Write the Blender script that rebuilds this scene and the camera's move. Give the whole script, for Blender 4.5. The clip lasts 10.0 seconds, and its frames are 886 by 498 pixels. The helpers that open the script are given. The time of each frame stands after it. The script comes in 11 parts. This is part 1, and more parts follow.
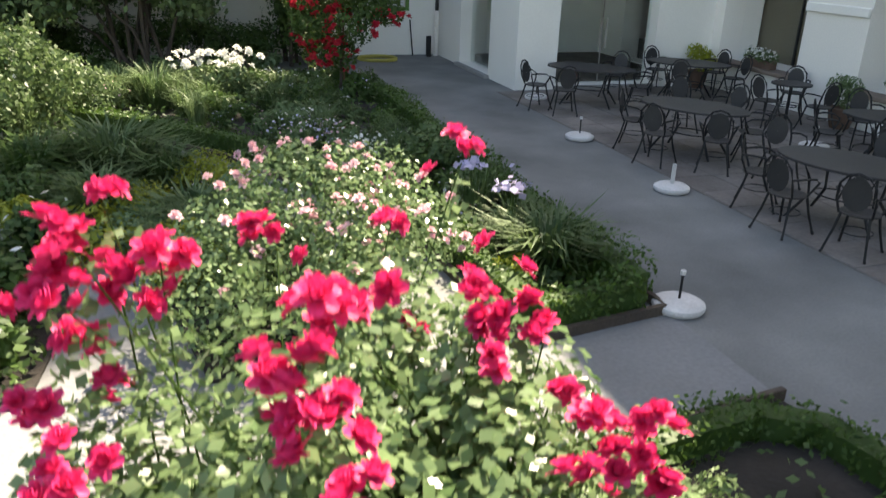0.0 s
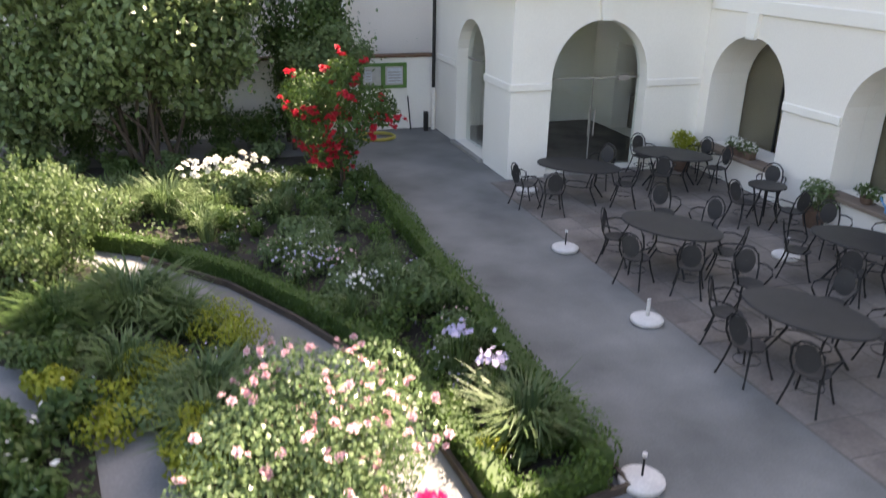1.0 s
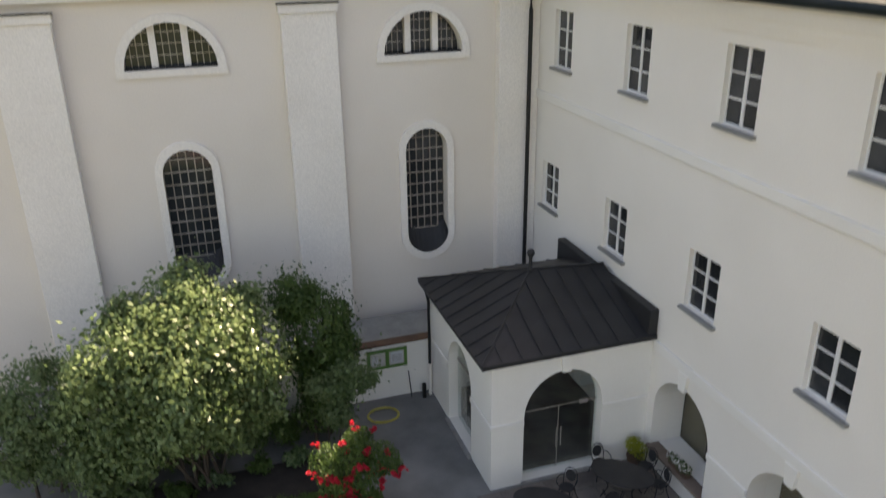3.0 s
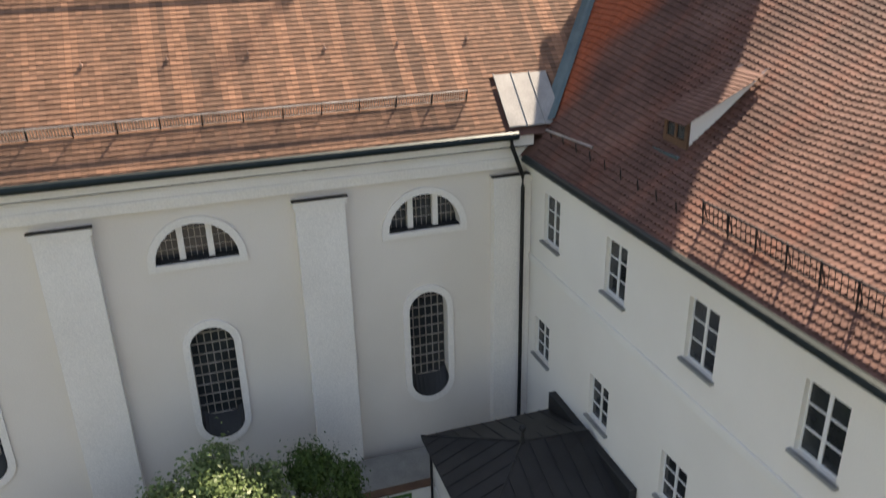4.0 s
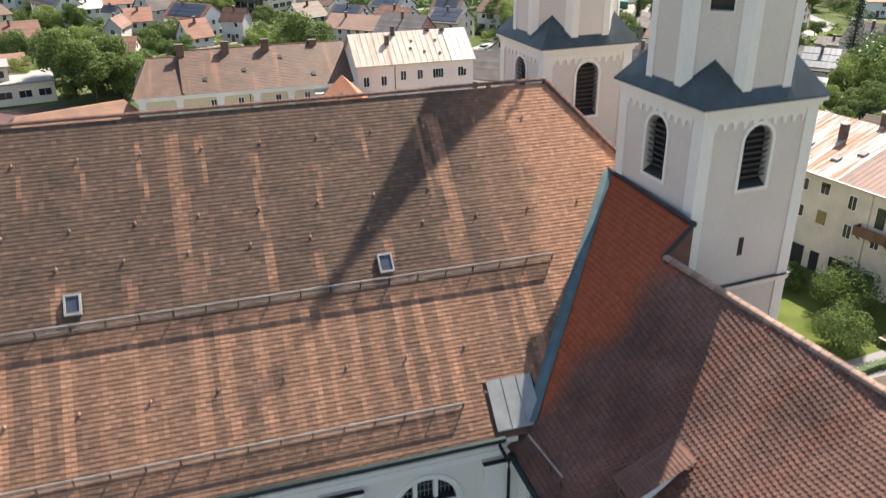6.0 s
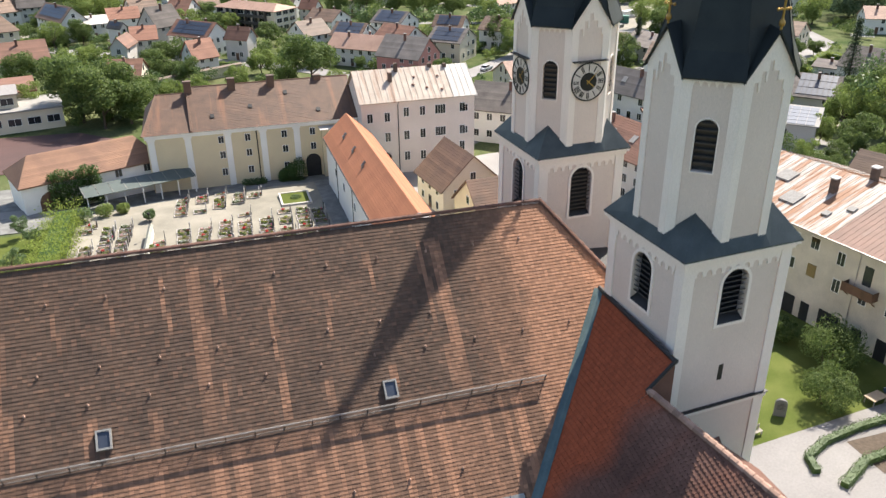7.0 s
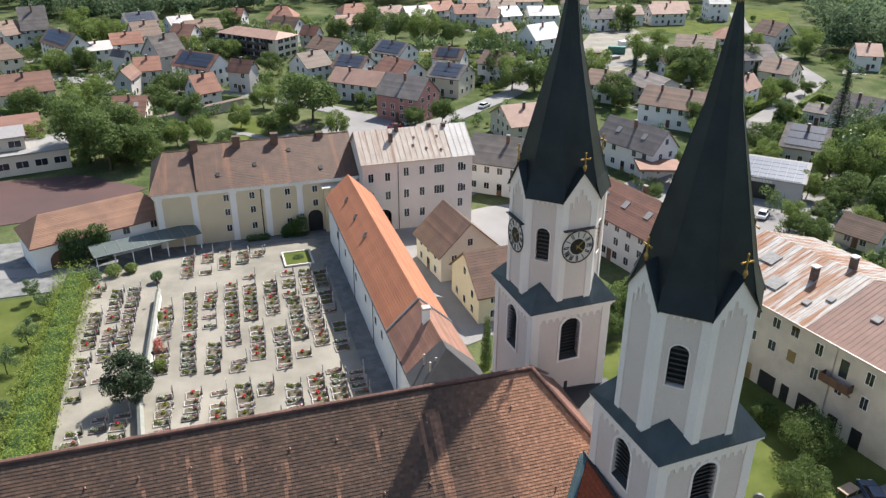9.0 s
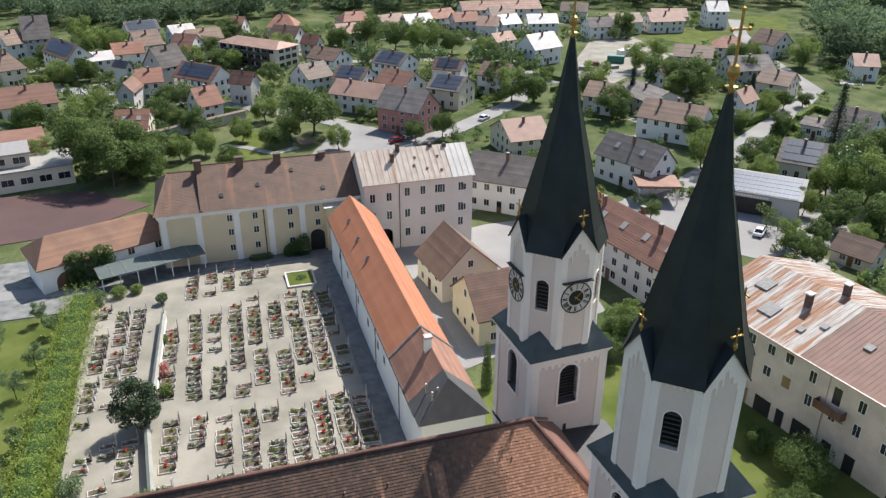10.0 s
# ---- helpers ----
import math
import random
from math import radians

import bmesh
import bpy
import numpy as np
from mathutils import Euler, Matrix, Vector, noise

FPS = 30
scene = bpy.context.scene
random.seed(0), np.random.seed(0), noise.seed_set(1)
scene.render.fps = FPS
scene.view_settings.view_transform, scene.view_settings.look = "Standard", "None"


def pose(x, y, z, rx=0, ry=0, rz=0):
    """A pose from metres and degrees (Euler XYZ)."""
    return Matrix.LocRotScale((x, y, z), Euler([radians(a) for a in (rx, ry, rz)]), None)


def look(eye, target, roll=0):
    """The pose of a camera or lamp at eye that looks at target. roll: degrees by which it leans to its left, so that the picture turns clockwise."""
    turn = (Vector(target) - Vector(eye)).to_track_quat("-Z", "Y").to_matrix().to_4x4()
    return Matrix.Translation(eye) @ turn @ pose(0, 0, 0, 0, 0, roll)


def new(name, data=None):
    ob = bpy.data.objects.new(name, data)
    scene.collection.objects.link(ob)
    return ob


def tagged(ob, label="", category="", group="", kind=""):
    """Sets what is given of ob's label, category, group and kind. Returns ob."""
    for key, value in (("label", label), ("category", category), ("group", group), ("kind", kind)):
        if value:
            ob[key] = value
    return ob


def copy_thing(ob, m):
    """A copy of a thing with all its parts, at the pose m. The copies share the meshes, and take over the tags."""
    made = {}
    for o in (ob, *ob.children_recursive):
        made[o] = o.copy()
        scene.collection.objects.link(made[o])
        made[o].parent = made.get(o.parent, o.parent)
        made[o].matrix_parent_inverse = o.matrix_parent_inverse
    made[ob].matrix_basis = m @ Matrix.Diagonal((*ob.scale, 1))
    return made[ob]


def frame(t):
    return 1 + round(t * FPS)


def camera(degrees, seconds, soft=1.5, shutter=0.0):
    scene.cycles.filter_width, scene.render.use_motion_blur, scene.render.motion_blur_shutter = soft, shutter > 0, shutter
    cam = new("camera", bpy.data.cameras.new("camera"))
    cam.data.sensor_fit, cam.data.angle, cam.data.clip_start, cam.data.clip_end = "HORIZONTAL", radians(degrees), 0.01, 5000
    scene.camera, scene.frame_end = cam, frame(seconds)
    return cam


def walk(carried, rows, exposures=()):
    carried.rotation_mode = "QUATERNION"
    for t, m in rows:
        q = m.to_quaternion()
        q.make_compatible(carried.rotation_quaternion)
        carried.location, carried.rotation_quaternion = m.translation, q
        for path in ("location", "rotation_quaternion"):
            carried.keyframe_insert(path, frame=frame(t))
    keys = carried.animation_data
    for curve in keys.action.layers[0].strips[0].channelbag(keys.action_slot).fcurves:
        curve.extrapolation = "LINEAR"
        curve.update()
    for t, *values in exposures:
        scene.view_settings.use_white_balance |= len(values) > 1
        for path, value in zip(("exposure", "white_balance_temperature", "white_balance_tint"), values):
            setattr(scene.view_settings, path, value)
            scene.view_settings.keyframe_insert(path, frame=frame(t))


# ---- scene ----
cam = camera(59.2, 10.0, soft=1.35, shutter=0.4)
# the clip's camera opens up in the shaded courtyard and stops down over the sunlit town
EXPOSURE = [(0, 2.15, 7900, 11), (0.6, 2.42, 8100, 15), (1.0, 2.6, 8200, 20), (1.5, 2.75, 8300, 20), (2.0, 2.45, 8800, 21), (2.5, 2.12, 9000, 21), (3.8, 1.53, 8300, 18), (5, 1.43, 7400, 13), (6.2, 1.36, 6900, 11), (7.5, 1.17, 6800, 11), (8.7, 0.96, 6450, 11), (10, 0.80, 6300, 10)]
PATH = [
    (0, (-6.401, -16.518, 3.05), (-5.803, -14.76, 2.309), 1.9),
    (0.5, (-6.38, -16.577, 3.813), (-5.786, -14.816, 3.075), 1.6),
    (1, (-6.307, -16.67, 5.075), (-5.721, -14.905, 4.339), 1.1),
    (1.5, (-6.08, -16.775, 6.846), (-5.516, -15.007, 6.099), -0.5),
    (2, (-6.13, -17.005, 9.111), (-5.561, -15.237, 8.367), -0.4),
    (2.5, (-6.158, -16.929, 11.855), (-5.581, -15.172, 11.091), -0.5),
    (2.7, (-6.213, -17.155, 12.959), (-5.639, -15.396, 12.201), -0.6),
    (3.8, (-6.061, -17.469, 20.019), (-5.501, -15.713, 19.242), -1.4),
    (4, (-5.943, -17.48, 21.267), (-5.389, -15.723, 20.488), -1.4),
    (4.5, (-5.954, -17.636, 24.225), (-5.398, -15.879, 23.447), -1.0),
    (5, (-5.638, -17.662, 28.06), (-5.104, -15.912, 27.252), -1.0),
    (5.5, (-5.628, -17.578, 31.828), (-5.095, -15.844, 30.986), -0.8),
    (6, (-5.533, -17.543, 35.521), (-5.003, -15.811, 34.673), -0.7),
    (6.2, (-5.197, -17.485, 37.218), (-4.686, -15.757, 36.351), -1.1),
    (7.5, (-5.434, -17.234, 45.137), (-4.901, -15.507, 44.279), -0.3),
    (8, (-5.307, -17.066, 47.949), (-4.774, -15.34, 47.09), -0.1),
    (8.5, (-5.355, -16.893, 50.592), (-4.822, -15.169, 49.729), 0.0),
    (9, (-5.389, -16.655, 53.221), (-4.856, -14.933, 52.354), 0.2),
    (9.5, (-5.592, -16.663, 55.193), (-5.057, -14.942, 54.326), 0.2),
    (10, (-5.623, -16.597, 57.197), (-5.089, -14.877, 56.326), 0.2),
]
walk(cam, [(t, look(eye, target, roll)) for t, eye, target, roll in PATH], EXPOSURE)
# world: a clear summer sky; the sun stands beyond the two towers
SUN_AZ, SUN_EL = radians(40.5), radians(50.6)
SUN_WAY = Vector((math.cos(SUN_AZ) * math.cos(SUN_EL), math.sin(SUN_AZ) * math.cos(SUN_EL), math.sin(SUN_EL)))
world = bpy.data.worlds.new("sky")
scene.world = world
world.use_nodes = True
wn = world.node_tree.nodes
sky = wn.new("ShaderNodeTexSky")
sky.sky_type, sky.sun_disc = "NISHITA", False
sky.sun_elevation, sky.sun_rotation = SUN_EL, math.pi / 2 - SUN_AZ
sky.air_density, sky.dust_density, sky.ozone_density = 1.0, 1.2, 1.0
world.node_tree.links.new(sky.outputs[0], wn["Background"].inputs[0])
wn["Background"].inputs[1].default_value = 0.097
sun = new("sun", bpy.data.lights.new("sun", "SUN"))
sun.data.energy, sun.data.angle, sun.data.color = 4.4, radians(0.53), (1.0, 0.95, 0.87)
sun.matrix_world = look((60, 60, 120), Vector((60, 60, 120)) - SUN_WAY)


# ---- materials ----
def surf(name, a, b, scale=0.8, fine=18.0, rough=0.85, bump=0.25, metal=0.0, vary=0.0, island=0.0, stretch=(1, 1, 1), spec=0.4, stain=None, stain_col=None, grain=0.2):
    """A surface of two mottled colours with finer grain, relief, and a change of tone from piece to piece."""
    m = bpy.data.materials.new(name)
    m.use_nodes = True
    nt = m.node_tree
    n, l = nt.nodes, nt.links
    bsdf = n["Principled BSDF"]
    geo = n.new("ShaderNodeNewGeometry")
    mapn = n.new("ShaderNodeMapping")
    mapn.inputs["Scale"].default_value = stretch
    l.new(geo.outputs["Position"], mapn.inputs[0])
    big, small = n.new("ShaderNodeTexNoise"), n.new("ShaderNodeTexNoise")
    big.inputs["Scale"].default_value, big.inputs["Detail"].default_value = scale, 5
    small.inputs["Scale"].default_value, small.inputs["Detail"].default_value = fine, 3
    l.new(mapn.outputs[0], big.inputs[0])
    l.new(mapn.outputs[0], small.inputs[0])
    ramp = n.new("ShaderNodeMapRange")
    ramp.inputs[1].default_value, ramp.inputs[2].default_value = 0.32, 0.68
    l.new(big.outputs[0], ramp.inputs[0])
    mix = n.new("ShaderNodeMix")
    mix.data_type = "RGBA"
    mix.inputs[6].default_value, mix.inputs[7].default_value = (*a, 1), (*b, 1)
    l.new(ramp.outputs[0], mix.inputs[0])
    colour = mix.outputs[2]
    if stain:
        att = n.new("ShaderNodeAttribute")
        att.attribute_name = stain
        sm = n.new("ShaderNodeMix")
        sm.data_type = "RGBA"
        sm.inputs[7].default_value = (*stain_col, 1)
        l.new(att.outputs["Fac"], sm.inputs[0])
        l.new(colour, sm.inputs[6])
        colour = sm.outputs[2]
    tone = n.new("ShaderNodeMapRange")
    tone.inputs[3].default_value, tone.inputs[4].default_value = 1 - grain, 1 + grain
    l.new(small.outputs[0], tone.inputs[0])
    value = tone.outputs[0]
    for amount, node, out in ((vary, "ShaderNodeObjectInfo", "Random"), (island, None, "Random Per Island")):
        if amount:
            r = n.new("ShaderNodeMapRange")
            r.inputs[3].default_value, r.inputs[4].default_value = 1 - amount, 1 + amount
            l.new((n.new(node) if node else geo).outputs[out], r.inputs[0])
            mul = n.new("ShaderNodeMath")
            mul.operation = "MULTIPLY"
            l.new(value, mul.inputs[0])
            l.new(r.outputs[0], mul.inputs[1])
            value = mul.outputs[0]
    vm = n.new("ShaderNodeVectorMath")
    vm.operation = "SCALE"
    l.new(colour, vm.inputs[0])
    l.new(value, vm.inputs[3])
    l.new(vm.outputs[0], bsdf.inputs["Base Color"])
    bsdf.inputs["Roughness"].default_value, bsdf.inputs["Metallic"].default_value = rough, metal
    bsdf.inputs["Specular IOR Level"].default_value = spec
    if bump:
        bn = n.new("ShaderNodeBump")
        bn.inputs["Strength"].default_value, bn.inputs["Distance"].default_value = bump, 0.02
        l.new(small.outputs[0], bn.inputs["Height"])
        l.new(bn.outputs[0], bsdf.inputs["Normal"])
    return m


def leaf_surf(name, a, b, through_light=0.35, rough=0.5, island=0.35):
    """Leaves and petals: a colour per leaf, and some light that comes through."""
    m = bpy.data.materials.new(name)
    m.use_nodes = True
    n, l = m.node_tree.nodes, m.node_tree.links
    bsdf, out = n["Principled BSDF"], n["Material Output"]
    geo = n.new("ShaderNodeNewGeometry")
    noise_n = n.new("ShaderNodeTexNoise")
    noise_n.inputs["Scale"].default_value = 1.3
    l.new(geo.outputs["Position"], noise_n.inputs[0])
    add = n.new("ShaderNodeMath")
    add.operation = "MULTIPLY_ADD"
    l.new(geo.outputs["Random Per Island"], add.inputs[0])
    add.inputs[1].default_value = 0.6
    l.new(noise_n.outputs[0], add.inputs[2])
    sub = n.new("ShaderNodeMath")
    sub.inputs[1].default_value, sub.operation = 0.3, "SUBTRACT"
    l.new(add.outputs[0], sub.inputs[0])
    mix = n.new("ShaderNodeMix")
    mix.data_type = "RGBA"
    mix.inputs[6].default_value, mix.inputs[7].default_value = (*a, 1), (*b, 1)
    l.new(sub.outputs[0], mix.inputs[0])
    l.new(mix.outputs[2], bsdf.inputs["Base Color"])
    bsdf.inputs["Roughness"].default_value = rough
    bsdf.inputs["Specular IOR Level"].default_value = 0.35
    tr = n.new("ShaderNodeBsdfTranslucent")
    l.new(mix.outputs[2], tr.inputs[0])
    ms = n.new("ShaderNodeMixShader")
    ms.inputs[0].default_value = through_light
    l.new(bsdf.outputs[0], ms.inputs[1])
    l.new(tr.outputs[0], ms.inputs[2])
    l.new(ms.outputs[0], out.inputs[0])
    return m


def glass_surf(name, tint=(0.9, 0.95, 0.93), rough=0.03):
    m = bpy.data.materials.new(name)
    m.use_nodes = True
    n, l = m.node_tree.nodes, m.node_tree.links
    g, t, ms, fr = n.new("ShaderNodeBsdfGlossy"), n.new("ShaderNodeBsdfTransparent"), n.new("ShaderNodeMixShader"), n.new("ShaderNodeMath")
    lw, pw = n.new("ShaderNodeLayerWeight"), n.new("ShaderNodeMath")
    lw.inputs[0].default_value = 0.5
    pw.operation, pw.inputs[1].default_value = "POWER", 5.0
    fr.operation, fr.inputs[1].default_value, fr.inputs[2].default_value = "MULTIPLY_ADD", 0.9, 0.05
    l.new(lw.outputs["Facing"], pw.inputs[0])
    l.new(pw.outputs[0], fr.inputs[0])
    g.inputs["Roughness"].default_value = rough
    t.inputs[0].default_value = (*tint, 1)
    l.new(fr.outputs[0], ms.inputs[0])
    l.new(t.outputs[0], ms.inputs[1])
    l.new(g.outputs[0], ms.inputs[2])
    l.new(ms.outputs[0], n["Material Output"].inputs[0])
    return m


M = {}
M["plaster"] = surf("cream_plaster", (0.845, 0.805, 0.74), (0.80, 0.76, 0.695), 0.35, 30, 0.92, 0.02, grain=0.06)
M["plaster_white"] = surf("white_limewash", (0.86, 0.83, 0.77), (0.80, 0.77, 0.71), 0.4, 30, 0.9, 0.015, grain=0.05)
M["church_wall"] = surf("church_plaster", (0.785, 0.72, 0.645), (0.735, 0.67, 0.59), 0.3, 25, 0.92, 0.05, grain=0.1)
M["church_trim"] = surf("church_white_trim", (0.85, 0.80, 0.735), (0.79, 0.74, 0.675), 0.4, 25, 0.9, 0.1)
M["tower_wall"] = surf("tower_plaster", (0.745, 0.63, 0.55), (0.675, 0.57, 0.495), 0.3, 20, 0.92, 0.12)
M["tower_trim"] = surf("tower_trim", (0.88, 0.79, 0.71), (0.82, 0.735, 0.655), 0.4, 20, 0.9, 0.1)
M["church_tile"] = surf("weathered_clay_tile", (0.083, 0.056, 0.043), (0.128, 0.081, 0.058), 0.7, 14, 0.82, 0.3, island=0.17, spec=0.22, stain="streak", stain_col=(0.41, 0.212, 0.13))
M["wing_tile"] = surf("beaver_tail_tile", (0.175, 0.092, 0.070), (0.095, 0.049, 0.038), 0.45, 12, 0.75, 0.3, spec=0.22, vary=0.12, island=0.14, stain="streak", stain_col=(0.36, 0.085, 0.035))
M["orange_tile"] = surf("new_orange_tile", (0.40, 0.158, 0.08), (0.33, 0.128, 0.067), 0.3, 8, 0.85, 0.3, island=0.12)
M["red_tile"] = surf("red_brown_tile", (0.26, 0.13, 0.085), (0.19, 0.096, 0.065), 0.4, 6, 0.65, 0.3, vary=0.25, island=0.2)
M["brown_tile"] = surf("brown_tile", (0.19, 0.118, 0.08), (0.14, 0.09, 0.065), 0.4, 6, 0.65, 0.3, vary=0.3, island=0.2)
M["old_brown_tile"] = surf("old_dark_brown_tile", (0.165, 0.09, 0.058), (0.112, 0.068, 0.047), 0.5, 7, 0.7, 0.3, island=0.12)
M["beige_tile"] = surf("faded_tile", (0.36, 0.225, 0.17), (0.29, 0.18, 0.135), 0.4, 6, 0.7, 0.3, vary=0.25)
M["grey_tile"] = surf("grey_tile", (0.13, 0.115, 0.105), (0.19, 0.165, 0.15), 0.4, 6, 0.9, 0.3, vary=0.25, island=0.15)
M["pale_roof"] = surf("pale_roof_sheet", (0.60, 0.56, 0.52), (0.50, 0.46, 0.42), 0.4, 5, 0.6, 0.1, vary=0.15)
# real dark sheet metal, and also the shade drawn inside openings
M["sheet_dark"] = surf("dark_sheet_and_shade", (0.024, 0.024, 0.025), (0.034, 0.034, 0.035), 1.2, 20, 0.55, 0.08, 0.2)
M["spire_sheet"] = surf("black_green_spire_sheet", (0.012, 0.016, 0.017), (0.022, 0.028, 0.028), 0.7, 12, 0.5, 0.15, 0.3)
M["copper"] = surf("patinated_copper", (0.11, 0.16, 0.165), (0.07, 0.115, 0.125), 1.0, 12, 0.5, 0.1, 0.3)
M["gutter"] = surf("dark_green_gutter", (0.014, 0.024, 0.024), (0.022, 0.032, 0.032), 2, 20, 0.45, 0.1, 0.5)
M["lead"] = surf("pale_lead_sheet", (0.33, 0.33, 0.315), (0.25, 0.25, 0.24), 1.5, 15, 0.5, 0.1, 0.3)
M["zinc"] = surf("zinc_rail", (0.45, 0.42, 0.39), (0.30, 0.26, 0.23), 2, 20, 0.5, 0.1, 0.5)
M["iron"] = surf("black_iron", (0.018, 0.018, 0.019), (0.028, 0.027, 0.027), 5, 60, 0.5, 0.1, 0.4)
M["mesh_top"] = surf("dark_metal_tabletop", (0.035, 0.034, 0.035), (0.05, 0.048, 0.048), 2, 60, 0.55, 0.15, 0.3)
M["asphalt"] = surf("grey_asphalt", (0.120, 0.122, 0.116), (0.215, 0.215, 0.205), 0.7, 35, 0.92, 0.3)
M["flags"] = surf("stone_flags", (0.115, 0.098, 0.088), (0.235, 0.205, 0.183), 1.0, 20, 0.85, 0.25, vary=0.12, grain=0.3)
M["gravel"] = surf("pale_gravel", (0.295, 0.272, 0.225), (0.195, 0.182, 0.148), 0.22, 14, 0.95, 0.5, grain=0.3)
M["road"] = surf("pale_road", (0.27, 0.26, 0.25), (0.20, 0.19, 0.185), 0.1, 5, 0.92, 0.2)
M["tarmac"] = surf("red_sports_court", (0.10, 0.055, 0.05), (0.075, 0.045, 0.042), 0.1, 4, 0.92, 0.2)
# bed soil; on the back path this dark tone carries shade as well
M["soil"] = surf("garden_soil_and_path_shade", (0.022, 0.019, 0.016), (0.042, 0.035, 0.029), 1.5, 22, 0.97, 0.8)
M["pathstone"] = surf("pale_garden_path", (0.23, 0.23, 0.228), (0.175, 0.175, 0.173), 0.8, 25, 0.93, 0.3)
M["kerb_pale"] = surf("pale_kerb", (0.40, 0.375, 0.35), (0.31, 0.295, 0.27), 1.5, 20, 0.7, 0.1, vary=0.25)
M["grave_soil"] = surf("grave_soil", (0.10, 0.075, 0.055), (0.15, 0.115, 0.085), 3, 25, 0.95, 0.5, vary=0.3)
M["coping"] = surf("grey_green_coping", (0.22, 0.225, 0.19), (0.28, 0.28, 0.245), 1.0, 12, 0.6, 0.1, 0.1)
M["balcony"] = surf("dark_balcony_boards", (0.085, 0.075, 0.068), (0.06, 0.054, 0.05), 1.2, 20, 0.7, 0.1)
M["canopy_sheet"] = surf("green_grey_sheet", (0.10, 0.125, 0.115), (0.075, 0.095, 0.09), 0.6, 12, 0.6, 0.1)
M["mortar"] = surf("dark_mortar", (0.15, 0.135, 0.12), (0.11, 0.10, 0.09), 2.0, 20, 0.9, 0.2)
M["site_green"] = surf("green_container_paint", (0.05, 0.16, 0.12), (0.06, 0.20, 0.15), 0.6, 12, 0.55, 0.1)
M["lawn"] = surf("lawn", (0.070, 0.093, 0.022), (0.118, 0.136, 0.040), 0.25, 9, 0.95, 0.6, spec=0.05)
M["meadow"] = surf("meadow_ground", (0.040, 0.066, 0.020), (0.125, 0.135, 0.065), 0.11, 1.6, 0.97, 0.5, spec=0.05, grain=0.45)
M["kerb"] = surf("grey_kerb_stone", (0.24, 0.23, 0.22), (0.32, 0.31, 0.29), 3, 30, 0.9, 0.3)
M["white_base"] = surf("white_concrete", (0.66, 0.63, 0.60), (0.56, 0.53, 0.50), 4, 40, 0.85, 0.2)
M["white_paint"] = surf("white_paint", (0.78, 0.77, 0.75), (0.72, 0.71, 0.69), 3, 40, 0.5, 0.05)
M["stone_sill"] = surf("brown_stone_sill", (0.23, 0.17, 0.13), (0.18, 0.135, 0.105), 3, 30, 0.8, 0.2)
M["green_paint"] = surf("green_paint", (0.10, 0.22, 0.05), (0.08, 0.18, 0.045), 3, 30, 0.5, 0.1)
M["paper"] = surf("paper_notice", (0.62, 0.64, 0.66), (0.52, 0.55, 0.58), 6, 30, 0.7, 0.0)
M["wood"] = surf("brown_wood", (0.16, 0.085, 0.05), (0.11, 0.06, 0.037), 2, 30, 0.7, 0.2, stretch=(1, 1, 0.2))
M["louvre"] = surf("weathered_louvre", (0.10, 0.085, 0.07), (0.07, 0.06, 0.052), 3, 25, 0.8, 0.2)
M["grey_wood"] = surf("weathered_grey_wood", (0.34, 0.31, 0.27), (0.26, 0.235, 0.20), 3, 30, 0.85, 0.2)
M["gate_tile"] = surf("gate_house_tile", (0.28, 0.152, 0.095), (0.21, 0.116, 0.077), 0.4, 7, 0.75, 0.3, island=0.12)
M["olive_door"] = surf("olive_brown_door", (0.17, 0.13, 0.08), (0.13, 0.10, 0.06), 1.5, 25, 0.6, 0.1)
M["slate"] = surf("dark_slate_roof", (0.055, 0.052, 0.052), (0.08, 0.075, 0.073), 0.6, 8, 0.7, 0.3)
M["skirt_sheet"] = surf("weathered_skirt_sheet", (0.04, 0.052, 0.056), (0.065, 0.08, 0.083), 0.8, 10, 0.5, 0.1, 0.3)
M["chestnut_tile"] = surf("chestnut_brown_tile", (0.22, 0.11, 0.075), (0.165, 0.085, 0.06), 0.4, 7, 0.7, 0.3, island=0.15)
M["table_board"] = surf("pale_pine_board", (0.42, 0.31, 0.21), (0.35, 0.26, 0.17), 2, 25, 0.7, 0.1)
M["salmon_tile"] = surf("salmon_tile", (0.31, 0.15, 0.10), (0.25, 0.12, 0.08), 0.4, 7, 0.75, 0.3, island=0.12)
M["bark"] = surf("bark", (0.10, 0.075, 0.055), (0.065, 0.05, 0.04), 3, 25, 0.95, 0.8)
M["terracotta"] = surf("terracotta", (0.15, 0.09, 0.065), (0.11, 0.07, 0.05), 4, 30, 0.85, 0.2)
M["gold"] = surf("gilded_metal", (0.50, 0.32, 0.10), (0.34, 0.21, 0.07), 4, 30, 0.45, 0.05, 0.9)
M["dial"] = surf("clock_dial_white", (0.62, 0.58, 0.54), (0.56, 0.52, 0.48), 4, 30, 0.7, 0.05)
M["dark_room"] = surf("dark_interior", (0.56, 0.54, 0.50), (0.46, 0.44, 0.40), 1, 10, 0.9, 0.05)
M["hose"] = surf("yellow_hose", (0.46, 0.40, 0.09), (0.40, 0.34, 0.08), 4, 40, 0.5, 0.05)
M["solar"] = surf("solar_panel", (0.05, 0.062, 0.085), (0.07, 0.082, 0.11), 3, 20, 0.3, 0.0, 0.2, spec=0.5)
M["dark_pane"] = surf("dark_window_pane", (0.022, 0.025, 0.028), (0.04, 0.043, 0.045), 1.5, 8, 0.08, 0.0, 0.0, vary=0.5, spec=0.6)
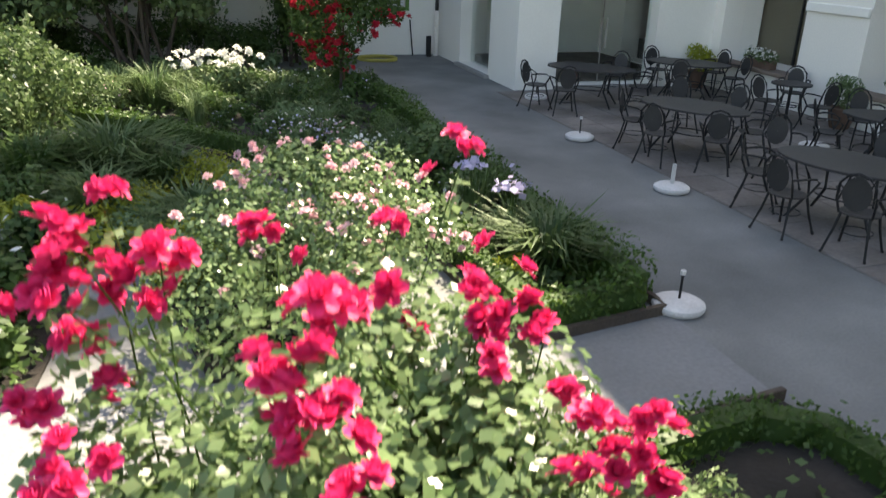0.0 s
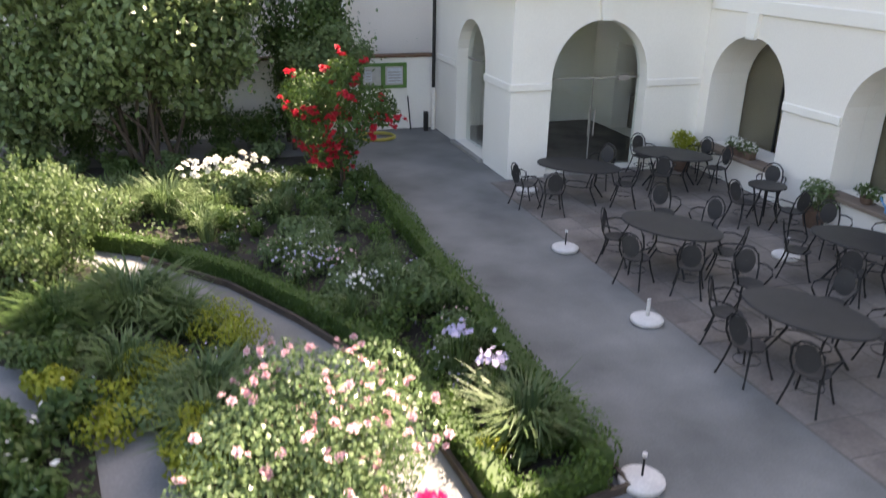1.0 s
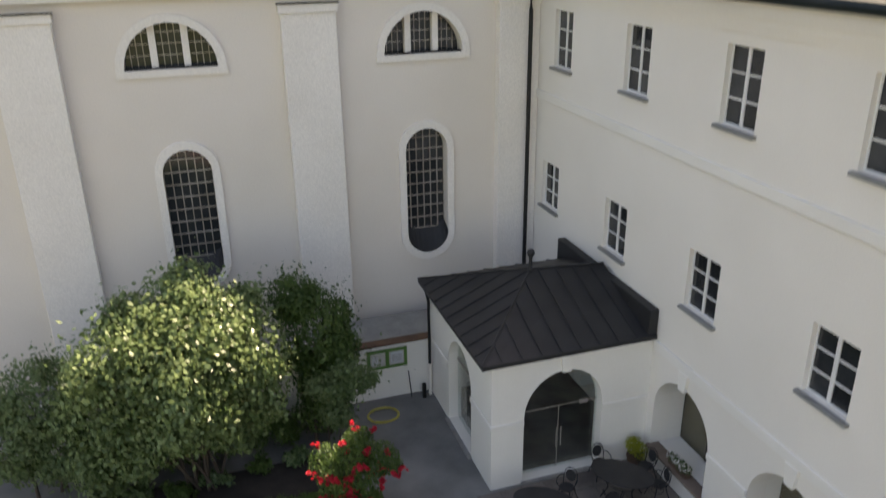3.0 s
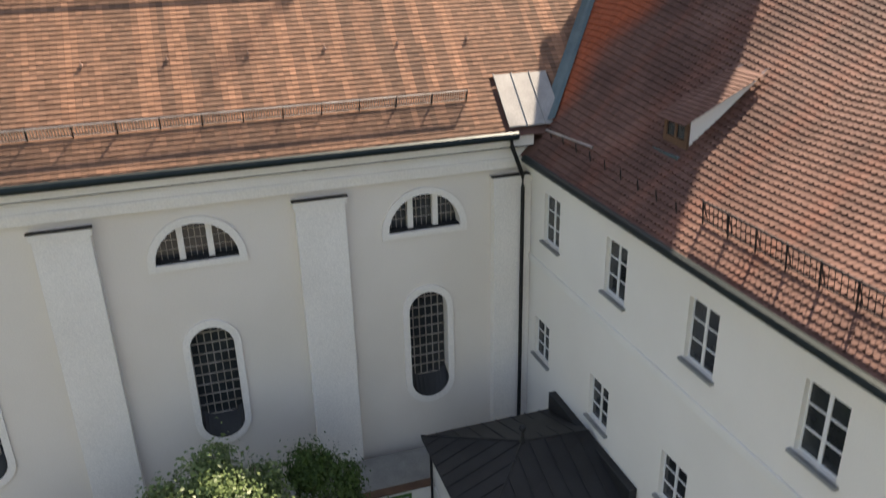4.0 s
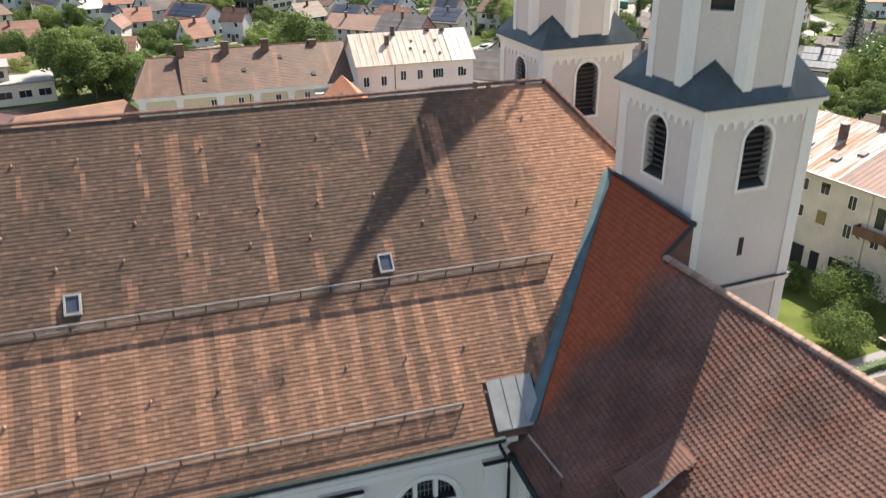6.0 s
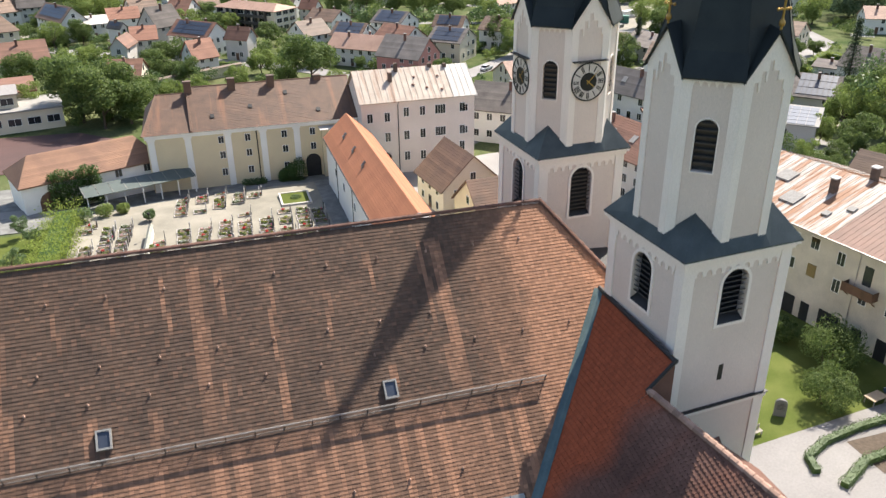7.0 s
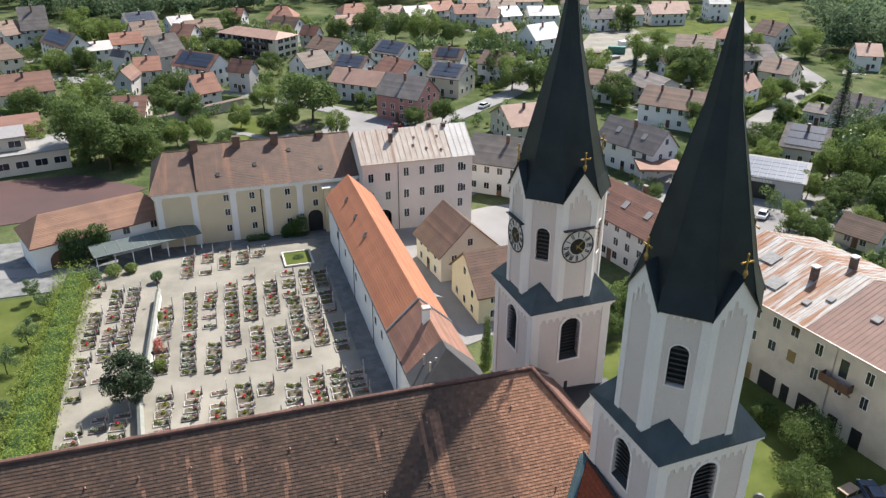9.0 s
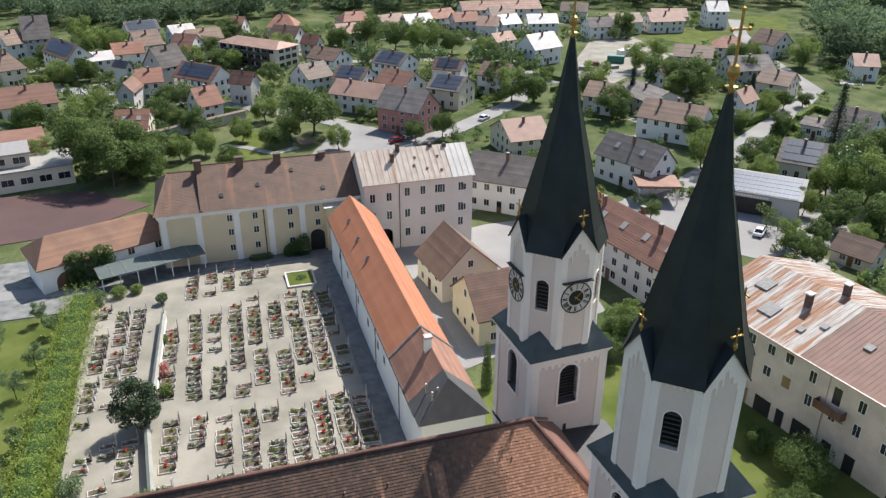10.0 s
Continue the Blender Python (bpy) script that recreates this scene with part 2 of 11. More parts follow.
M["yellow_wall"] = surf("yellow_plaster", (0.70, 0.59, 0.39), (0.63, 0.53, 0.355), 0.3, 15, 0.92, 0.12)
M["pink_wall"] = surf("pale_pink_plaster", (0.74, 0.645, 0.575), (0.67, 0.58, 0.51), 0.3, 15, 0.92, 0.12)
M["house_white"] = surf("house_white", (0.74, 0.71, 0.67), (0.66, 0.63, 0.59), 0.2, 10, 0.92, 0.1, vary=0.12)
M["house_cream"] = surf("house_cream", (0.68, 0.60, 0.47), (0.60, 0.53, 0.42), 0.2, 10, 0.92, 0.1, vary=0.12)
M["house_grey"] = surf("house_grey", (0.52, 0.49, 0.46), (0.46, 0.43, 0.40), 0.2, 10, 0.92, 0.1, vary=0.12)
M["house_pink"] = surf("house_pink", (0.46, 0.22, 0.19), (0.40, 0.19, 0.165), 0.2, 10, 0.92, 0.1)
M["old_wall"] = surf("stained_old_plaster", (0.64, 0.57, 0.46), (0.46, 0.41, 0.33), 0.35, 10, 0.95, 0.2)
M["brick_red"] = surf("chimney_brick", (0.19, 0.10, 0.075), (0.14, 0.075, 0.06), 2, 20, 0.9, 0.3, vary=0.2)
M["brick_dark"] = surf("sooty_chimney_brick", (0.10, 0.075, 0.06), (0.15, 0.10, 0.08), 2, 20, 0.9, 0.3, vary=0.2)
M["ochre_wood"] = surf("ochre_planks", (0.27, 0.19, 0.075), (0.21, 0.15, 0.06), 2, 25, 0.8, 0.2, stretch=(1, 1, 0.2))
M["granite"] = surf("gravestone", (0.17, 0.165, 0.165), (0.30, 0.29, 0.28), 1.2, 20, 0.4, 0.1, vary=0.5)
M["granite_dark"] = surf("dark_gravestone", (0.05, 0.048, 0.05), (0.09, 0.085, 0.085), 1.5, 20, 0.35, 0.1, vary=0.4)
M["granite_pale"] = surf("pale_gravestone", (0.46, 0.43, 0.40), (0.38, 0.36, 0.33), 1.5, 20, 0.6, 0.1, vary=0.3)
M["car_white"] = surf("white_car_paint", (0.72, 0.72, 0.72), (0.70, 0.70, 0.70), 1, 5, 0.25, 0.0, 0.0, spec=0.6)
M["car_red"] = surf("dark_red_car_paint", (0.24, 0.02, 0.025), (0.22, 0.02, 0.022), 1, 5, 0.25, 0.0, 0.1, spec=0.6)
M["car_blue"] = surf("blue_grey_car_paint", (0.10, 0.14, 0.22), (0.09, 0.13, 0.20), 1, 5, 0.25, 0.0, 0.3, spec=0.6)
M["rubber"] = surf("black_rubber", (0.02, 0.02, 0.02), (0.025, 0.025, 0.025), 5, 30, 0.8, 0.1)
M["leaf"] = leaf_surf("green_leaves", (0.045, 0.092, 0.030), (0.15, 0.212, 0.080), 0.36)
M["leaf_lilac"] = leaf_surf("lilac_leaves", (0.045, 0.092, 0.026), (0.29, 0.38, 0.165), 0.38, 0.35)
M["leaf_dark"] = leaf_surf("dark_leaves", (0.035, 0.08, 0.02), (0.10, 0.165, 0.04))
M["leaf_light"] = leaf_surf("light_leaves", (0.078, 0.14, 0.048), (0.19, 0.255, 0.115))
M["leaf_box"] = leaf_surf("box_leaves", (0.04, 0.085, 0.015), (0.09, 0.16, 0.03))
M["leaf_rose"] = leaf_surf("rose_leaves", (0.06, 0.118, 0.04), (0.24, 0.33, 0.155), 0.4, 0.27)
M["leaf_yellow"] = leaf_surf("yellow_green_leaves", (0.20, 0.24, 0.02), (0.34, 0.36, 0.04))
M["leaf_tree"] = leaf_surf("tree_leaves", (0.05, 0.092, 0.026), (0.18, 0.235, 0.07), 0.45, 0.7)
# bluer than the nearer leaves: distance haze put into the colour
M["leaf_wood_haze"] = leaf_surf("hazy_wood_leaves", (0.085, 0.135, 0.07), (0.20, 0.265, 0.14), 0.45, 0.8)
M["leaf_hedge"] = leaf_surf("hedge_leaves", (0.16, 0.235, 0.04), (0.34, 0.40, 0.09), 0.5, 0.7)
M["leaf_far"] = leaf_surf("far_leaves", (0.11, 0.17, 0.045), (0.28, 0.34, 0.10), 0.45, 0.8)
M["leaf_conifer"] = leaf_surf("conifer_needles", (0.03, 0.055, 0.028), (0.075, 0.105, 0.05), 0.2, 0.8)
M["petal_red"] = leaf_surf("crimson_petals", (0.60, 0.012, 0.10), (0.86, 0.07, 0.26), 0.3, 0.55)
M["petal_scarlet"] = leaf_surf("scarlet_petals", (0.50, 0.012, 0.03), (0.72, 0.045, 0.075), 0.3, 0.55)
M["petal_pink"] = leaf_surf("pink_petals", (0.78, 0.42, 0.48), (0.84, 0.60, 0.64), 0.35, 0.55)
M["petal_white"] = leaf_surf("white_petals", (0.72, 0.72, 0.66), (0.80, 0.80, 0.76), 0.35, 0.6)
M["petal_lilac"] = leaf_surf("lilac_petals", (0.42, 0.40, 0.62), (0.62, 0.56, 0.70), 0.3, 0.6)
M["petal_mix"] = leaf_surf("mixed_red_flowers", (0.34, 0.05, 0.05), (0.50, 0.24, 0.18), 0.2, 0.6)


def rust_surf(name, paint, paint2, rust, lo, hi, streak=(1.3, 0.12, 0.12)):
    """Painted sheet metal with rust that runs down the slope, along the object's own y."""
    m = surf(name, paint, paint2, 0.6, 9, 0.65, 0.12)
    n, l = m.node_tree.nodes, m.node_tree.links
    bsdf = n["Principled BSDF"]
    before = bsdf.inputs["Base Color"].links[0].from_socket
    tc, mp, ns = n.new("ShaderNodeTexCoord"), n.new("ShaderNodeMapping"), n.new("ShaderNodeTexNoise")
    mp.inputs["Scale"].default_value = streak
    ns.inputs["Scale"].default_value, ns.inputs["Detail"].default_value, ns.inputs["Roughness"].default_value = 1.0, 6, 0.62
    l.new(tc.outputs["Object"], mp.inputs[0])
    l.new(mp.outputs[0], ns.inputs[0])
    r = n.new("ShaderNodeMapRange")
    r.inputs[1].default_value, r.inputs[2].default_value = lo, hi
    l.new(ns.outputs[0], r.inputs[0])
    mix = n.new("ShaderNodeMix")
    mix.data_type = "RGBA"
    mix.inputs[7].default_value = (*rust, 1)
    l.new(r.outputs[0], mix.inputs[0])
    l.new(before, mix.inputs[6])
    l.new(mix.outputs[2], bsdf.inputs["Base Color"])
    return m


M["rust_roof"] = rust_surf("rusty_pale_sheet", (0.42, 0.40, 0.37), (0.33, 0.31, 0.285), (0.25, 0.115, 0.055), 0.43, 0.56)
M["rust_roof2"] = rust_surf("red_rusted_sheet", (0.19, 0.098, 0.072), (0.15, 0.078, 0.057), (0.30, 0.23, 0.19), 0.60, 0.80, (0.7, 0.1, 0.1))
M["rust_roof3"] = rust_surf("faded_beige_sheet", (0.50, 0.42, 0.35), (0.40, 0.33, 0.27), (0.30, 0.17, 0.11), 0.50, 0.72)
M["streaked_tile"] = rust_surf("streaked_brown_tile", (0.150, 0.088, 0.06), (0.105, 0.066, 0.048), (0.27, 0.125, 0.07), 0.54, 0.74, (0.6, 0.05, 0.05))
M["glass"] = glass_surf("clear_glass", (0.93, 0.96, 0.95))


# ---- building blocks ----
def part(name, bm, material, parent=None, label="", kind=""):
    """One mesh object from a bmesh, under a thing or a part."""
    me = bpy.data.meshes.new(name)
    bm.to_mesh(me)
    bm.free()
    for m in material if isinstance(material, (list, tuple)) else (material,):
        me.materials.append(m)
    ob = new(name, me)
    ob.parent = parent
    return tagged(ob, label, kind=kind)


def thing(name, label, category, group="", kind="", at=(0, 0, 0), turn=0.0):
    ob = new(name)
    ob.empty_display_size = 0.2
    ob.matrix_basis = pose(at[0], at[1], at[2] + float(ground_z(at[0], at[1])), 0, 0, turn)
    return tagged(ob, label, category, group, kind)


def B():
    return bmesh.new()


def box(bm, x0, y0, z0, x1, y1, z1, m=None, bevel=0.0):
    v = [bm.verts.new((x, y, z)) for z in (z0, z1) for y in (y0, y1) for x in (x0, x1)]
    f = [bm.faces.new([v[i] for i in q]) for q in ((0, 2, 3, 1), (4, 5, 7, 6), (0, 1, 5, 4), (2, 6, 7, 3), (0, 4, 6, 2), (1, 3, 7, 5))]
    if bevel:
        e = list({e for face in f for e in face.edges})
        r = bmesh.ops.bevel(bm, geom=e, offset=bevel, segments=1, affect="EDGES")
        v = [w for w in {w for face in r["faces"] for w in face.verts}]
    if m is not None:
        bmesh.ops.transform(bm, matrix=m, verts=list({w for face in f if face.is_valid for w in face.verts} | set(v)))
    return bm


def loft(bm, rings, close=True, caps=True):
    """Skin through rings of equally many points."""
    rows = [[bm.verts.new(p) for p in ring] for ring in rings]
    n = len(rows[0])
    for a, b in zip(rows, rows[1:]):
        for i in range(n if close else n - 1):
            j = (i + 1) % n
            bm.faces.new((a[i], a[j], b[j], b[i]))
    if caps:
        if len(rows[0]) > 2:
            bm.faces.new(rows[0][::-1])
            bm.faces.new(rows[-1])
    return bm


def ring(cx, cy, z, r, n=12, start=0.0, ry=None):
    return [(cx + r * math.cos(start + 2 * math.pi * i / n), cy + (ry or r) * math.sin(start + 2 * math.pi * i / n), z) for i in range(n)]


def tube(bm, pts, r, n=6, r1=None):
    """A bar along points, tapering from r to r1."""
    pts = [Vector(p) for p in pts]
    rings = []
    for i, p in enumerate(pts):
        d = (pts[min(i + 1, len(pts) - 1)] - pts[max(i - 1, 0)]).normalized()
        a = d.orthogonal().normalized() if abs(d.z) < 0.95 else Vector((1, 0, 0))
        a = (a - d * a.dot(d)).normalized()
        b = d.cross(a)
        rr = r if r1 is None else r + (r1 - r) * i / max(1, len(pts) - 1)
        rings.append([p + rr * (math.cos(2 * math.pi * k / n) * a + math.sin(2 * math.pi * k / n) * b) for k in range(n)])
    return loft(bm, rings)


def plate(bm, outline, holes, depth, m):
    """A flat slab with holes right through it: (u, v) outlines, thickness along w."""
    edges = []
    for loop in (outline, *holes):
        vs = [bm.verts.new((u, 0, v)) for u, v in loop]
        edges += [bm.edges.new((vs[i], vs[(i + 1) % len(vs)])) for i in range(len(vs))]
    r = bmesh.ops.triangle_fill(bm, use_beauty=True, use_dissolve=False, edges=edges)
    faces = [g for g in r["geom"] if isinstance(g, bmesh.types.BMFace)]
    ex = bmesh.ops.extrude_face_region(bm, geom=faces)
    moved = [g for g in ex["geom"] if isinstance(g, bmesh.types.BMVert)]
    bmesh.ops.translate(bm, verts=moved, vec=(0, depth, 0))
    every = list({v for face in faces for v in face.verts} | set(moved))
    bmesh.ops.transform(bm, matrix=m, verts=every)
    bmesh.ops.recalc_face_normals(bm, faces=list(bm.faces))
    return bm


def rect(u0, v0, u1, v1):
    return [(u0, v0), (u1, v0), (u1, v1), (u0, v1)]


def arch(c, w, v0, vs, n=14, rise=None):
    """An opening with straight sides from v0 up to vs and a round head."""
    r = w / 2
    h = rise or r
    return [(c - r, v0), (c + r, v0)] + [(c + r * math.cos(math.pi * i / n), vs + h * math.sin(math.pi * i / n)) for i in range(n + 1)]


def stadium(c, w, v0, v1, n=12):
    r = w / 2
    return [(c + r * math.cos(math.pi * i / n), v1 - r + r * math.sin(math.pi * i / n)) for i in range(n + 1)] + [(c - r * math.cos(math.pi * i / n), v0 + r - r * math.sin(math.pi * i / n)) for i in range(n + 1)]


def ground_z(x, y):
    """Height of the ground: level round church and courtyard, falling to the north and east."""
    north = np.interp(y, (36, 44, 98, 109, 150), (0, -2.1, -2.2, -3.3, -5.0))
    east = np.interp(x, (19, 22, 50, 90), (0, -3.0, -3.8, -5.0))
    return np.minimum(north, east)


def drape(bm, cell=6.0):
    """Cut a flat sheet along a grid and lay it on the ground."""
    for axis in (0, 1):
        lo, hi = min(v.co[axis] for v in bm.verts), max(v.co[axis] for v in bm.verts)
        k = math.floor(lo / cell) + 1
        while k * cell < hi:
            no = Vector((1 - axis, axis, 0))
            bmesh.ops.bisect_plane(bm, geom=list(bm.verts) + list(bm.edges) + list(bm.faces), dist=1e-5, plane_co=no * (k * cell), plane_no=no)
            k += 1
    for v in bm.verts:
        v.co.z += float(ground_z(v.co.x, v.co.y))
    return bm


def ground_poly(name, pts, z, material, label, category, thick=0.05, kind="structure"):
    """A sheet of paving or soil with a real edge."""
    bm = B()
    top = [bm.verts.new((x, y, z)) for x, y in pts]
    low = [bm.verts.new((x, y, z - thick)) for x, y in pts]
    f = bm.faces.new(top)
    for i in range(len(pts)):
        j = (i + 1) % len(pts)
        bm.faces.new((top[j], top[i], low[i], low[j]))
    bmesh.ops.triangulate(bm, faces=[f])
    bmesh.ops.recalc_face_normals(bm, faces=list(bm.faces))
    if max(y for x, y in pts) > 36 or max(x for x, y in pts) > 19:
        drape(bm)
    return tagged(part(name, bm, material), label, category, kind=kind)


FACE_Y = Matrix(((1, 0, 0, 0), (0, 1, 0, 0), (0, 0, 1, 0), (0, 0, 0, 1)))  # u along x, thickness along y
FACE_X = Matrix(((0, 1, 0, 0), (1, 0, 0, 0), (0, 0, 1, 0), (0, 0, 0, 1)))  # u along y, thickness along x


def shift(x, y, z):
    return Matrix.Translation((x, y, z))


# ---- leaves ----
def leaf_mesh(name, pts, nrm, size, material, parent=None, label="", kind="", seed=1, slim=0.55, jitter=0.6):
    """Many small folded leaves in one mesh: places, outward ways and a size."""
    rng = np.random.default_rng(seed)
    k = len(pts)
    pts = np.asarray(pts, float)
    nrm = np.asarray(nrm, float) + rng.normal(0, jitter, (k, 3))
    nrm /= np.linalg.norm(nrm, axis=1)[:, None] + 1e-9
    a = np.cross(nrm, rng.normal(0, 1, (k, 3)))
    a /= np.linalg.norm(a, axis=1)[:, None] + 1e-9
    b = np.cross(nrm, a)
    s = (np.asarray(size) * rng.uniform(0.65, 1.25, k))[:, None]
    v = np.stack([pts - a * s * 0.5, pts + b * s * 0.5 * slim - nrm * s * 0.08, pts + a * s * 0.5 - nrm * s * 0.12, pts - b * s * 0.5 * slim - nrm * s * 0.08], 1).reshape(-1, 3)
    i = np.arange(k)[:, None] * 4
    faces = np.concatenate([i + [0, 1, 2], i + [0, 2, 3]], 1).reshape(-1, 3)
    me = bpy.data.meshes.new(name)
    me.vertices.add(len(v))
    me.vertices.foreach_set("co", v.ravel())
    me.loops.add(faces.size)
    me.loops.foreach_set("vertex_index", faces.ravel())
    me.polygons.add(len(faces))
    me.polygons.foreach_set("loop_start", np.arange(len(faces)) * 3)
    me.update(calc_edges=True)
    me.materials.append(material)
    ob = new(name, me)
    ob.parent = parent
    return tagged(ob, label, kind=kind)


def cloud(rng, blobs, n, shell=0.55):
    """Points and outward ways in the outer part of some rounded clumps (x, y, z, r, flatness)."""
    blobs = np.array(blobs, float)
    w = blobs[:, 3] ** 2
    which = rng.choice(len(blobs), n, p=w / w.sum())
    d = rng.normal(0, 1, (n, 3))
    d /= np.linalg.norm(d, axis=1)[:, None]
    r = blobs[which, 3] * (1 - shell * rng.random(n) ** 2)
    p = blobs[which, :3] + d * r[:, None] * np.stack([np.ones(n), np.ones(n), blobs[which, 4]], 1)
    return p, d


def crown_blobs(rng, r, h, n, base):
    """Clumps that make an uneven crown of radius r and height h over base."""
    out = [(0, 0, base + h * 0.5, r * 0.62, h / (2 * r) * 1.2)]
    for _ in range(n):
        t, u = rng.random() * 2 * math.pi, rng.random()
        z = base + h * (0.12 + 0.8 * u)
        rr = r * math.sqrt(max(0.05, 1 - (2 * (0.1 + 0.8 * u) - 1) ** 2)) * rng.uniform(0.55, 0.85)
        out.append((rr * math.cos(t), rr * math.sin(t), z, r * rng.uniform(0.24, 0.42), 0.85))
    return out


def tree(name, label, category, r, h, trunk_h, leaves, size, material, seed, at=(0, 0, 0), turn=0, group="", trunk_r=None, clumps=16, leaf_kind=""):
    """A tapered trunk with limbs that reach into a crown of many leaves."""
    rng = np.random.default_rng(seed)
    root = thing(name, label, category, group, at=at, turn=turn)
    bm = B()
    tr = trunk_r or 0.035 * (h + trunk_h)
    lean = rng.normal(0, 0.12, 2) * r * 0.4
    mid = Vector((lean[0] * 0.5, lean[1] * 0.5, trunk_h))
    top = Vector((lean[0], lean[1], trunk_h + h * 0.6))
    tube(bm, [(0, 0, -0.1), (0, 0, 0.15 * trunk_h), mid, top], tr, 7, tr * 0.25)
    blobs = crown_blobs(rng, r, h, clumps, trunk_h)
    for bx, by, bz, br, _ in blobs[1 : 1 + min(9, clumps)]:
        start = mid.lerp(top, float(rng.uniform(0, 0.6)))
        end = Vector((bx, by, bz))
        tube(bm, [start, start.lerp(end, 0.5) + Vector((0, 0, 0.05 * h)), end], tr * 0.4, 5, tr * 0.08)
    part("trunk", bm, M["bark"], root)
    p, d = cloud(rng, blobs, leaves)
    leaf_mesh("crown", p, d, size, material, root, seed=seed)
    return root


# ---- ground ----
bm = B()
GX = [-3000, -1500, -700, -350, -180, -108] + list(range(-72, 25, 6)) + list(range(30, 265, 12)) + [330, 450, 800, 1600, 3000]
GY = [-3000, -1500, -600, -200, -60, 0, 30, 36, 40, 44] + list(range(48, 163, 6)) + [180, 220, 270, 350, 500, 900, 1700, 3000]
grid = [[bm.verts.new((x, y, -0.12 + float(ground_z(x, y)))) for x in GX] for y in GY]
for r0, r1 in zip(grid, grid[1:]):
    for i in range(len(GX) - 1):
        bm.faces.new((r0[i], r0[i + 1], r1[i + 1], r1[i]))
tagged(part("ground", bm, M["meadow"]), "wide green ground under the whole town", "ground", kind="structure")
ground_poly("courtyard_paving", [(-26, -45), (5.4, -45), (5.4, 7.6), (-26, 7.6)], 0.0, M["asphalt"], "grey asphalt of the shaded courtyard terrace", "paving", 0.1)
ground_poly("garden_path", [(-16, -16), (-2.45, -13.2), (-2.45, -11.2), (-3.9, -11.3), (-7.0, -3.3), (-9.5, -1.6), (-16, -1.6)], 0.006, M["pathstone"], "pale fine gravel path round the garden beds", "path", 0.02)

# ---- the church ----
church = thing("church", "baroque monastery church with pale plaster and a weathered tile roof", "church")
CW, CX0, CX1 = 7.8, -48.0, 13.4
BAYS = [1.35 - 7.9 * i for i in range(6)]
holes = []
for c in BAYS:
    holes += [arch(c, 2.7, 10.95, 10.96), stadium(c + 0.02, 1.5, 3.9, 8.45)]
bm = plate(B(), rect(CX0, -0.1, CX1, 14.0), holes, 0.9, shift(0, CW, 0))
part("wall", bm, M["church_wall"], church, "beige plaster wall with tall round-headed windows")
bm = B()
box(bm, CX0, 31.0, -0.1, 16, 31.8, 14.0)
box(bm, CX0 - 0.6, CW, -0.1, CX0, 31.8, 14.0)
part("wall", bm, M["church_wall"], church)
bm = B()
box(bm, 13.4, 15.4, -4.0, 20.2, 25.2, 19.5)
part("front_block", bm, M["tower_wall"], church, "plain block between the two towers")
# dark cover; its colour also carries the shade of the gap here
bm = B()
loft(bm, [[(13.2, 15.0, 19.52), (20.4, 15.0, 19.52), (20.4, 25.6, 19.52), (13.2, 25.6, 19.52)], [(13.2, 15.0, 20.3), (20.4, 15.0, 19.6), (20.4, 25.6, 19.6), (13.2, 25.6, 20.3)]])
part("block_roof", bm, M["sheet_dark"], church, "dark roof between the towers, shade of the gap in its colour")
for x0, x1 in [(3.9, 5.36)] + [(-2.4 - 8.05 * i - 0.85, -2.4 - 8.05 * i + 0.85) for i in range(6)]:
    bm = B()
    box(bm, x0, CW - 0.38, 0.0, x1, CW - 0.002, 12.45, bevel=0.015)
    pil = part("pilaster", bm, M["church_trim"], church)
    bm = B()
    box(bm, x0 - 0.06, CW - 0.45, 12.45, x1 + 0.06, CW - 0.003, 12.70)
    part("capital", bm, M["church_trim"], pil)
    bm = B()
    box(bm, x0 - 0.1, CW - 0.50, 12.70, x1 + 0.1, CW - 0.26, 12.74)
    part("cap_sheet", bm, M["sheet_dark"], pil, "dark sheet-metal cover")
for (y0, z0), (y1, z1) in (((-0.30, 12.98), (-0.004, 13.22)), ((-0.38, 13.22), (-0.005, 13.36)), ((-0.32, 13.36), (-0.006, 13.80)), ((-0.62, 13.84), (-0.007, 14.28))):
    bm = B()
    box(bm, CX0, CW + y0, z0, 5.3, CW + y1, z1)
    part("cornice", bm, M["church_trim"], church)
bm = B()
box(bm, CX0, CW - 0.60, 13.80, 5.3, CW - 0.01, 13.84)
part("cornice_sheet", bm, M["sheet_dark"], church, "dark sheet-metal strip on the cornice")
bm = B()
box(bm, CX0, CW - 0.10, 0, CX1 - 8.1, CW - 0.002, 0.9)
part("plinth", bm, M["kerb"], church)


def sloped_sill(bm, c, w, v0, rise, y_out, y_in, n=12):
    r = w / 2
    a = [(c + r * math.cos(math.pi * (1 + i / n)), y_out, v0 + r + r * math.sin(math.pi * (1 + i / n))) for i in range(n + 1)]
    b = [(c + r * math.cos(math.pi * (1 + i / n)), y_in, v0 + r + rise * 0.3 + 0.2 * r * math.sin(math.pi * (1 + i / n))) for i in range(n + 1)]
    return loft(bm, [a, b], close=False, caps=False)


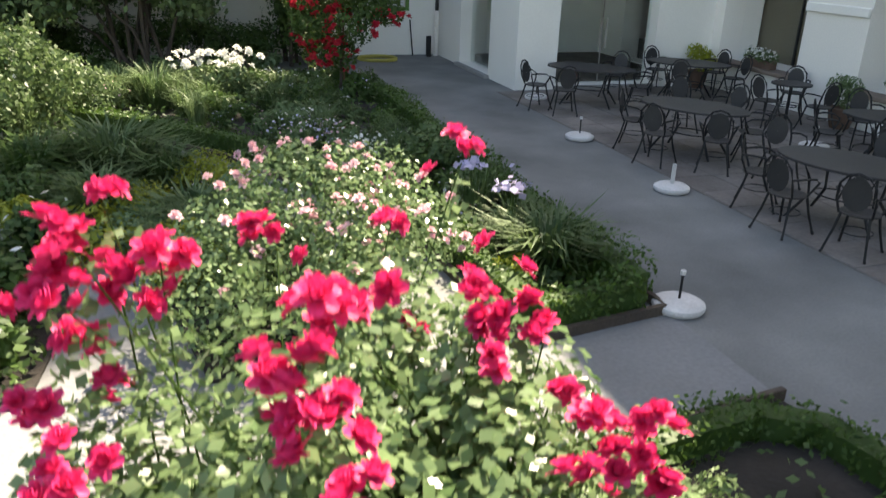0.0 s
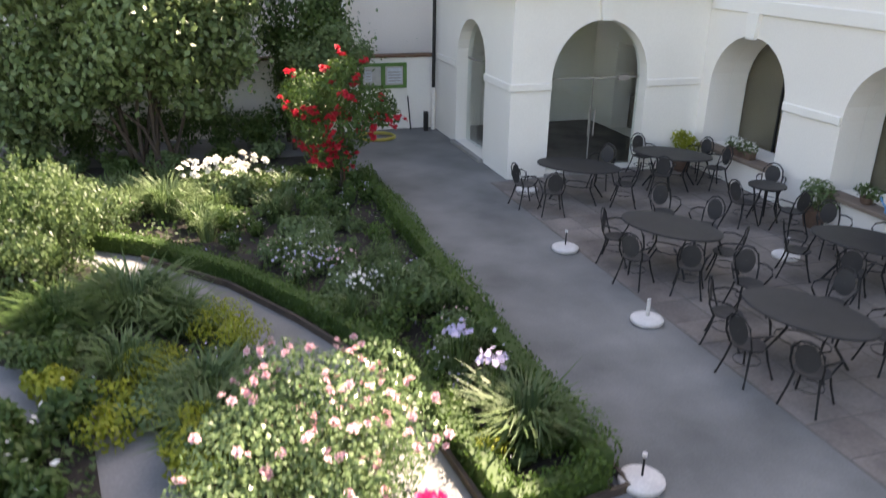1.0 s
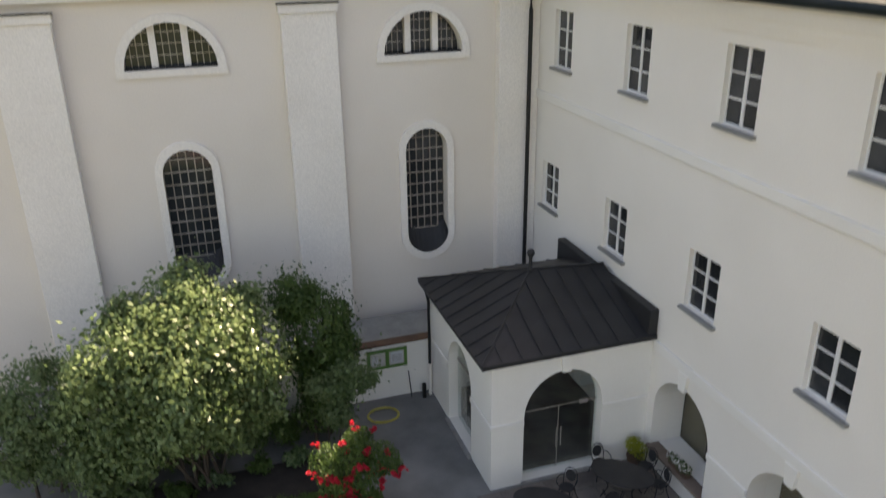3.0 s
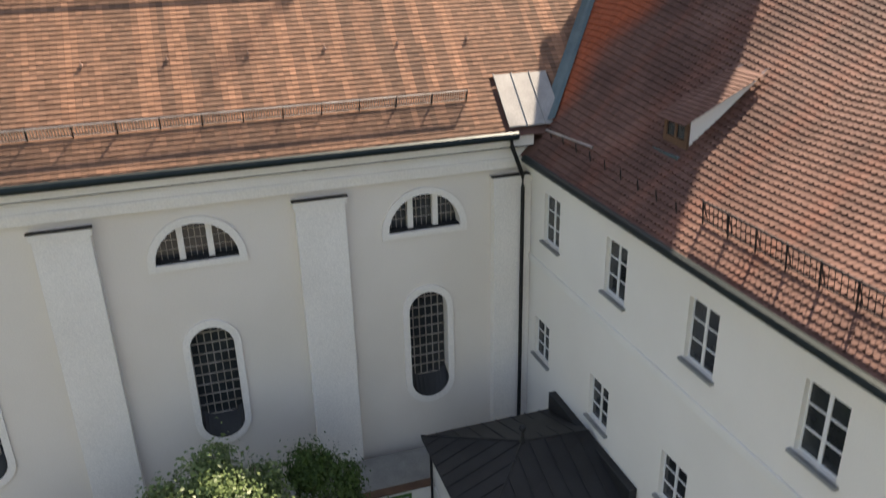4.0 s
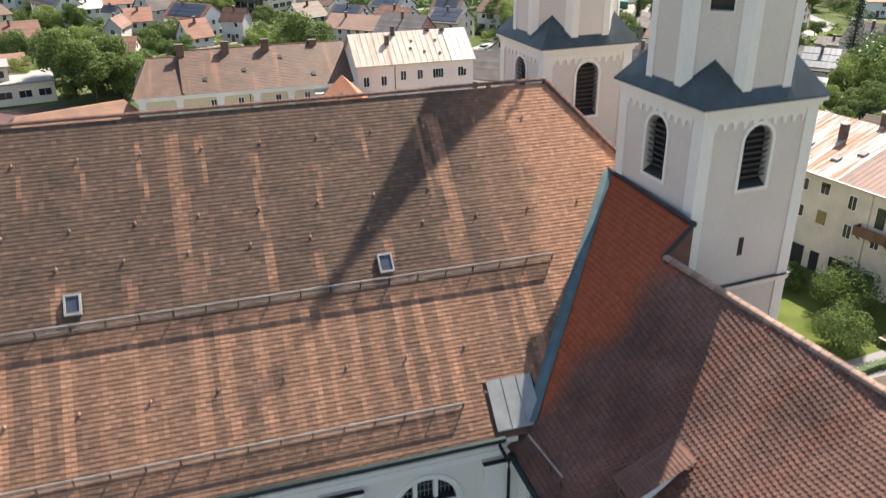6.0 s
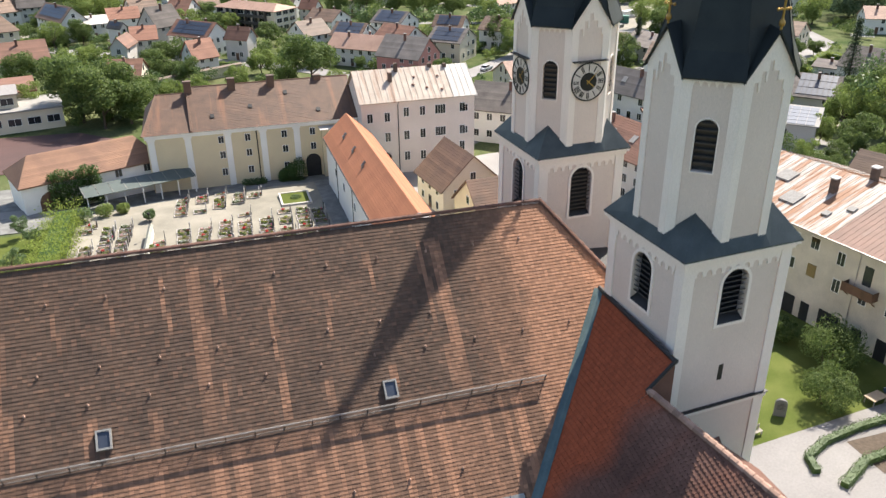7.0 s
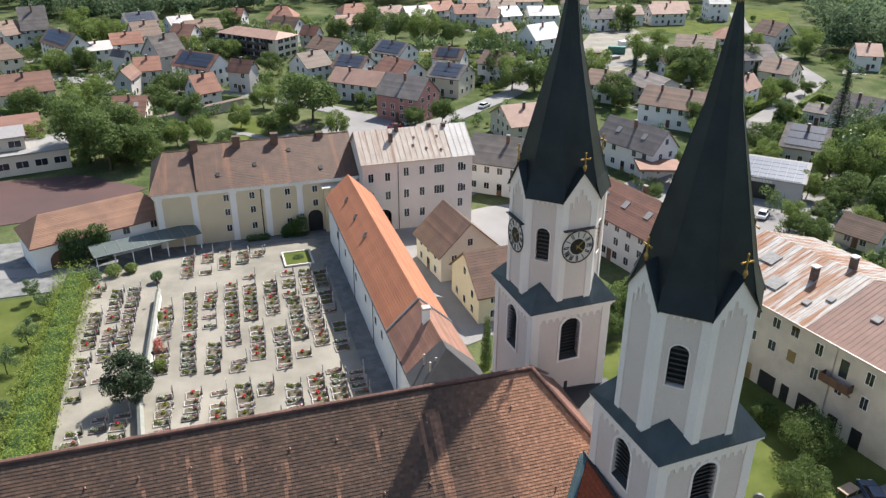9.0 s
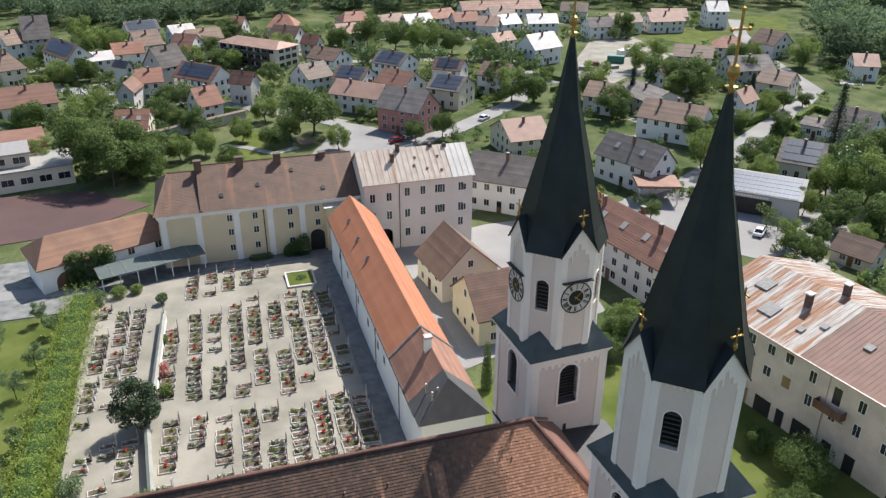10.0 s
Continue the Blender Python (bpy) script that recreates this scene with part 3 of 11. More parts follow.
GLASS_Y = CW + 0.42
for i, c in enumerate(BAYS):
    # half-round upper window
    bm = plate(B(), arch(c, 3.2, 10.74, 10.96), [arch(c, 2.7, 10.951, 10.962)], 0.12, shift(0, CW - 0.10, 0))
    w = part("lunette_window", bm, M["church_trim"], church, "half-round window in a white plaster frame")
    for s in (-0.47, 0.47):
        bm = B()
        box(bm, c + s - 0.1, CW + 0.18, 10.95, c + s + 0.1, CW + 0.40, 12.22)
        part("mullion", bm, M["church_trim"], w)
    bm = plate(B(), arch(c, 2.68, 10.96, 10.97), [], 0.012, shift(0, GLASS_Y, 0))
    part("pane", bm, M["dark_pane"], w, "dark leaded glass")
    bm = B()
    for k in range(-6, 7):
        x = k * 0.19
        top = 10.96 + math.sqrt(max(0.0, 1.32**2 - x * x))
        box(bm, c + x - 0.012, GLASS_Y - 0.03, 10.96, c + x + 0.012, GLASS_Y - 0.004, top)
    for z in (11.32, 11.66, 12.0):
        half = math.sqrt(max(0.0, 1.32**2 - (z - 10.96) ** 2))
        box(bm, c - half, GLASS_Y - 0.035, z - 0.013, c + half, GLASS_Y - 0.006, z + 0.013)
    part("glazing_bars", bm, M["zinc"], w)
    bm = B()
    box(bm, c - 1.34, CW + 0.02, 10.953, c + 1.34, CW + 0.40, 10.99)
    part("sill", bm, M["sheet_dark"], w)
    # tall lower window
    c += 0.02
    bm = plate(B(), stadium(c, 1.98, 3.62, 8.72), [stadium(c, 1.501, 3.899, 8.451)], 0.12, shift(0, CW - 0.10, 0))
    w = part("tall_window", bm, M["church_trim"], church, "tall window rounded at both ends, white plaster frame")
    bm = plate(B(), stadium(c, 1.48, 3.91, 8.44), [], 0.012, shift(0, GLASS_Y, 0))
    part("pane", bm, M["dark_pane"], w, "dark glass behind an iron grille")
    bm = B()
    for x in (-0.5, -0.25, 0.0, 0.25, 0.5):
        half = math.sqrt(0.74**2 - x * x) - 0.74
        box(bm, c + x - 0.018, GLASS_Y - 0.06, 4.2, c + x + 0.018, GLASS_Y - 0.02, 8.42 + half)
    for k in range(9):
        z = 4.7 + k * 0.42
        half = 0.74 if z < 7.7 else math.sqrt(max(0.01, 0.74**2 - (z - 7.7) ** 2))
        box(bm, c - half, GLASS_Y - 0.075, z - 0.02, c + half, GLASS_Y - 0.021, z + 0.02)
    part("grille", bm, M["zinc"], w, "pale iron window grille")
    bm = sloped_sill(B(), c, 1.50, 3.9, 0.9, CW - 0.11, GLASS_Y - 0.01)
    part("sill", bm, M["sheet_dark"], w, "dark sheet-metal sloping sill")

# church roof: boards below, tiles above
RY, RZ, EY, EZ = 19.5, 26.25, 7.05, 14.38
SL = (RZ - EZ) / (RY - EY)
RX = 11.4
HIP = 1.2


def church_z(y):
    return EZ + SL * (y - EY)


bm = B()
drop = 0.14
a, b = bm.verts.new((CX0, EY, EZ - drop)), bm.verts.new((RX, RY, RZ - drop))
c_, d_ = bm.verts.new((CX0, RY, RZ - drop)), bm.verts.new((CX0, 2 * RY - EY, EZ - drop))
HX = RX + (RZ - 19.0) / HIP
e1 = bm.verts.new((HX, RY - (RZ - 19.0) / SL, 19.0 - drop))
e2 = bm.verts.new((HX, RY + (RZ - 19.0) / SL, 19.0 - drop))
g1, g2 = bm.verts.new((HX, EY, EZ - drop)), bm.verts.new((HX, 2 * RY - EY, EZ - drop))
bm.faces.new((a, g1, e1, b, c_))
bm.faces.new((b, e2, g2, d_, c_))
bm.faces.new((b, e1, e2))
bmesh.ops.recalc_face_normals(bm, faces=list(bm.faces))
church_roof = part("roof", bm, M["wing_tile"], church, "steep weathered clay tile roof with orange rain streaks")

ground_poly("church_floor", [(CX0, 8.5), (13, 8.5), (13, 31), (CX0, 31)], 0.02, M["kerb"], "stone floor inside the church", "floor", 0.05)

# ---- the wing beside the courtyard ----
WX = 5.37
W_EX, W_EZ, W_S = 4.92, 13.52, 0.70
W_RX = 14.5
W_RZ = W_EZ + W_S * (W_RX - W_EX)
W_Y0 = -48.0


def wing_slope(y):
    """The pitch steepens from the long wing up to the piece beside the tower."""
    return W_S + 0.35 * min(1.0, max(0.0, (y + 2) / 10.6))


def wing_ridge(y):
    return W_RX - 2.4 * min(1.0, max(0.0, (y + 2) / 10.3))


def wing_z(x, y=9.0):
    return W_EZ + wing_slope(y) * (x - W_EX)


wing = thing("monastery_wing", "three-storey cream plaster monastery wing with arcade and tile roof", "building")
LOW = [6.18, 1.75, -2.55, -6.82, -11.1, -15.4, -19.7, -24.0]
UPP = [5.66, 1.25, -3.04, -7.15, -11.3, -15.5, -19.7, -24.0]
ARC = [-2.35, -6.42, -10.5, -14.6, -18.7]
holes = [rect(c - 0.62, 5.58, c + 0.62, 7.2) for c in LOW] + [rect(c - 0.61, 10.5, c + 0.61, 12.32) for c in UPP] + [arch(c, 2.5, 0.66, 2.02) for c in ARC]
holes.append(rect(1.2, 0.06, 3.2, 2.5))
bm = plate(B(), rect(W_Y0, -0.1, CW - 0.002, 13.35), holes, 0.55, FACE_X @ shift(0, WX, 0))
part("wall", bm, M["plaster"], wing, "cream plaster wall with arches and casement windows")
bm = B()
box(bm, 9.4, W_Y0, -0.1, 9.7, CW - 0.01, 13.3)
for z in (4.35, 9.3, 13.2):
    box(bm, WX + 0.56, W_Y0, z, 9.39, CW - 0.01, z + 0.15)
box(bm, 19.0, W_Y0, -0.1, 19.5, 9.0, 13.3)
box(bm, WX + 0.56, W_Y0, -0.1, 19.0, W_Y0 + 0.4, 13.3)
part("inner_wall", bm, M["plaster_white"], wing)
bm = B()
box(bm, WX + 0.56, W_Y0, -0.05, 9.39, CW - 0.01, 0.03)
part("floor", bm, M["flags"], wing)
bm = B()
box(bm, WX - 0.07, W_Y0, 9.28, WX - 0.002, CW - 0.2, 9.58, bevel=0.02)
part("string_course", bm, M["plaster_white"], wing)
bm = B()
for y0, y1 in ((W_Y0, -0.86),):
    box(bm, WX - 0.07, y0, 3.74, WX - 0.002, y1, 4.04, bevel=0.02)
part("string_course", bm, M["plaster_white"], wing)
for x, z0, z1 in ((0.08, 12.62, 12.78), (0.16, 12.78, 12.98), (0.28, 12.98, 13.38)):
    bm = box(B(), WX - x, W_Y0, z0, WX - 0.003, CW - 0.2, z1)
    part("cornice", bm, M["plaster"], wing)
for c in ARC:
    bm = B()
    loft(bm, [[(WX - 0.10, c - 0.13, 3.22), (WX - 0.10, c + 0.13, 3.22), (WX - 0.002, c + 0.13, 3.22), (WX - 0.002, c - 0.13, 3.22)], [(WX - 0.10, c - 0.2, 3.76), (WX - 0.10, c + 0.2, 3.76), (WX - 0.002, c + 0.2, 3.76), (WX - 0.002, c - 0.2, 3.76)]])
    part("keystone", bm, M["plaster_white"], wing)
    bm = B()
    box(bm, WX - 0.12, c - 1.3, 0.58, WX + 0.30, c + 1.3, 0.665, bevel=0.01)
    part("sill", bm, M["stone_sill"], wing, "worn brown stone sill")
    bm = plate(B(), arch(c, 2.48, 0.67, 2.02), [], 0.015, FACE_X @ shift(0, WX + 1.0, 0))
    p_ = part("pane", bm, M["glass"], wing)
    p_.visible_shadow = False
    bm = plate(B(), rect(c - 1.7, 0.0, c + 1.7, 3.7), [arch(c, 2.5, 0.66, 2.02)], 0.48, FACE_X @ shift(0, WX + 0.552, 0))
    part("arch_reveal", bm, M["plaster_white"], wing)
    bm = B()
    for y in (c - 0.02,):
        box(bm, WX + 0.98, y - 0.02, 0.67, WX + 1.04, y + 0.02, 3.25)
    part("glazing_bar", bm, M["iron"], wing)
for c0, c1 in zip([-1.0] + [c - 1.25 for c in ARC], [c + 1.25 for c in ARC] + [W_Y0]):
    if c0 - c1 > 0.3:
        bm = B()
        box(bm, WX - 0.06, c1 + 0.0, 1.94, WX - 0.002, c0, 2.12, bevel=0.02)
        part("impost", bm, M["plaster_white"], wing)


def casement(parent, c, w, z0, z1, x):
    """A two-leaf window with six panes, white frame and sill, in a wall that faces -x."""
    h = z1 - z0
    t = 0.055
    holes_ = []
    for s in (0, 1):
        u0 = c - w / 2 + t if s == 0 else c + 0.05
        u1 = c - 0.05 if s == 0 else c + w / 2 - t
        for k in range(3):
            v0 = z0 + t + k * (h - t) / 3
            holes_.append(rect(u0, v0, u1, v0 + (h - t) / 3 - t * 0.75))
    bm_ = plate(B(), rect(c - w / 2 + 0.004, z0 + 0.004, c + w / 2 - 0.004, z1 - 0.004), holes_, 0.07, FACE_X @ shift(0, x + 0.12, 0))
    win = part("window", bm_, M["white_paint"], parent, "white two-leaf casement window with six panes")
    for r_ in holes_:
        (u0, v0), (u1, v1) = r_[0], r_[2]
        b2 = B()
        box(b2, x + 0.15, u0 - 0.01, v0 - 0.01, x + 0.162, u1 + 0.01, v1 + 0.01)
        pane = part("pane", b2, M["dark_pane"], win)
    b2 = B()
    box(b2, x - 0.13, c - w / 2 - 0.1, z0 - 0.09, x + 0.10, c + w / 2 + 0.1, z0 - 0.003, bevel=0.012)
    part("sill", b2, M["lead"], win, "pale sheet-metal sill")
    return win


for c in LOW:
    casement(wing, c, 1.24, 5.58, 7.2, WX)
for c in UPP:
    casement(wing, c, 1.22, 10.5, 12.32, WX)

# wing roof boards: the main pitch, and the higher piece that runs up to the tower
bm = B()
steps = [W_Y0] + [-2.0 + 0.5 * k for k in range(21)] + [8.15]
eave = [bm.verts.new((W_EX, y, W_EZ - 0.10)) for y in steps]
ridge = [bm.verts.new((wing_ridge(y), y, wing_z(wing_ridge(y), y) - 0.10)) for y in steps]
back = [bm.verts.new((19.4, y, W_EZ + 1.0)) for y in steps]
for i in range(len(steps) - 1):
    bm.faces.new((eave[i], eave[i + 1], ridge[i + 1], ridge[i]))
    bm.faces.new((ridge[i], ridge[i + 1], back[i + 1], back[i]))
XE = wing_ridge(8.15)
q = [(W_EX, 8.15), (13.4, 8.15), (13.4, 16.0), (W_EX, 16.0)]
bm.faces.new([bm.verts.new((x, y, wing_z(x) - 0.10)) for x, y in q])
bm.faces.new([bm.verts.new(p) for p in ((13.4, 8.15, wing_z(13.4) - 0.1), (13.4, 8.15, 18.8), (XE, 8.15, 19.3), (XE, 8.15, wing_z(XE) - 0.1))])
wing_roof = part("roof", bm, M["wing_tile"], wing, "steep roof of red beaver-tail tiles, half in shade")

# valley between the two roofs
bm = B()


def valley(x):
    return EY + (wing_z(x) - EZ) / SL


rows = []
for k in range(9):
    x = 5.9 + (13.35 - 5.9) * k / 8
    y, z = valley(x), wing_z(x)
    rows.append([(x - 0.30, y + 0.08, church_z(y + 0.08) + 0.08), (x - 0.1, y + 0.02, z + 0.11), (x + 0.0, y - 0.03, z + 0.12), (x + 0.14, y - 0.16, z + 0.21)])
loft(bm, rows, close=False, caps=False)
part("valley_flashing", bm, M["copper"], wing, "blue-green sheet-metal valley flashing")
bm = B()
for x0 in (4.36, 5.05, 5.74):
    loft(bm, [[(x0, 7.15, church_z(7.15) + 0.10), (x0 + 0.67, 7.15, church_z(7.15) + 0.10), (x0 + 0.67, 7.15, church_z(7.15) + 0.05), (x0, 7.15, church_z(7.15) + 0.05)], [(x0, 8.72, church_z(8.72) + 0.12), (x0 + 0.67, 8.72, church_z(8.72) + 0.12), (x0 + 0.67, 8.72, church_z(8.72) + 0.05), (x0, 8.72, church_z(8.72) + 0.05)]])
    tube(bm, [(x0, 7.13, church_z(7.13) + 0.11), (x0, 8.74, church_z(8.74) + 0.13)], 0.025, 5)
part("valley_tray", bm, M["lead"], wing, "pale lead tray with standing seams")
bm = B()
tube(bm, [(13.36, 8.05, wing_z(13.36) + 0.06), (13.36, 15.6, wing_z(13.36) + 0.06)], 0.12, 6)
tube(bm, [(13.45, 8.12, wing_z(13.45) + 0.06), (XE - 0.1, 8.12, wing_z(XE))], 0.10, 6)
part("wall_flashing", bm, M["sheet_dark"], wing)

# gutters and downpipes
bm = B()
tube(bm, [(CX0, EY - 0.10, EZ - 0.10), (4.6, EY - 0.10, EZ - 0.10)], 0.15, 8)
part("gutter", bm, M["gutter"], church, "dark green half-round gutter")
bm = B()
tube(bm, [(W_EX - 0.08, 6.9, W_EZ - 0.08), (W_EX - 0.08, W_Y0, W_EZ - 0.08)], 0.14, 8)
part("gutter", bm, M["gutter"], wing, "dark green half-round gutter")
bm = B()
tube(bm, [(4.35, 6.95, 14.2), (4.4, 7.0, 13.9), (4.95, 7.3, 12.7), (4.98, 7.33, 12.2), (4.98, 7.33, 0.0)], 0.075, 8)
part("downpipe", bm, M["iron"], church, "dark downpipe in the corner")

# ---- the glazed porch ----
porch = thing("porch", "square white arched entrance porch with dark sheet-metal hip roof", "porch")
PX0, PY0, PY1, PZ = 0.47, -0.78, 4.79, 4.12
bm = plate(B(), rect(PX0, 0, WX - 0.003, PZ), [arch(2.65, 2.42, 0.08, 2.2, rise=1.32)], 0.42, shift(0, PY0, 0))
plate(bm, rect(PY0 + 0.421, 0, PY1, PZ), [arch(1.85, 2.05, 0.08, 2.25, rise=1.06)], 0.42, FACE_X @ shift(0, PX0, 0))
box(bm, PX0 + 0.42, PY1 - 0.3, 0, WX - 0.004, PY1, PZ)
part("wall", bm, M["plaster_white"], porch)
for x0, y0, x1, y1 in ((PX0 - 0.05, PY0 - 0.05, 1.44, PY0 - 0.002), (PX0 - 0.05, PY0 - 0.002, PX0 - 0.003, 0.82), (3.86, PY0 - 0.05, WX - 0.07, PY0 - 0.002), (PX0 - 0.05, 2.88, PX0 - 0.003, 4.5)):
    bm = box(B(), x0, y0, 2.0, x1, y1, 2.17, bevel=0.015)
    part("impost", bm, M["plaster_white"], porch)
bm = B()
loft(bm, [[(2.53, PY0 - 0.09, 3.5), (2.77, PY0 - 0.09, 3.5), (2.77, PY0 - 0.002, 3.5), (2.53, PY0 - 0.002, 3.5)], [(2.46, PY0 - 0.09, 4.02), (2.84, PY0 - 0.09, 4.02), (2.84, PY0 - 0.002, 4.02), (2.46, PY0 - 0.002, 4.02)]])
part("keystone", bm, M["plaster_white"], porch)
bm = B()
box(bm, PX0 - 0.1, PY0 - 0.1, 4.0, WX - 0.002, PY0 - 0.003, 4.12)
box(bm, PX0 - 0.1, PY0 - 0.003, 4.0, PX0 - 0.003, PY1, 4.12)
part("cornice", bm, M["plaster_white"], porch)
bm = B()
box(bm, PX0 + 0.42, PY0 + 0.42, -0.02, WX - 0.01, PY1 - 0.3, 0.05)
part("floor", bm, M["flags"], porch)
bm = B()
box(bm, PX0 + 0.42, PY0 + 0.42, 3.85, WX - 0.01, PY1 - 0.3, 3.95)
part("ceiling", bm, M["plaster_white"], porch)
bm = B()
ex0, ey0, ey1, ez = 0.12, -0.98, 4.9, 4.2
ap, rg = Vector((2.75, 1.95, 5.38)), Vector((5.2, 1.95, 5.2))
co = [Vector(p) for p in ((ex0, ey0, ez), (5.33, ey0, ez), (5.33, ey1, ez), (ex0, ey1, ez))]
up = [bm.verts.new(p) for p in (*co, ap, rg)]
lo = [bm.verts.new(p - Vector((0, 0, 0.12))) for p in co]
for f_ in ((0, 1, 5, 4), (3, 0, 4), (2, 3, 4, 5), (1, 2, 5)):
    bm.faces.new([up[i] for i in f_])
for i in range(4):
    bm.faces.new((up[(i + 1) % 4], up[i], lo[i], lo[(i + 1) % 4]))
bm.faces.new(lo[::-1])
bmesh.ops.recalc_face_normals(bm, faces=list(bm.faces))
pr = part("roof", bm, M["sheet_dark"], porch, "dark sheet-metal hip roof with standing seams")
bm = B()
n_up = Vector((0, 0, 0.03))
for a_, b_ in ((co[0], ap), (co[3], ap), (ap, rg)):
    tube(bm, [a_ + n_up, b_ + n_up], 0.03, 5)
for k in range(1, 9):
    x = ex0 + (5.3 - ex0) * k / 9
    for ya, s in ((ey0, 1), (ey1, -1)):
        t_ = min(1.0, (x - ex0) / (ap.x - ex0)) if x < ap.x else 1.0
        y_end = ya + (ap.y - ya) * t_
        z_end = ez + (ap.z - ez) * t_ if x < ap.x else ap.z + (rg.z - ap.z) * (x - ap.x) / (rg.x - ap.x)
        tube(bm, [(x, ya, ez + 0.02), (x, y_end, z_end + 0.02)], 0.022, 4)
for k in range(1, 10):
    y = ey0 + (ey1 - ey0) * k / 10
    t_ = (y - ey0) / (ap.y - ey0) if y < ap.y else (ey1 - y) / (ey1 - ap.y)
    tube(bm, [(ex0, y, ez + 0.02), (ex0 + (ap.x - ex0) * t_, y, ez + (ap.z - ez) * t_ + 0.02)], 0.022, 4)
part("standing_seams", bm, M["sheet_dark"], pr)
bm = B()
box(bm, 5.08, -0.92, 4.16, 5.36, 4.85, 4.98, bevel=0.02)
part("upstand", bm, M["sheet_dark"], pr, "dark sheet-metal upstand along the wall")
bm = B()
loft(bm, [ring(ap.x, ap.y, ap.z + z, r_, 10) for z, r_ in ((-0.1, 0.11), (0.12, 0.06), (0.3, 0.045), (0.42, 0.06), (0.45, 0.10), (0.53, 0.125), (0.61, 0.10), (0.66, 0.03))])
part("finial", bm, M["sheet_dark"], pr)
bm = B()
tube(bm, [(0.28, 4.6, 4.0), (0.3, 4.55, 3.8), (0.36, 4.55, 3.55), (0.36, 4.55, 1.2)], 0.05, 8)
part("downpipe", bm, M["iron"], porch)
bm = B()
tube(bm, [(0.36, 4.55, 1.2), (0.36, 4.55, 0.0)], 0.065, 8)
part("standpipe", bm, M["church_trim"], porch)
# glazing of the porch
bm = plate(B(), arch(2.65, 2.40, 0.09, 2.2, rise=1.31), [], 0.015, shift(0, PY0 + 0.3, 0))
g_ = part("glass_front", bm, M["glass"], porch, "frameless glass double door with steel bar handles")
g_.visible_shadow = False
bm = B()
for x in (2.58, 2.72):
    tube(bm, [(x, PY0 + 0.24, 0.85), (x, PY0 + 0.24, 1.5)], 0.018, 6)
part("handle", bm, M["zinc"], g_)
bm = B()
box(bm, 1.46, PY0 + 0.285, 2.18, 3.84, PY0 + 0.33, 2.20)
box(bm, 2.645, PY0 + 0.285, 0.09, 2.655, PY0 + 0.33, 2.18)
box(bm, 3.3, PY0 + 0.27, 2.12, 3.55, PY0 + 0.34, 2.24)
part("glazing_bar", bm, M["zinc"], g_)
bm = plate(B(), arch(1.85, 2.03, 0.09, 2.25, rise=1.05), [], 0.015, FACE_X @ shift(0, PX0 + 0.3, 0))
g_ = part("glass_side", bm, M["glass"], porch)
g_.visible_shadow = False
bm = B()
box(bm, PX0 + 0.28, 0.84, 2.24, PX0 + 0.33, 2.86, 2.26)
part("glazing_bar", bm, M["zinc"], g_)
bm = B()
box(bm, PX0 - 0.12, 0.75, -0.02, PX0 + 0.42, 2.95, 0.075, bevel=0.01)
box(bm, 1.4, PY0 - 0.10, -0.02, 3.9, PY0 + 0.42, 0.075, bevel=0.01)
part("doorstep", bm, M["kerb"], porch)
railing = thing("stair_railing", "dark iron stair railing inside the glazed porch", "railing", at=(1.5, 1.6, 0.05))
for k in range(7):
    bm = B()
    tube(bm, [(0, 0.16 * k, 0), (0, 0.16 * k, 0.85 + 0.05 * k)], 0.012, 5)
    part("baluster", bm, M["iron"], railing)
bm = B()
tube(bm, [(0, -0.1, 0.83), (0, 0.5, 1.02), (0, 1.1, 1.2)], 0.02, 6)
part("handrail", bm, M["iron"], railing)
bm = B()
box(bm, -0.05, -0.05, -0.01, 0.05, 1.05, 0.015)
part("base_bar", bm, M["iron"], railing)

# low wall between garden and church
bm = B()
box(bm, -10.6, 4.82, -0.05, PX0 - 0.002, 5.06, 2.02, bevel=0.01)
low = tagged(part("wall_low", bm, M["plaster_white"]), "low cream garden wall with a flat lead-grey roof behind", "wall", kind="structure")
bm = B()
box(bm, -10.6, 4.76, 2.02, PX0 - 0.003, 5.12, 2.09)
part("coping", bm, M["wood"], low)
bm = B()
box(bm, -10.6, 5.07, 1.68, PX0 + 4.8, 7.4, 1.75)
part("flat_roof", bm, M["lead"], low, "flat grey sheet-metal roof")


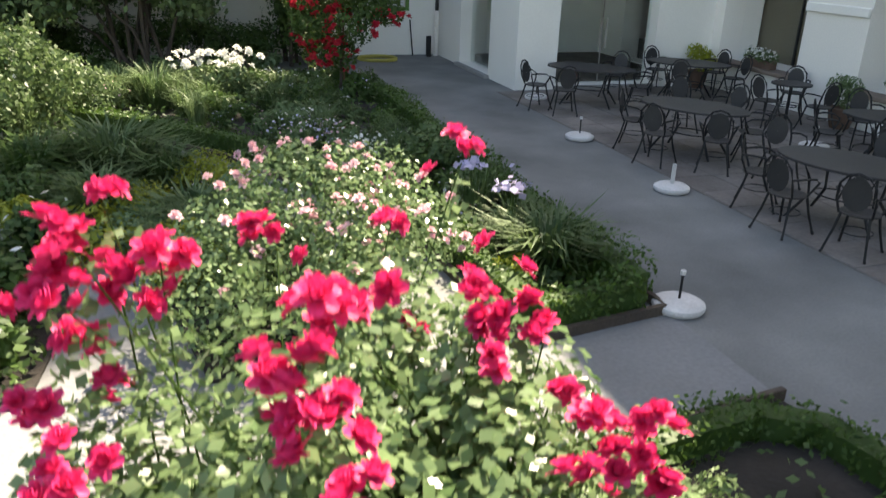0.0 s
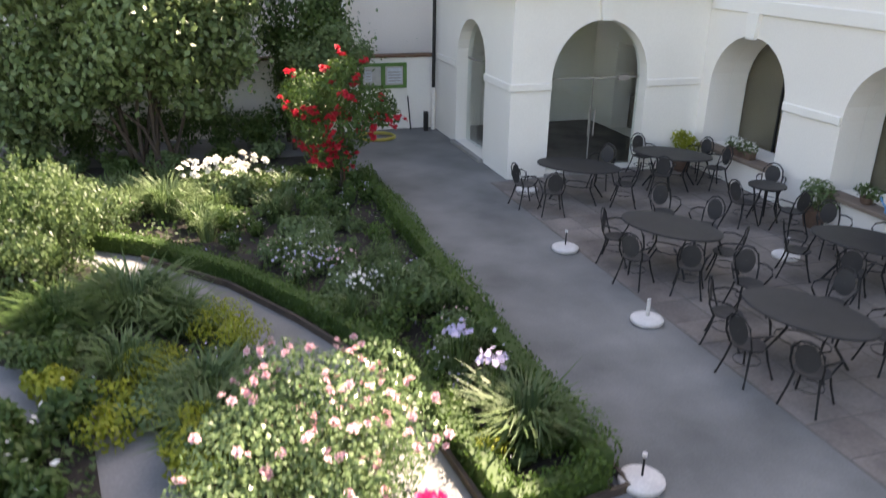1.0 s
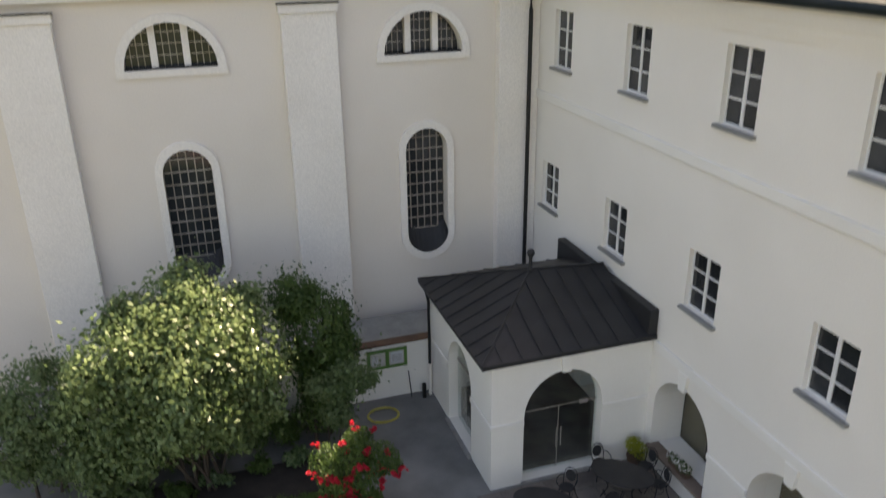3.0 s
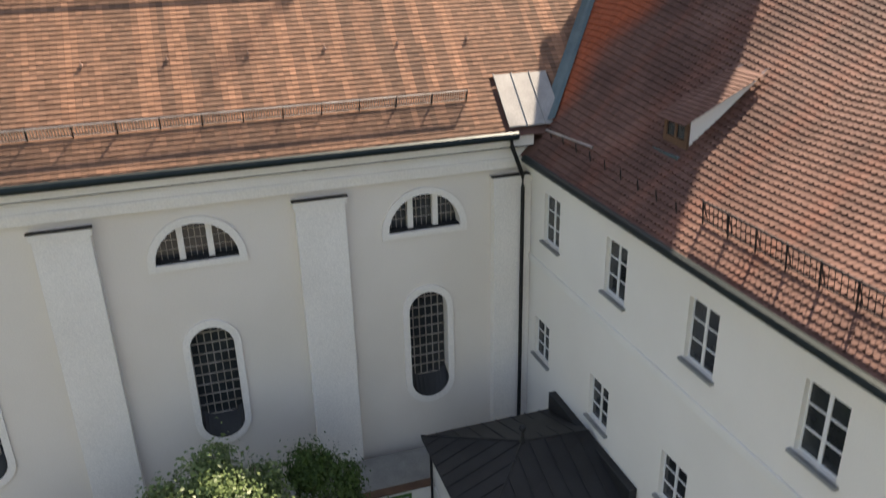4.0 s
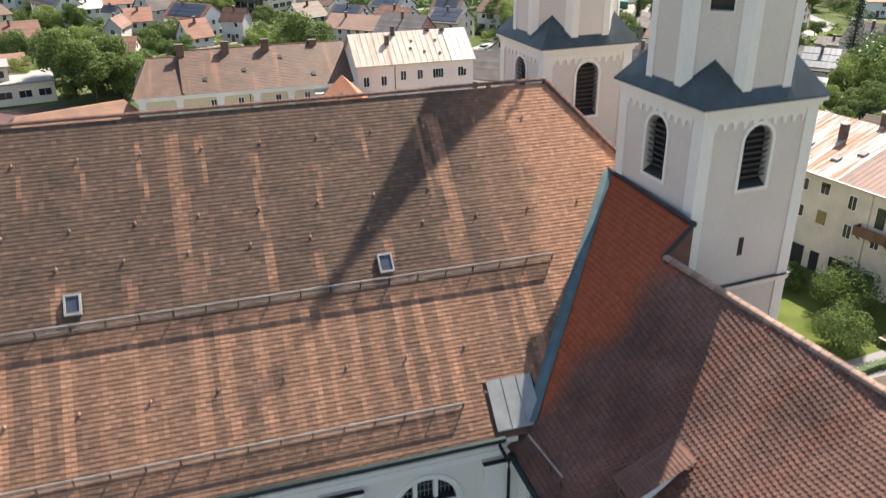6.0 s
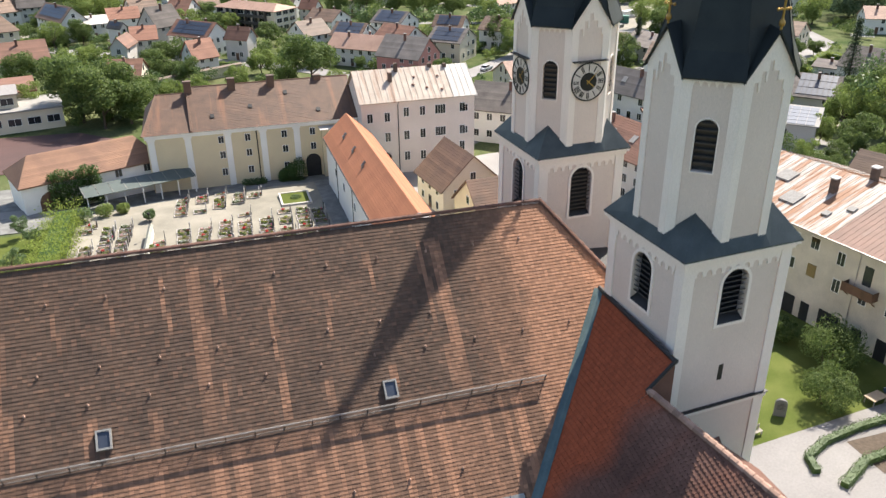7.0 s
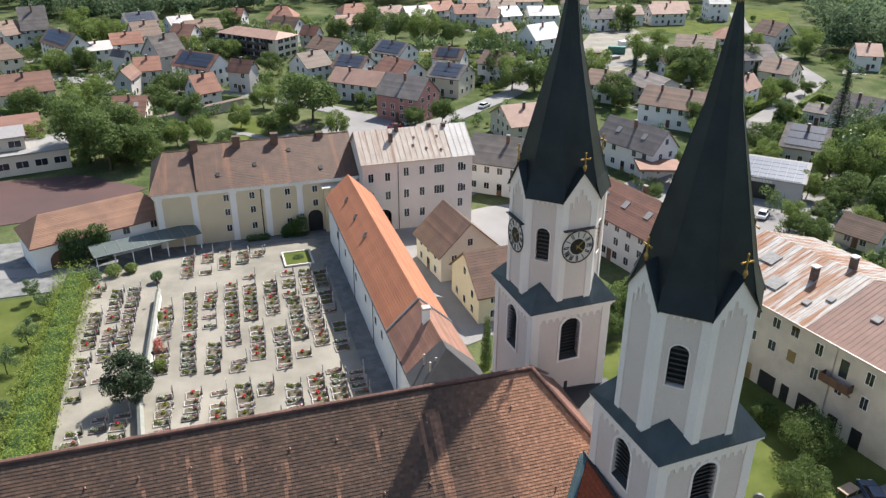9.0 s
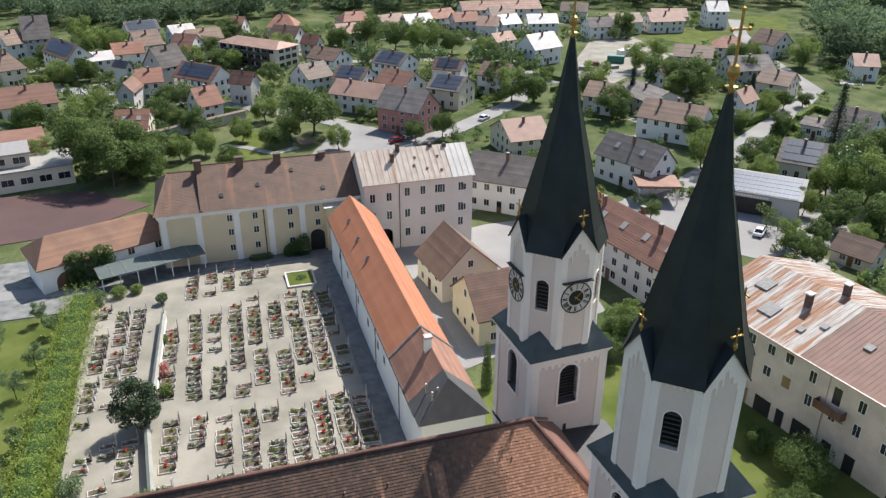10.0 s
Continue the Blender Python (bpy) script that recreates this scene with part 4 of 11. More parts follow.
# ---- the two towers ----
def tower(name, cx, cy, cz, turn, clock, sill, head):
    """Square shaft, skirt roof, eight-sided belfry with four gables, and a slender spire."""
    t = thing(name, "pale plaster church tower with eight-sided belfry and black spire", "church tower", "twin towers", at=(cx, cy, cz), turn=turn)
    H, S0 = 2.97, 26.3

    def face_m(k):
        return Matrix.Rotation(k * math.pi / 2, 4, "Z")

    # shaft with pilaster strips, arched frieze and louvred openings
    for k in range(4):
        bm = B()
        plate(bm, rect(-H + 0.45 * (k % 2), -5.0, H - 0.45 * (k % 2), S0), [arch(0, 1.5, sill, 25.0, rise=0.75)], 0.45, face_m(k) @ shift(0, -H, 0))
        part("shaft_wall", bm, M["tower_wall"], t, "beige plaster shaft")
    for k in range(4):
        for s in (-1, 1):
            bm = B()
            box(bm, s * H - (0.56 if s > 0 else 0.05), -H - 0.07, -5.0, s * H + (0.05 if s > 0 else 0.56), -H - 0.002, S0, face_m(k))
            part("corner_strip", bm, M["tower_trim"], t)
    for z0, z1, o in ((17.9, 18.15, 0.14), (S0, S0 + 0.22, 0.16), (S0 + 0.22, S0 + 0.45, 0.30)):
        bm = B()
        box(bm, -H - o, -H - o, z0, H + o, H + o, z1, bevel=0.02)
        part("cornice", bm, M["tower_trim"], t)
    bm = B()
    box(bm, -H - 0.2, -H - 0.2, 18.152, H + 0.2, H + 0.2, 18.2)
    part("ledge_sheet", bm, M["sheet_dark"], t)
    for k in range(4):
        bm = B()
        n = 9
        w = (2 * H - 1.24) / n
        hs = []
        for i in range(n):
            u = -H + 0.56 + (i + 0.5) * w
            hs.append(u)
        out = [(-H + 0.56, 26.3), (-H + 0.56, 25.95)]
        for u in hs:
            out += [(u - w * 0.32, 25.75)] + [(u + w * 0.32 * math.cos(math.pi * (1 - i / 5)), 25.75 + w * 0.32 * math.sin(math.pi * i / 5)) for i in range(6)] + [(u + w * 0.32, 25.75)]
        pts = [(-H + 0.56, 26.29)]
        for u in hs:
            pts += [(u - w / 2 + 0.001, 25.7), (u - w * 0.3, 25.7)] + [(u - w * 0.3 * math.cos(math.pi * i / 5), 25.85 + w * 0.3 * math.sin(math.pi * i / 5)) for i in range(6)] + [(u + w * 0.3, 25.7), (u + w / 2 - 0.001, 25.7)]
        pts.append((H - 0.56, 26.29))
        plate(bm, pts, [], 0.06, face_m(k) @ shift(0, -H - 0.065, 0))
        part("arched_frieze", bm, M["tower_trim"], t)
        bm = plate(B(), arch(0, 1.82, sill - 0.16, 25.0, rise=0.91), [arch(0, 1.5, sill + 0.001, 25.0, rise=0.75)], 0.08, face_m(k) @ shift(0, -H - 0.07, 0))
        w_ = part("sound_window", bm, M["tower_trim"], t, "round-headed opening with dark louvres")
        for i in range(int((25.65 - sill - 0.35) / 0.27)):
            bm = B()
            z = sill + 0.42 + i * 0.27
            half = 0.74 if z < 25.0 else math.sqrt(max(0.02, 0.74**2 - (z - 25.0) ** 2))
            m = face_m(k) @ shift(0, -H + 0.22, z) @ Matrix.Rotation(radians(-35), 4, "X")
            box(bm, -half, -0.17, -0.02, half, 0.17, 0.02, m)
            part("louvre", bm, M["louvre"], w_)
        bm = B()
        loft(bm, [[(-0.74, -H - 0.06, sill + 0.02), (0.74, -H - 0.06, sill + 0.02), (0.74, -H - 0.06, sill - 0.02), (-0.74, -H - 0.06, sill - 0.02)], [(-0.74, -H + 0.4, sill + 0.32), (0.74, -H + 0.4, sill + 0.32), (0.74, -H + 0.4, sill), (-0.74, -H + 0.4, sill)]])
        bmesh.ops.transform(bm, matrix=face_m(k), verts=list(bm.verts))
        part("sill", bm, M["sheet_dark"], w_)
        # dark plate stands in for the shade inside the shaft
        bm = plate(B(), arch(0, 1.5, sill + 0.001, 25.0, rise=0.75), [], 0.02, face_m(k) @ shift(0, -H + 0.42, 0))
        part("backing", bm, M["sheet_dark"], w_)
    bm = B()
    box(bm, -0.14, -H - 0.012, 19.6, 0.14, -H - 0.003, 20.5)
    part("slit_window", bm, M["sheet_dark"], t)
    # skirt roof with a pointed cap over each corner face
    A, R = 2.96, 2.96 / math.cos(math.pi / 8)
    octa = lambda z, f=1.0: ring(0, 0, z, R * f, 8, math.pi / 8)
    bm = B()
    o = H + 0.34
    sq = []
    for k in range(8):
        an = math.pi / 8 + k * math.pi / 4
        c_, s_ = math.cos(an), math.sin(an)
        f = o / max(abs(c_), abs(s_))
        sq.append((c_ * f, s_ * f, S0 + 0.47))
    cor = [(o * a, o * b, S0 + 0.47) for a, b in ((1, 1), (-1, 1), (-1, -1), (1, -1))]
    top = [bm.verts.new(p) for p in octa(S0 + 1.05)]
    low = [bm.verts.new(p) for p in sq]
    cv = [bm.verts.new(p) for p in cor]
    pk = [bm.verts.new((A * 0.995 * math.cos(math.pi / 4 + k * math.pi / 2), A * 0.995 * math.sin(math.pi / 4 + k * math.pi / 2), S0 + 2.2)) for k in range(4)]
    for k in range(8):
        j = (k + 1) % 8
        if k % 2 == 0:
            c = cv[k // 2]
            p = pk[k // 2]
            bm.faces.new((low[k], c, p, top[k]))
            bm.faces.new((c, low[j], top[j], p))
        else:
            bm.faces.new((low[k], low[j], top[j], top[k]))
    loft(bm, [[(v[0], v[1], S0 + 0.40) for v in cor], [(v[0], v[1], S0 + 0.465) for v in cor]])
    bmesh.ops.recalc_face_normals(bm, faces=list(bm.faces))
    part("skirt_roof", bm, M["skirt_sheet"], t, "dark sheet-metal skirt roof with pointed corner caps")
    # eight-sided belfry
    Z0, Z1, ZG = S0 + 0.7, 34.7, 36.3
    side = 2 * A * math.tan(math.pi / 8)
    for k in range(8):
        bm = B()
        m = Matrix.Rotation(k * math.pi / 4, 4, "Z") @ shift(0, -A, 0)
        hw = side / 2
        if k % 2 == 0:
            plate(bm, [(-hw, Z0), (hw, Z0), (hw, Z1), (0, ZG), (-hw, Z1)], [], 0.3, m)
        else:
            plate(bm, rect(-hw, Z0, hw, Z1), [arch(0, 0.92, head, head + 1.9, rise=0.46)], 0.3, m)
        part("belfry_wall", bm, M["tower_wall"], t, "beige plaster side of the belfry")
    for k in range(8):
        bm = B()
        m = Matrix.Rotation(k * math.pi / 4, 4, "Z") @ shift(0, -A, 0)
        hw = side / 2
        e = 0.42
        if k % 2 == 0:
            n = 5
            pts = [(hw + 0.02, Z0), (hw + 0.02, Z1 + 0.02), (0, ZG + 0.02), (-hw - 0.02, Z1 + 0.02), (-hw - 0.02, Z0), (-hw + e, Z0), (-hw + e, Z1 - 0.9)]
            w = (2 * hw - 2 * e) / n
            for i in range(n):
                u = -hw + e + i * w
                rise = (1 - abs(u + w / 2) / hw) * (ZG - Z1) - 0.9
                pts += [(u + 0.02, Z1 - 0.55 + max(0, rise + 0.35)), (u + w - 0.1, Z1 - 0.55 + max(0, rise + 0.35)), (u + w - 0.09, Z1 - 0.95 + max(0, rise + 0.35)), (u + w - 0.001, Z1 - 0.95 + max(0, rise + 0.35))]
            pts += [(hw - e, Z1 - 0.95), (hw - e, Z0)]
        else:
            n = 5
            pts = [(hw + 0.02, Z0), (hw + 0.02, Z1), (-hw - 0.02, Z1), (-hw - 0.02, Z0), (-hw + e, Z0), (-hw + e, Z1 - 0.56)]
            w = (2 * hw - 2 * e) / n
            for i in range(n):
                u = -hw + e + i * w
                pts += [(u + 0.03, Z1 - 0.56)] + [(u + w / 2 - w * 0.36 * math.cos(math.pi * q / 5), Z1 - 0.5 + w * 0.36 * math.sin(math.pi * q / 5)) for q in range(6)] + [(u + w - 0.03, Z1 - 0.56)]
            pts += [(hw - e, Z1 - 0.56), (hw - e, Z0)]
        plate(bm, pts, [], 0.055, m @ shift(0, -0.057, 0))
        part("belfry_trim", bm, M["tower_trim"], t, "white corner strips and arched frieze")
    for k in (1, 3, 5, 7):
        m = Matrix.Rotation(k * math.pi / 4, 4, "Z") @ shift(0, -A, 0)
        bm = plate(B(), arch(0, 1.02, head - 0.05, head + 1.9, rise=0.51), [arch(0, 0.92, head + 0.001, head + 1.9, rise=0.46)], 0.07, m @ shift(0, -0.06, 0))
        w_ = part("sound_window", bm, M["tower_trim"], t)
        for i in range(7):
            bm = B()
            z = head + 0.3 + i * 0.29
            half = 0.45 if z < head + 1.9 else math.sqrt(max(0.02, 0.45**2 - (z - head - 1.9) ** 2))
            box(bm, -half, -0.17, -0.018, half, 0.17, 0.018, m @ shift(0, 0.16, z) @ Matrix.Rotation(radians(-42), 4, "X"))
            part("louvre", bm, M["louvre"], w_)
        # dark plate in place of the unlit belfry behind the louvres
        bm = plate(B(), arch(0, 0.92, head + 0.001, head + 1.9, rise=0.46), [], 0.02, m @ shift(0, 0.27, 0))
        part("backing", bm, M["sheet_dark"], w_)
    if clock:
        for k in (0, 2, 4, 6):
            m = Matrix.Rotation(k * math.pi / 4, 4, "Z") @ shift(0, -A - 0.06, 31.2)
            disc = lambda r0, r1, y0, y1: loft(B(), [[(r * math.cos(2 * math.pi * i / 36), y, r * math.sin(2 * math.pi * i / 36)) for i in range(36)] for r, y in ((r1, y1), (r1, y0), (r0, y0), (r0, y1))] + [[(r1 * math.cos(2 * math.pi * i / 36), y1, r1 * math.sin(2 * math.pi * i / 36)) for i in range(36)]], caps=False)
            bm = B()
            bmesh.ops.create_cone(bm, cap_ends=True, segments=36, radius1=1.17, radius2=1.17, depth=0.05, matrix=m @ Matrix.Rotation(math.pi / 2, 4, "X"))
            ck = part("clock", bm, M["dial"], t, "round tower clock, pale dial with black numerals and gilt pointers")
            bm = disc(1.10, 1.18, -0.06, -0.02)
            bmesh.ops.transform(bm, matrix=m, verts=list(bm.verts))
            part("clock_rim", bm, M["iron"], ck)
            bm = B()
            bmesh.ops.create_cone(bm, cap_ends=True, segments=28, radius1=0.56, radius2=0.56, depth=0.02, matrix=m @ shift(0, -0.04, 0) @ Matrix.Rotation(math.pi / 2, 4, "X"))
            part("clock_centre", bm, M["iron"], ck)
            bm = B()
            for h in range(12):
                a = h * math.pi / 6
                count = (1, 1, 2, 3, 2, 1, 2, 3, 4, 2, 1, 2)[h]
                for s in range(count):
                    box(bm, (s - (count - 1) / 2) * 0.1 - 0.03, -0.05, 0.66, (s - (count - 1) / 2) * 0.1 + 0.03, -0.03, 1.04, m @ Matrix.Rotation(a, 4, "Y"))
            part("numerals", bm, M["iron"], ck)
            for ln, wd, a in ((0.56, 0.09, 130), (0.9, 0.06, 45)):
                bm = B()
                loft(bm, [[(-wd / 2, -0.075, -0.15), (wd / 2, -0.075, -0.15), (wd / 2, -0.06, -0.15), (-wd / 2, -0.06, -0.15)], [(-wd * 0.2, -0.075, ln), (wd * 0.2, -0.075, ln), (wd * 0.2, -0.06, ln), (-wd * 0.2, -0.06, ln)]])
                bmesh.ops.transform(bm, matrix=m @ Matrix.Rotation(radians(a), 4, "Y"), verts=list(bm.verts))
                part("pointer", bm, M["gold"], ck)
            bm = B()
            box(bm, -1.15, -0.28, 1.24, 1.15, 0.0, 1.3, m)
            part("clock_hood", bm, M["sheet_dark"], ck)
    # spire: swept at the foot, with a gable roof on each of the four gabled faces
    tip = 48.3
    bm = B()
    prof = [(Z1 - 0.02, 1.0), (Z1 + 0.7, 0.945), (Z1 + 1.7, 0.85), (Z1 + 3.2, 0.735), (tip - 4.5, 0.265), (tip, 0.03)]
    loft(bm, [octa(z, f) for z, f in prof])
    part("spire", bm, M["spire_sheet"], t, "tall black sheet-metal spire")
    for k in (1, 3, 5, 7):
        m = Matrix.Rotation(k * math.pi / 4, 4, "Z")
        hw = side / 2 + 0.06
        bm = B()
        loft(bm, [[(-hw, -A - 0.22, Z1 - 0.22), (hw, -A - 0.22, Z1 - 0.22), (hw, -A - 0.22, Z1 - 0.3), (-hw, -A - 0.22, Z1 - 0.3)], [(-hw * 0.95, -A * 0.93, Z1 + 0.85), (hw * 0.95, -A * 0.93, Z1 + 0.85), (hw * 0.95, -A * 0.93, Z1 + 0.6), (-hw * 0.95, -A * 0.93, Z1 + 0.6)]])
        bmesh.ops.transform(bm, matrix=m, verts=list(bm.verts))
        part("eave_sweep", bm, M["spire_sheet"], t)
    bm = B()
    for k in range(8):
        an = math.pi / 8 + k * math.pi / 4
        tube(bm, [(R * f * math.cos(an) * 1.004, R * f * math.sin(an) * 1.004, z) for z, f in prof], 0.018, 5, 0.012)
    part("arris_seam", bm, M["spire_sheet"], t)
    for k in (0, 2, 4, 6):
        m = Matrix.Rotation(k * math.pi / 4, 4, "Z")
        hw = side / 2 + 0.20
        bm = B()
        back = 1.75
        pts = [(-hw, -A - 0.2, Z1 - 0.25), (0, -A - 0.2, ZG + 0.14), (hw, -A - 0.2, Z1 - 0.25)]
        bk = [(-hw * 0.94, -A * 0.9, Z1 - 0.02), (0, -A + back, ZG + 0.5), (hw * 0.94, -A * 0.9, Z1 - 0.02)]
        loft(bm, [pts, bk], close=False, caps=False)
        loft(bm, [[(x, y, z - 0.1) for x, y, z in pts], [(x, y, z - 0.1) for x, y, z in bk]], close=False, caps=False)
        loft(bm, [pts, [(x, y, z - 0.1) for x, y, z in pts]], close=False, caps=False)
        bmesh.ops.transform(bm, matrix=m, verts=list(bm.verts))
        g = part("gable_roof", bm, M["spire_sheet"], t)
        bm = B()
        base = Vector((0, -A - 0.15, ZG + 0.15))
        loft(bm, [[tuple(base + Vector(p)) for p in ring(0, 0, z, r, 8)] for z, r in ((0, 0.05), (0.1, 0.05), (0.16, 0.11), (0.27, 0.13), (0.38, 0.09), (0.42, 0.03))])
        box(bm, -0.035, -0.03, 0.4, 0.035, 0.03, 1.15, shift(*base))
        box(bm, -0.27, -0.028, 0.76, 0.27, 0.028, 0.84, shift(*base), bevel=0.01)
        for u, v in ((-0.3, 0.8), (0.3, 0.8), (0, 1.18)):
            bmesh.ops.create_icosphere(bm, subdivisions=1, radius=0.075, matrix=shift(*base) @ shift(u, 0, v))
        bmesh.ops.transform(bm, matrix=m, verts=list(bm.verts))
        part("gable_cross", bm, M["gold"], g, "gilded gable cross")
    bm = B()
    loft(bm, [ring(0, 0, tip + z, r, 10) for z, r in ((-0.4, 0.14), (0.0, 0.12), (0.05, 0.3), (0.1, 0.12), (0.35, 0.1), (0.45, 0.22), (0.7, 0.30), (0.95, 0.22), (1.05, 0.07), (1.7, 0.06))])
    box(bm, -0.05, -0.04, 1.6, 0.05, 0.04, 3.3, shift(0, 0, tip))
    box(bm, -0.42, -0.038, 2.45, 0.42, 0.038, 2.55, shift(0, 0, tip), bevel=0.01)
    for u, v in ((-0.46, 2.5), (0.46, 2.5), (0, 3.35)):
        bmesh.ops.create_icosphere(bm, subdivisions=1, radius=0.12, matrix=shift(u, 0, tip + v))
    part("top_cross", bm, M["gold"], t, "gilded ball and cross")
    return t


tower("church_tower", 16.57, 12.15, 0.4, 4.0, False, 22.9, 30.4)
tower("church_tower", 16.55, 27.92, 0.0, 3.3, True, 22.45, 30.1)


# ---- houses ----
def window_mesh(w, h):
    bm_ = B()
    box(bm_, -w / 2 - 0.07, -0.05, -0.07, w / 2 + 0.07, 0.02, h + 0.07)
    fr = len(bm_.faces)
    box(bm_, -w / 2, -0.065, 0, -0.03, -0.02, h)
    box(bm_, 0.03, -0.065, 0, w / 2, -0.02, h)
    for f in list(bm_.faces)[fr:]:
        f.material_index = 1
    me = bpy.data.meshes.new("window")
    bm_.to_mesh(me)
    bm_.free()
    me.materials.append(M["white_paint"])
    me.materials.append(M["dark_pane"])
    return me


WIN = {k: window_mesh(*k) for k in ((1.0, 1.25), (0.8, 1.1), (1.0, 1.6), (0.85, 1.45), (2.4, 1.4))}


def put_window(parent, m, kind=(1.0, 1.25)):
    ob = new("window", WIN[kind])
    ob.parent = parent
    ob.matrix_basis = m
    return ob


def gable_roof(L, D, hw, rise, over=0.5, hip=0.0, thick=0.18):
    """Two slopes (and hips) over a plan of L by D, ridge along x."""
    bm_ = B()
    s = rise / (D / 2)
    y, z = D / 2 + over, hw - s * over
    x = L / 2 + (over * 0.7 if not hip else over)
    xr = x - hip
    up = [(-x, -y, z), (x, -y, z), (xr, 0, hw + rise), (-xr, 0, hw + rise), (x, y, z), (-x, y, z)]
    rows = []
    for dz in (0, -thick):
        rows.append([bm_.verts.new((a, b, c + dz + 0.1)) for a, b, c in up])
    t, l = rows
    bm_.faces.new((t[0], t[1], t[2], t[3]))
    bm_.faces.new((t[4], t[5], t[3], t[2]))
    bm_.faces.new((l[3], l[2], l[1], l[0]))
    bm_.faces.new((l[2], l[3], l[5], l[4]))
    if hip:
        bm_.faces.new((t[1], t[4], t[2]))
        bm_.faces.new((t[5], t[0], t[3]))
    for loop in ((0, 1), (4, 5)) if not hip else ((0, 1), (1, 4), (4, 5), (5, 0)):
        i, j = loop
        bm_.faces.new((t[j], t[i], l[i], l[j]))
    if not hip:
        for i, j in ((1, 2), (2, 4), (5, 3), (3, 0)):
            bm_.faces.new((t[j], t[i], l[i], l[j]))
    return bm_


def tile_rows(bm_, L, D, hw, rise, over, hip=0.0, step=0.42):
    """Raised courses across both slopes, so that the roof shows its rows."""
    s = rise / (D / 2)
    ln = math.hypot(D / 2 + over, s * (D / 2 + over))
    n = int(ln / step)
    for side in (-1, 1):
        for k in range(n):
            f0, f1 = k / n, (k + 1) / n
            ya, yb = (D / 2 + over) * (1 - f0), (D / 2 + over) * (1 - f1)
            za, zb = hw + rise - s * ya + 0.137, hw + rise - s * yb + 0.113
            xa = L / 2 + over * 0.7 - hip * f0
            xb = L / 2 + over * 0.7 - hip * f1
            a = [bm_.verts.new(p) for p in ((-xa, side * ya, za), (xa, side * ya, za), (xb, side * yb, zb), (-xb, side * yb, zb), (-xa, side * ya, za - 0.028), (xa, side * ya, za - 0.028))]
            bm_.faces.new((a[0], a[1], a[2], a[3]))
            bm_.faces.new((a[4], a[5], a[1], a[0]))
    return bm_


HOMES = []  # plans of the houses, for the gardens round them


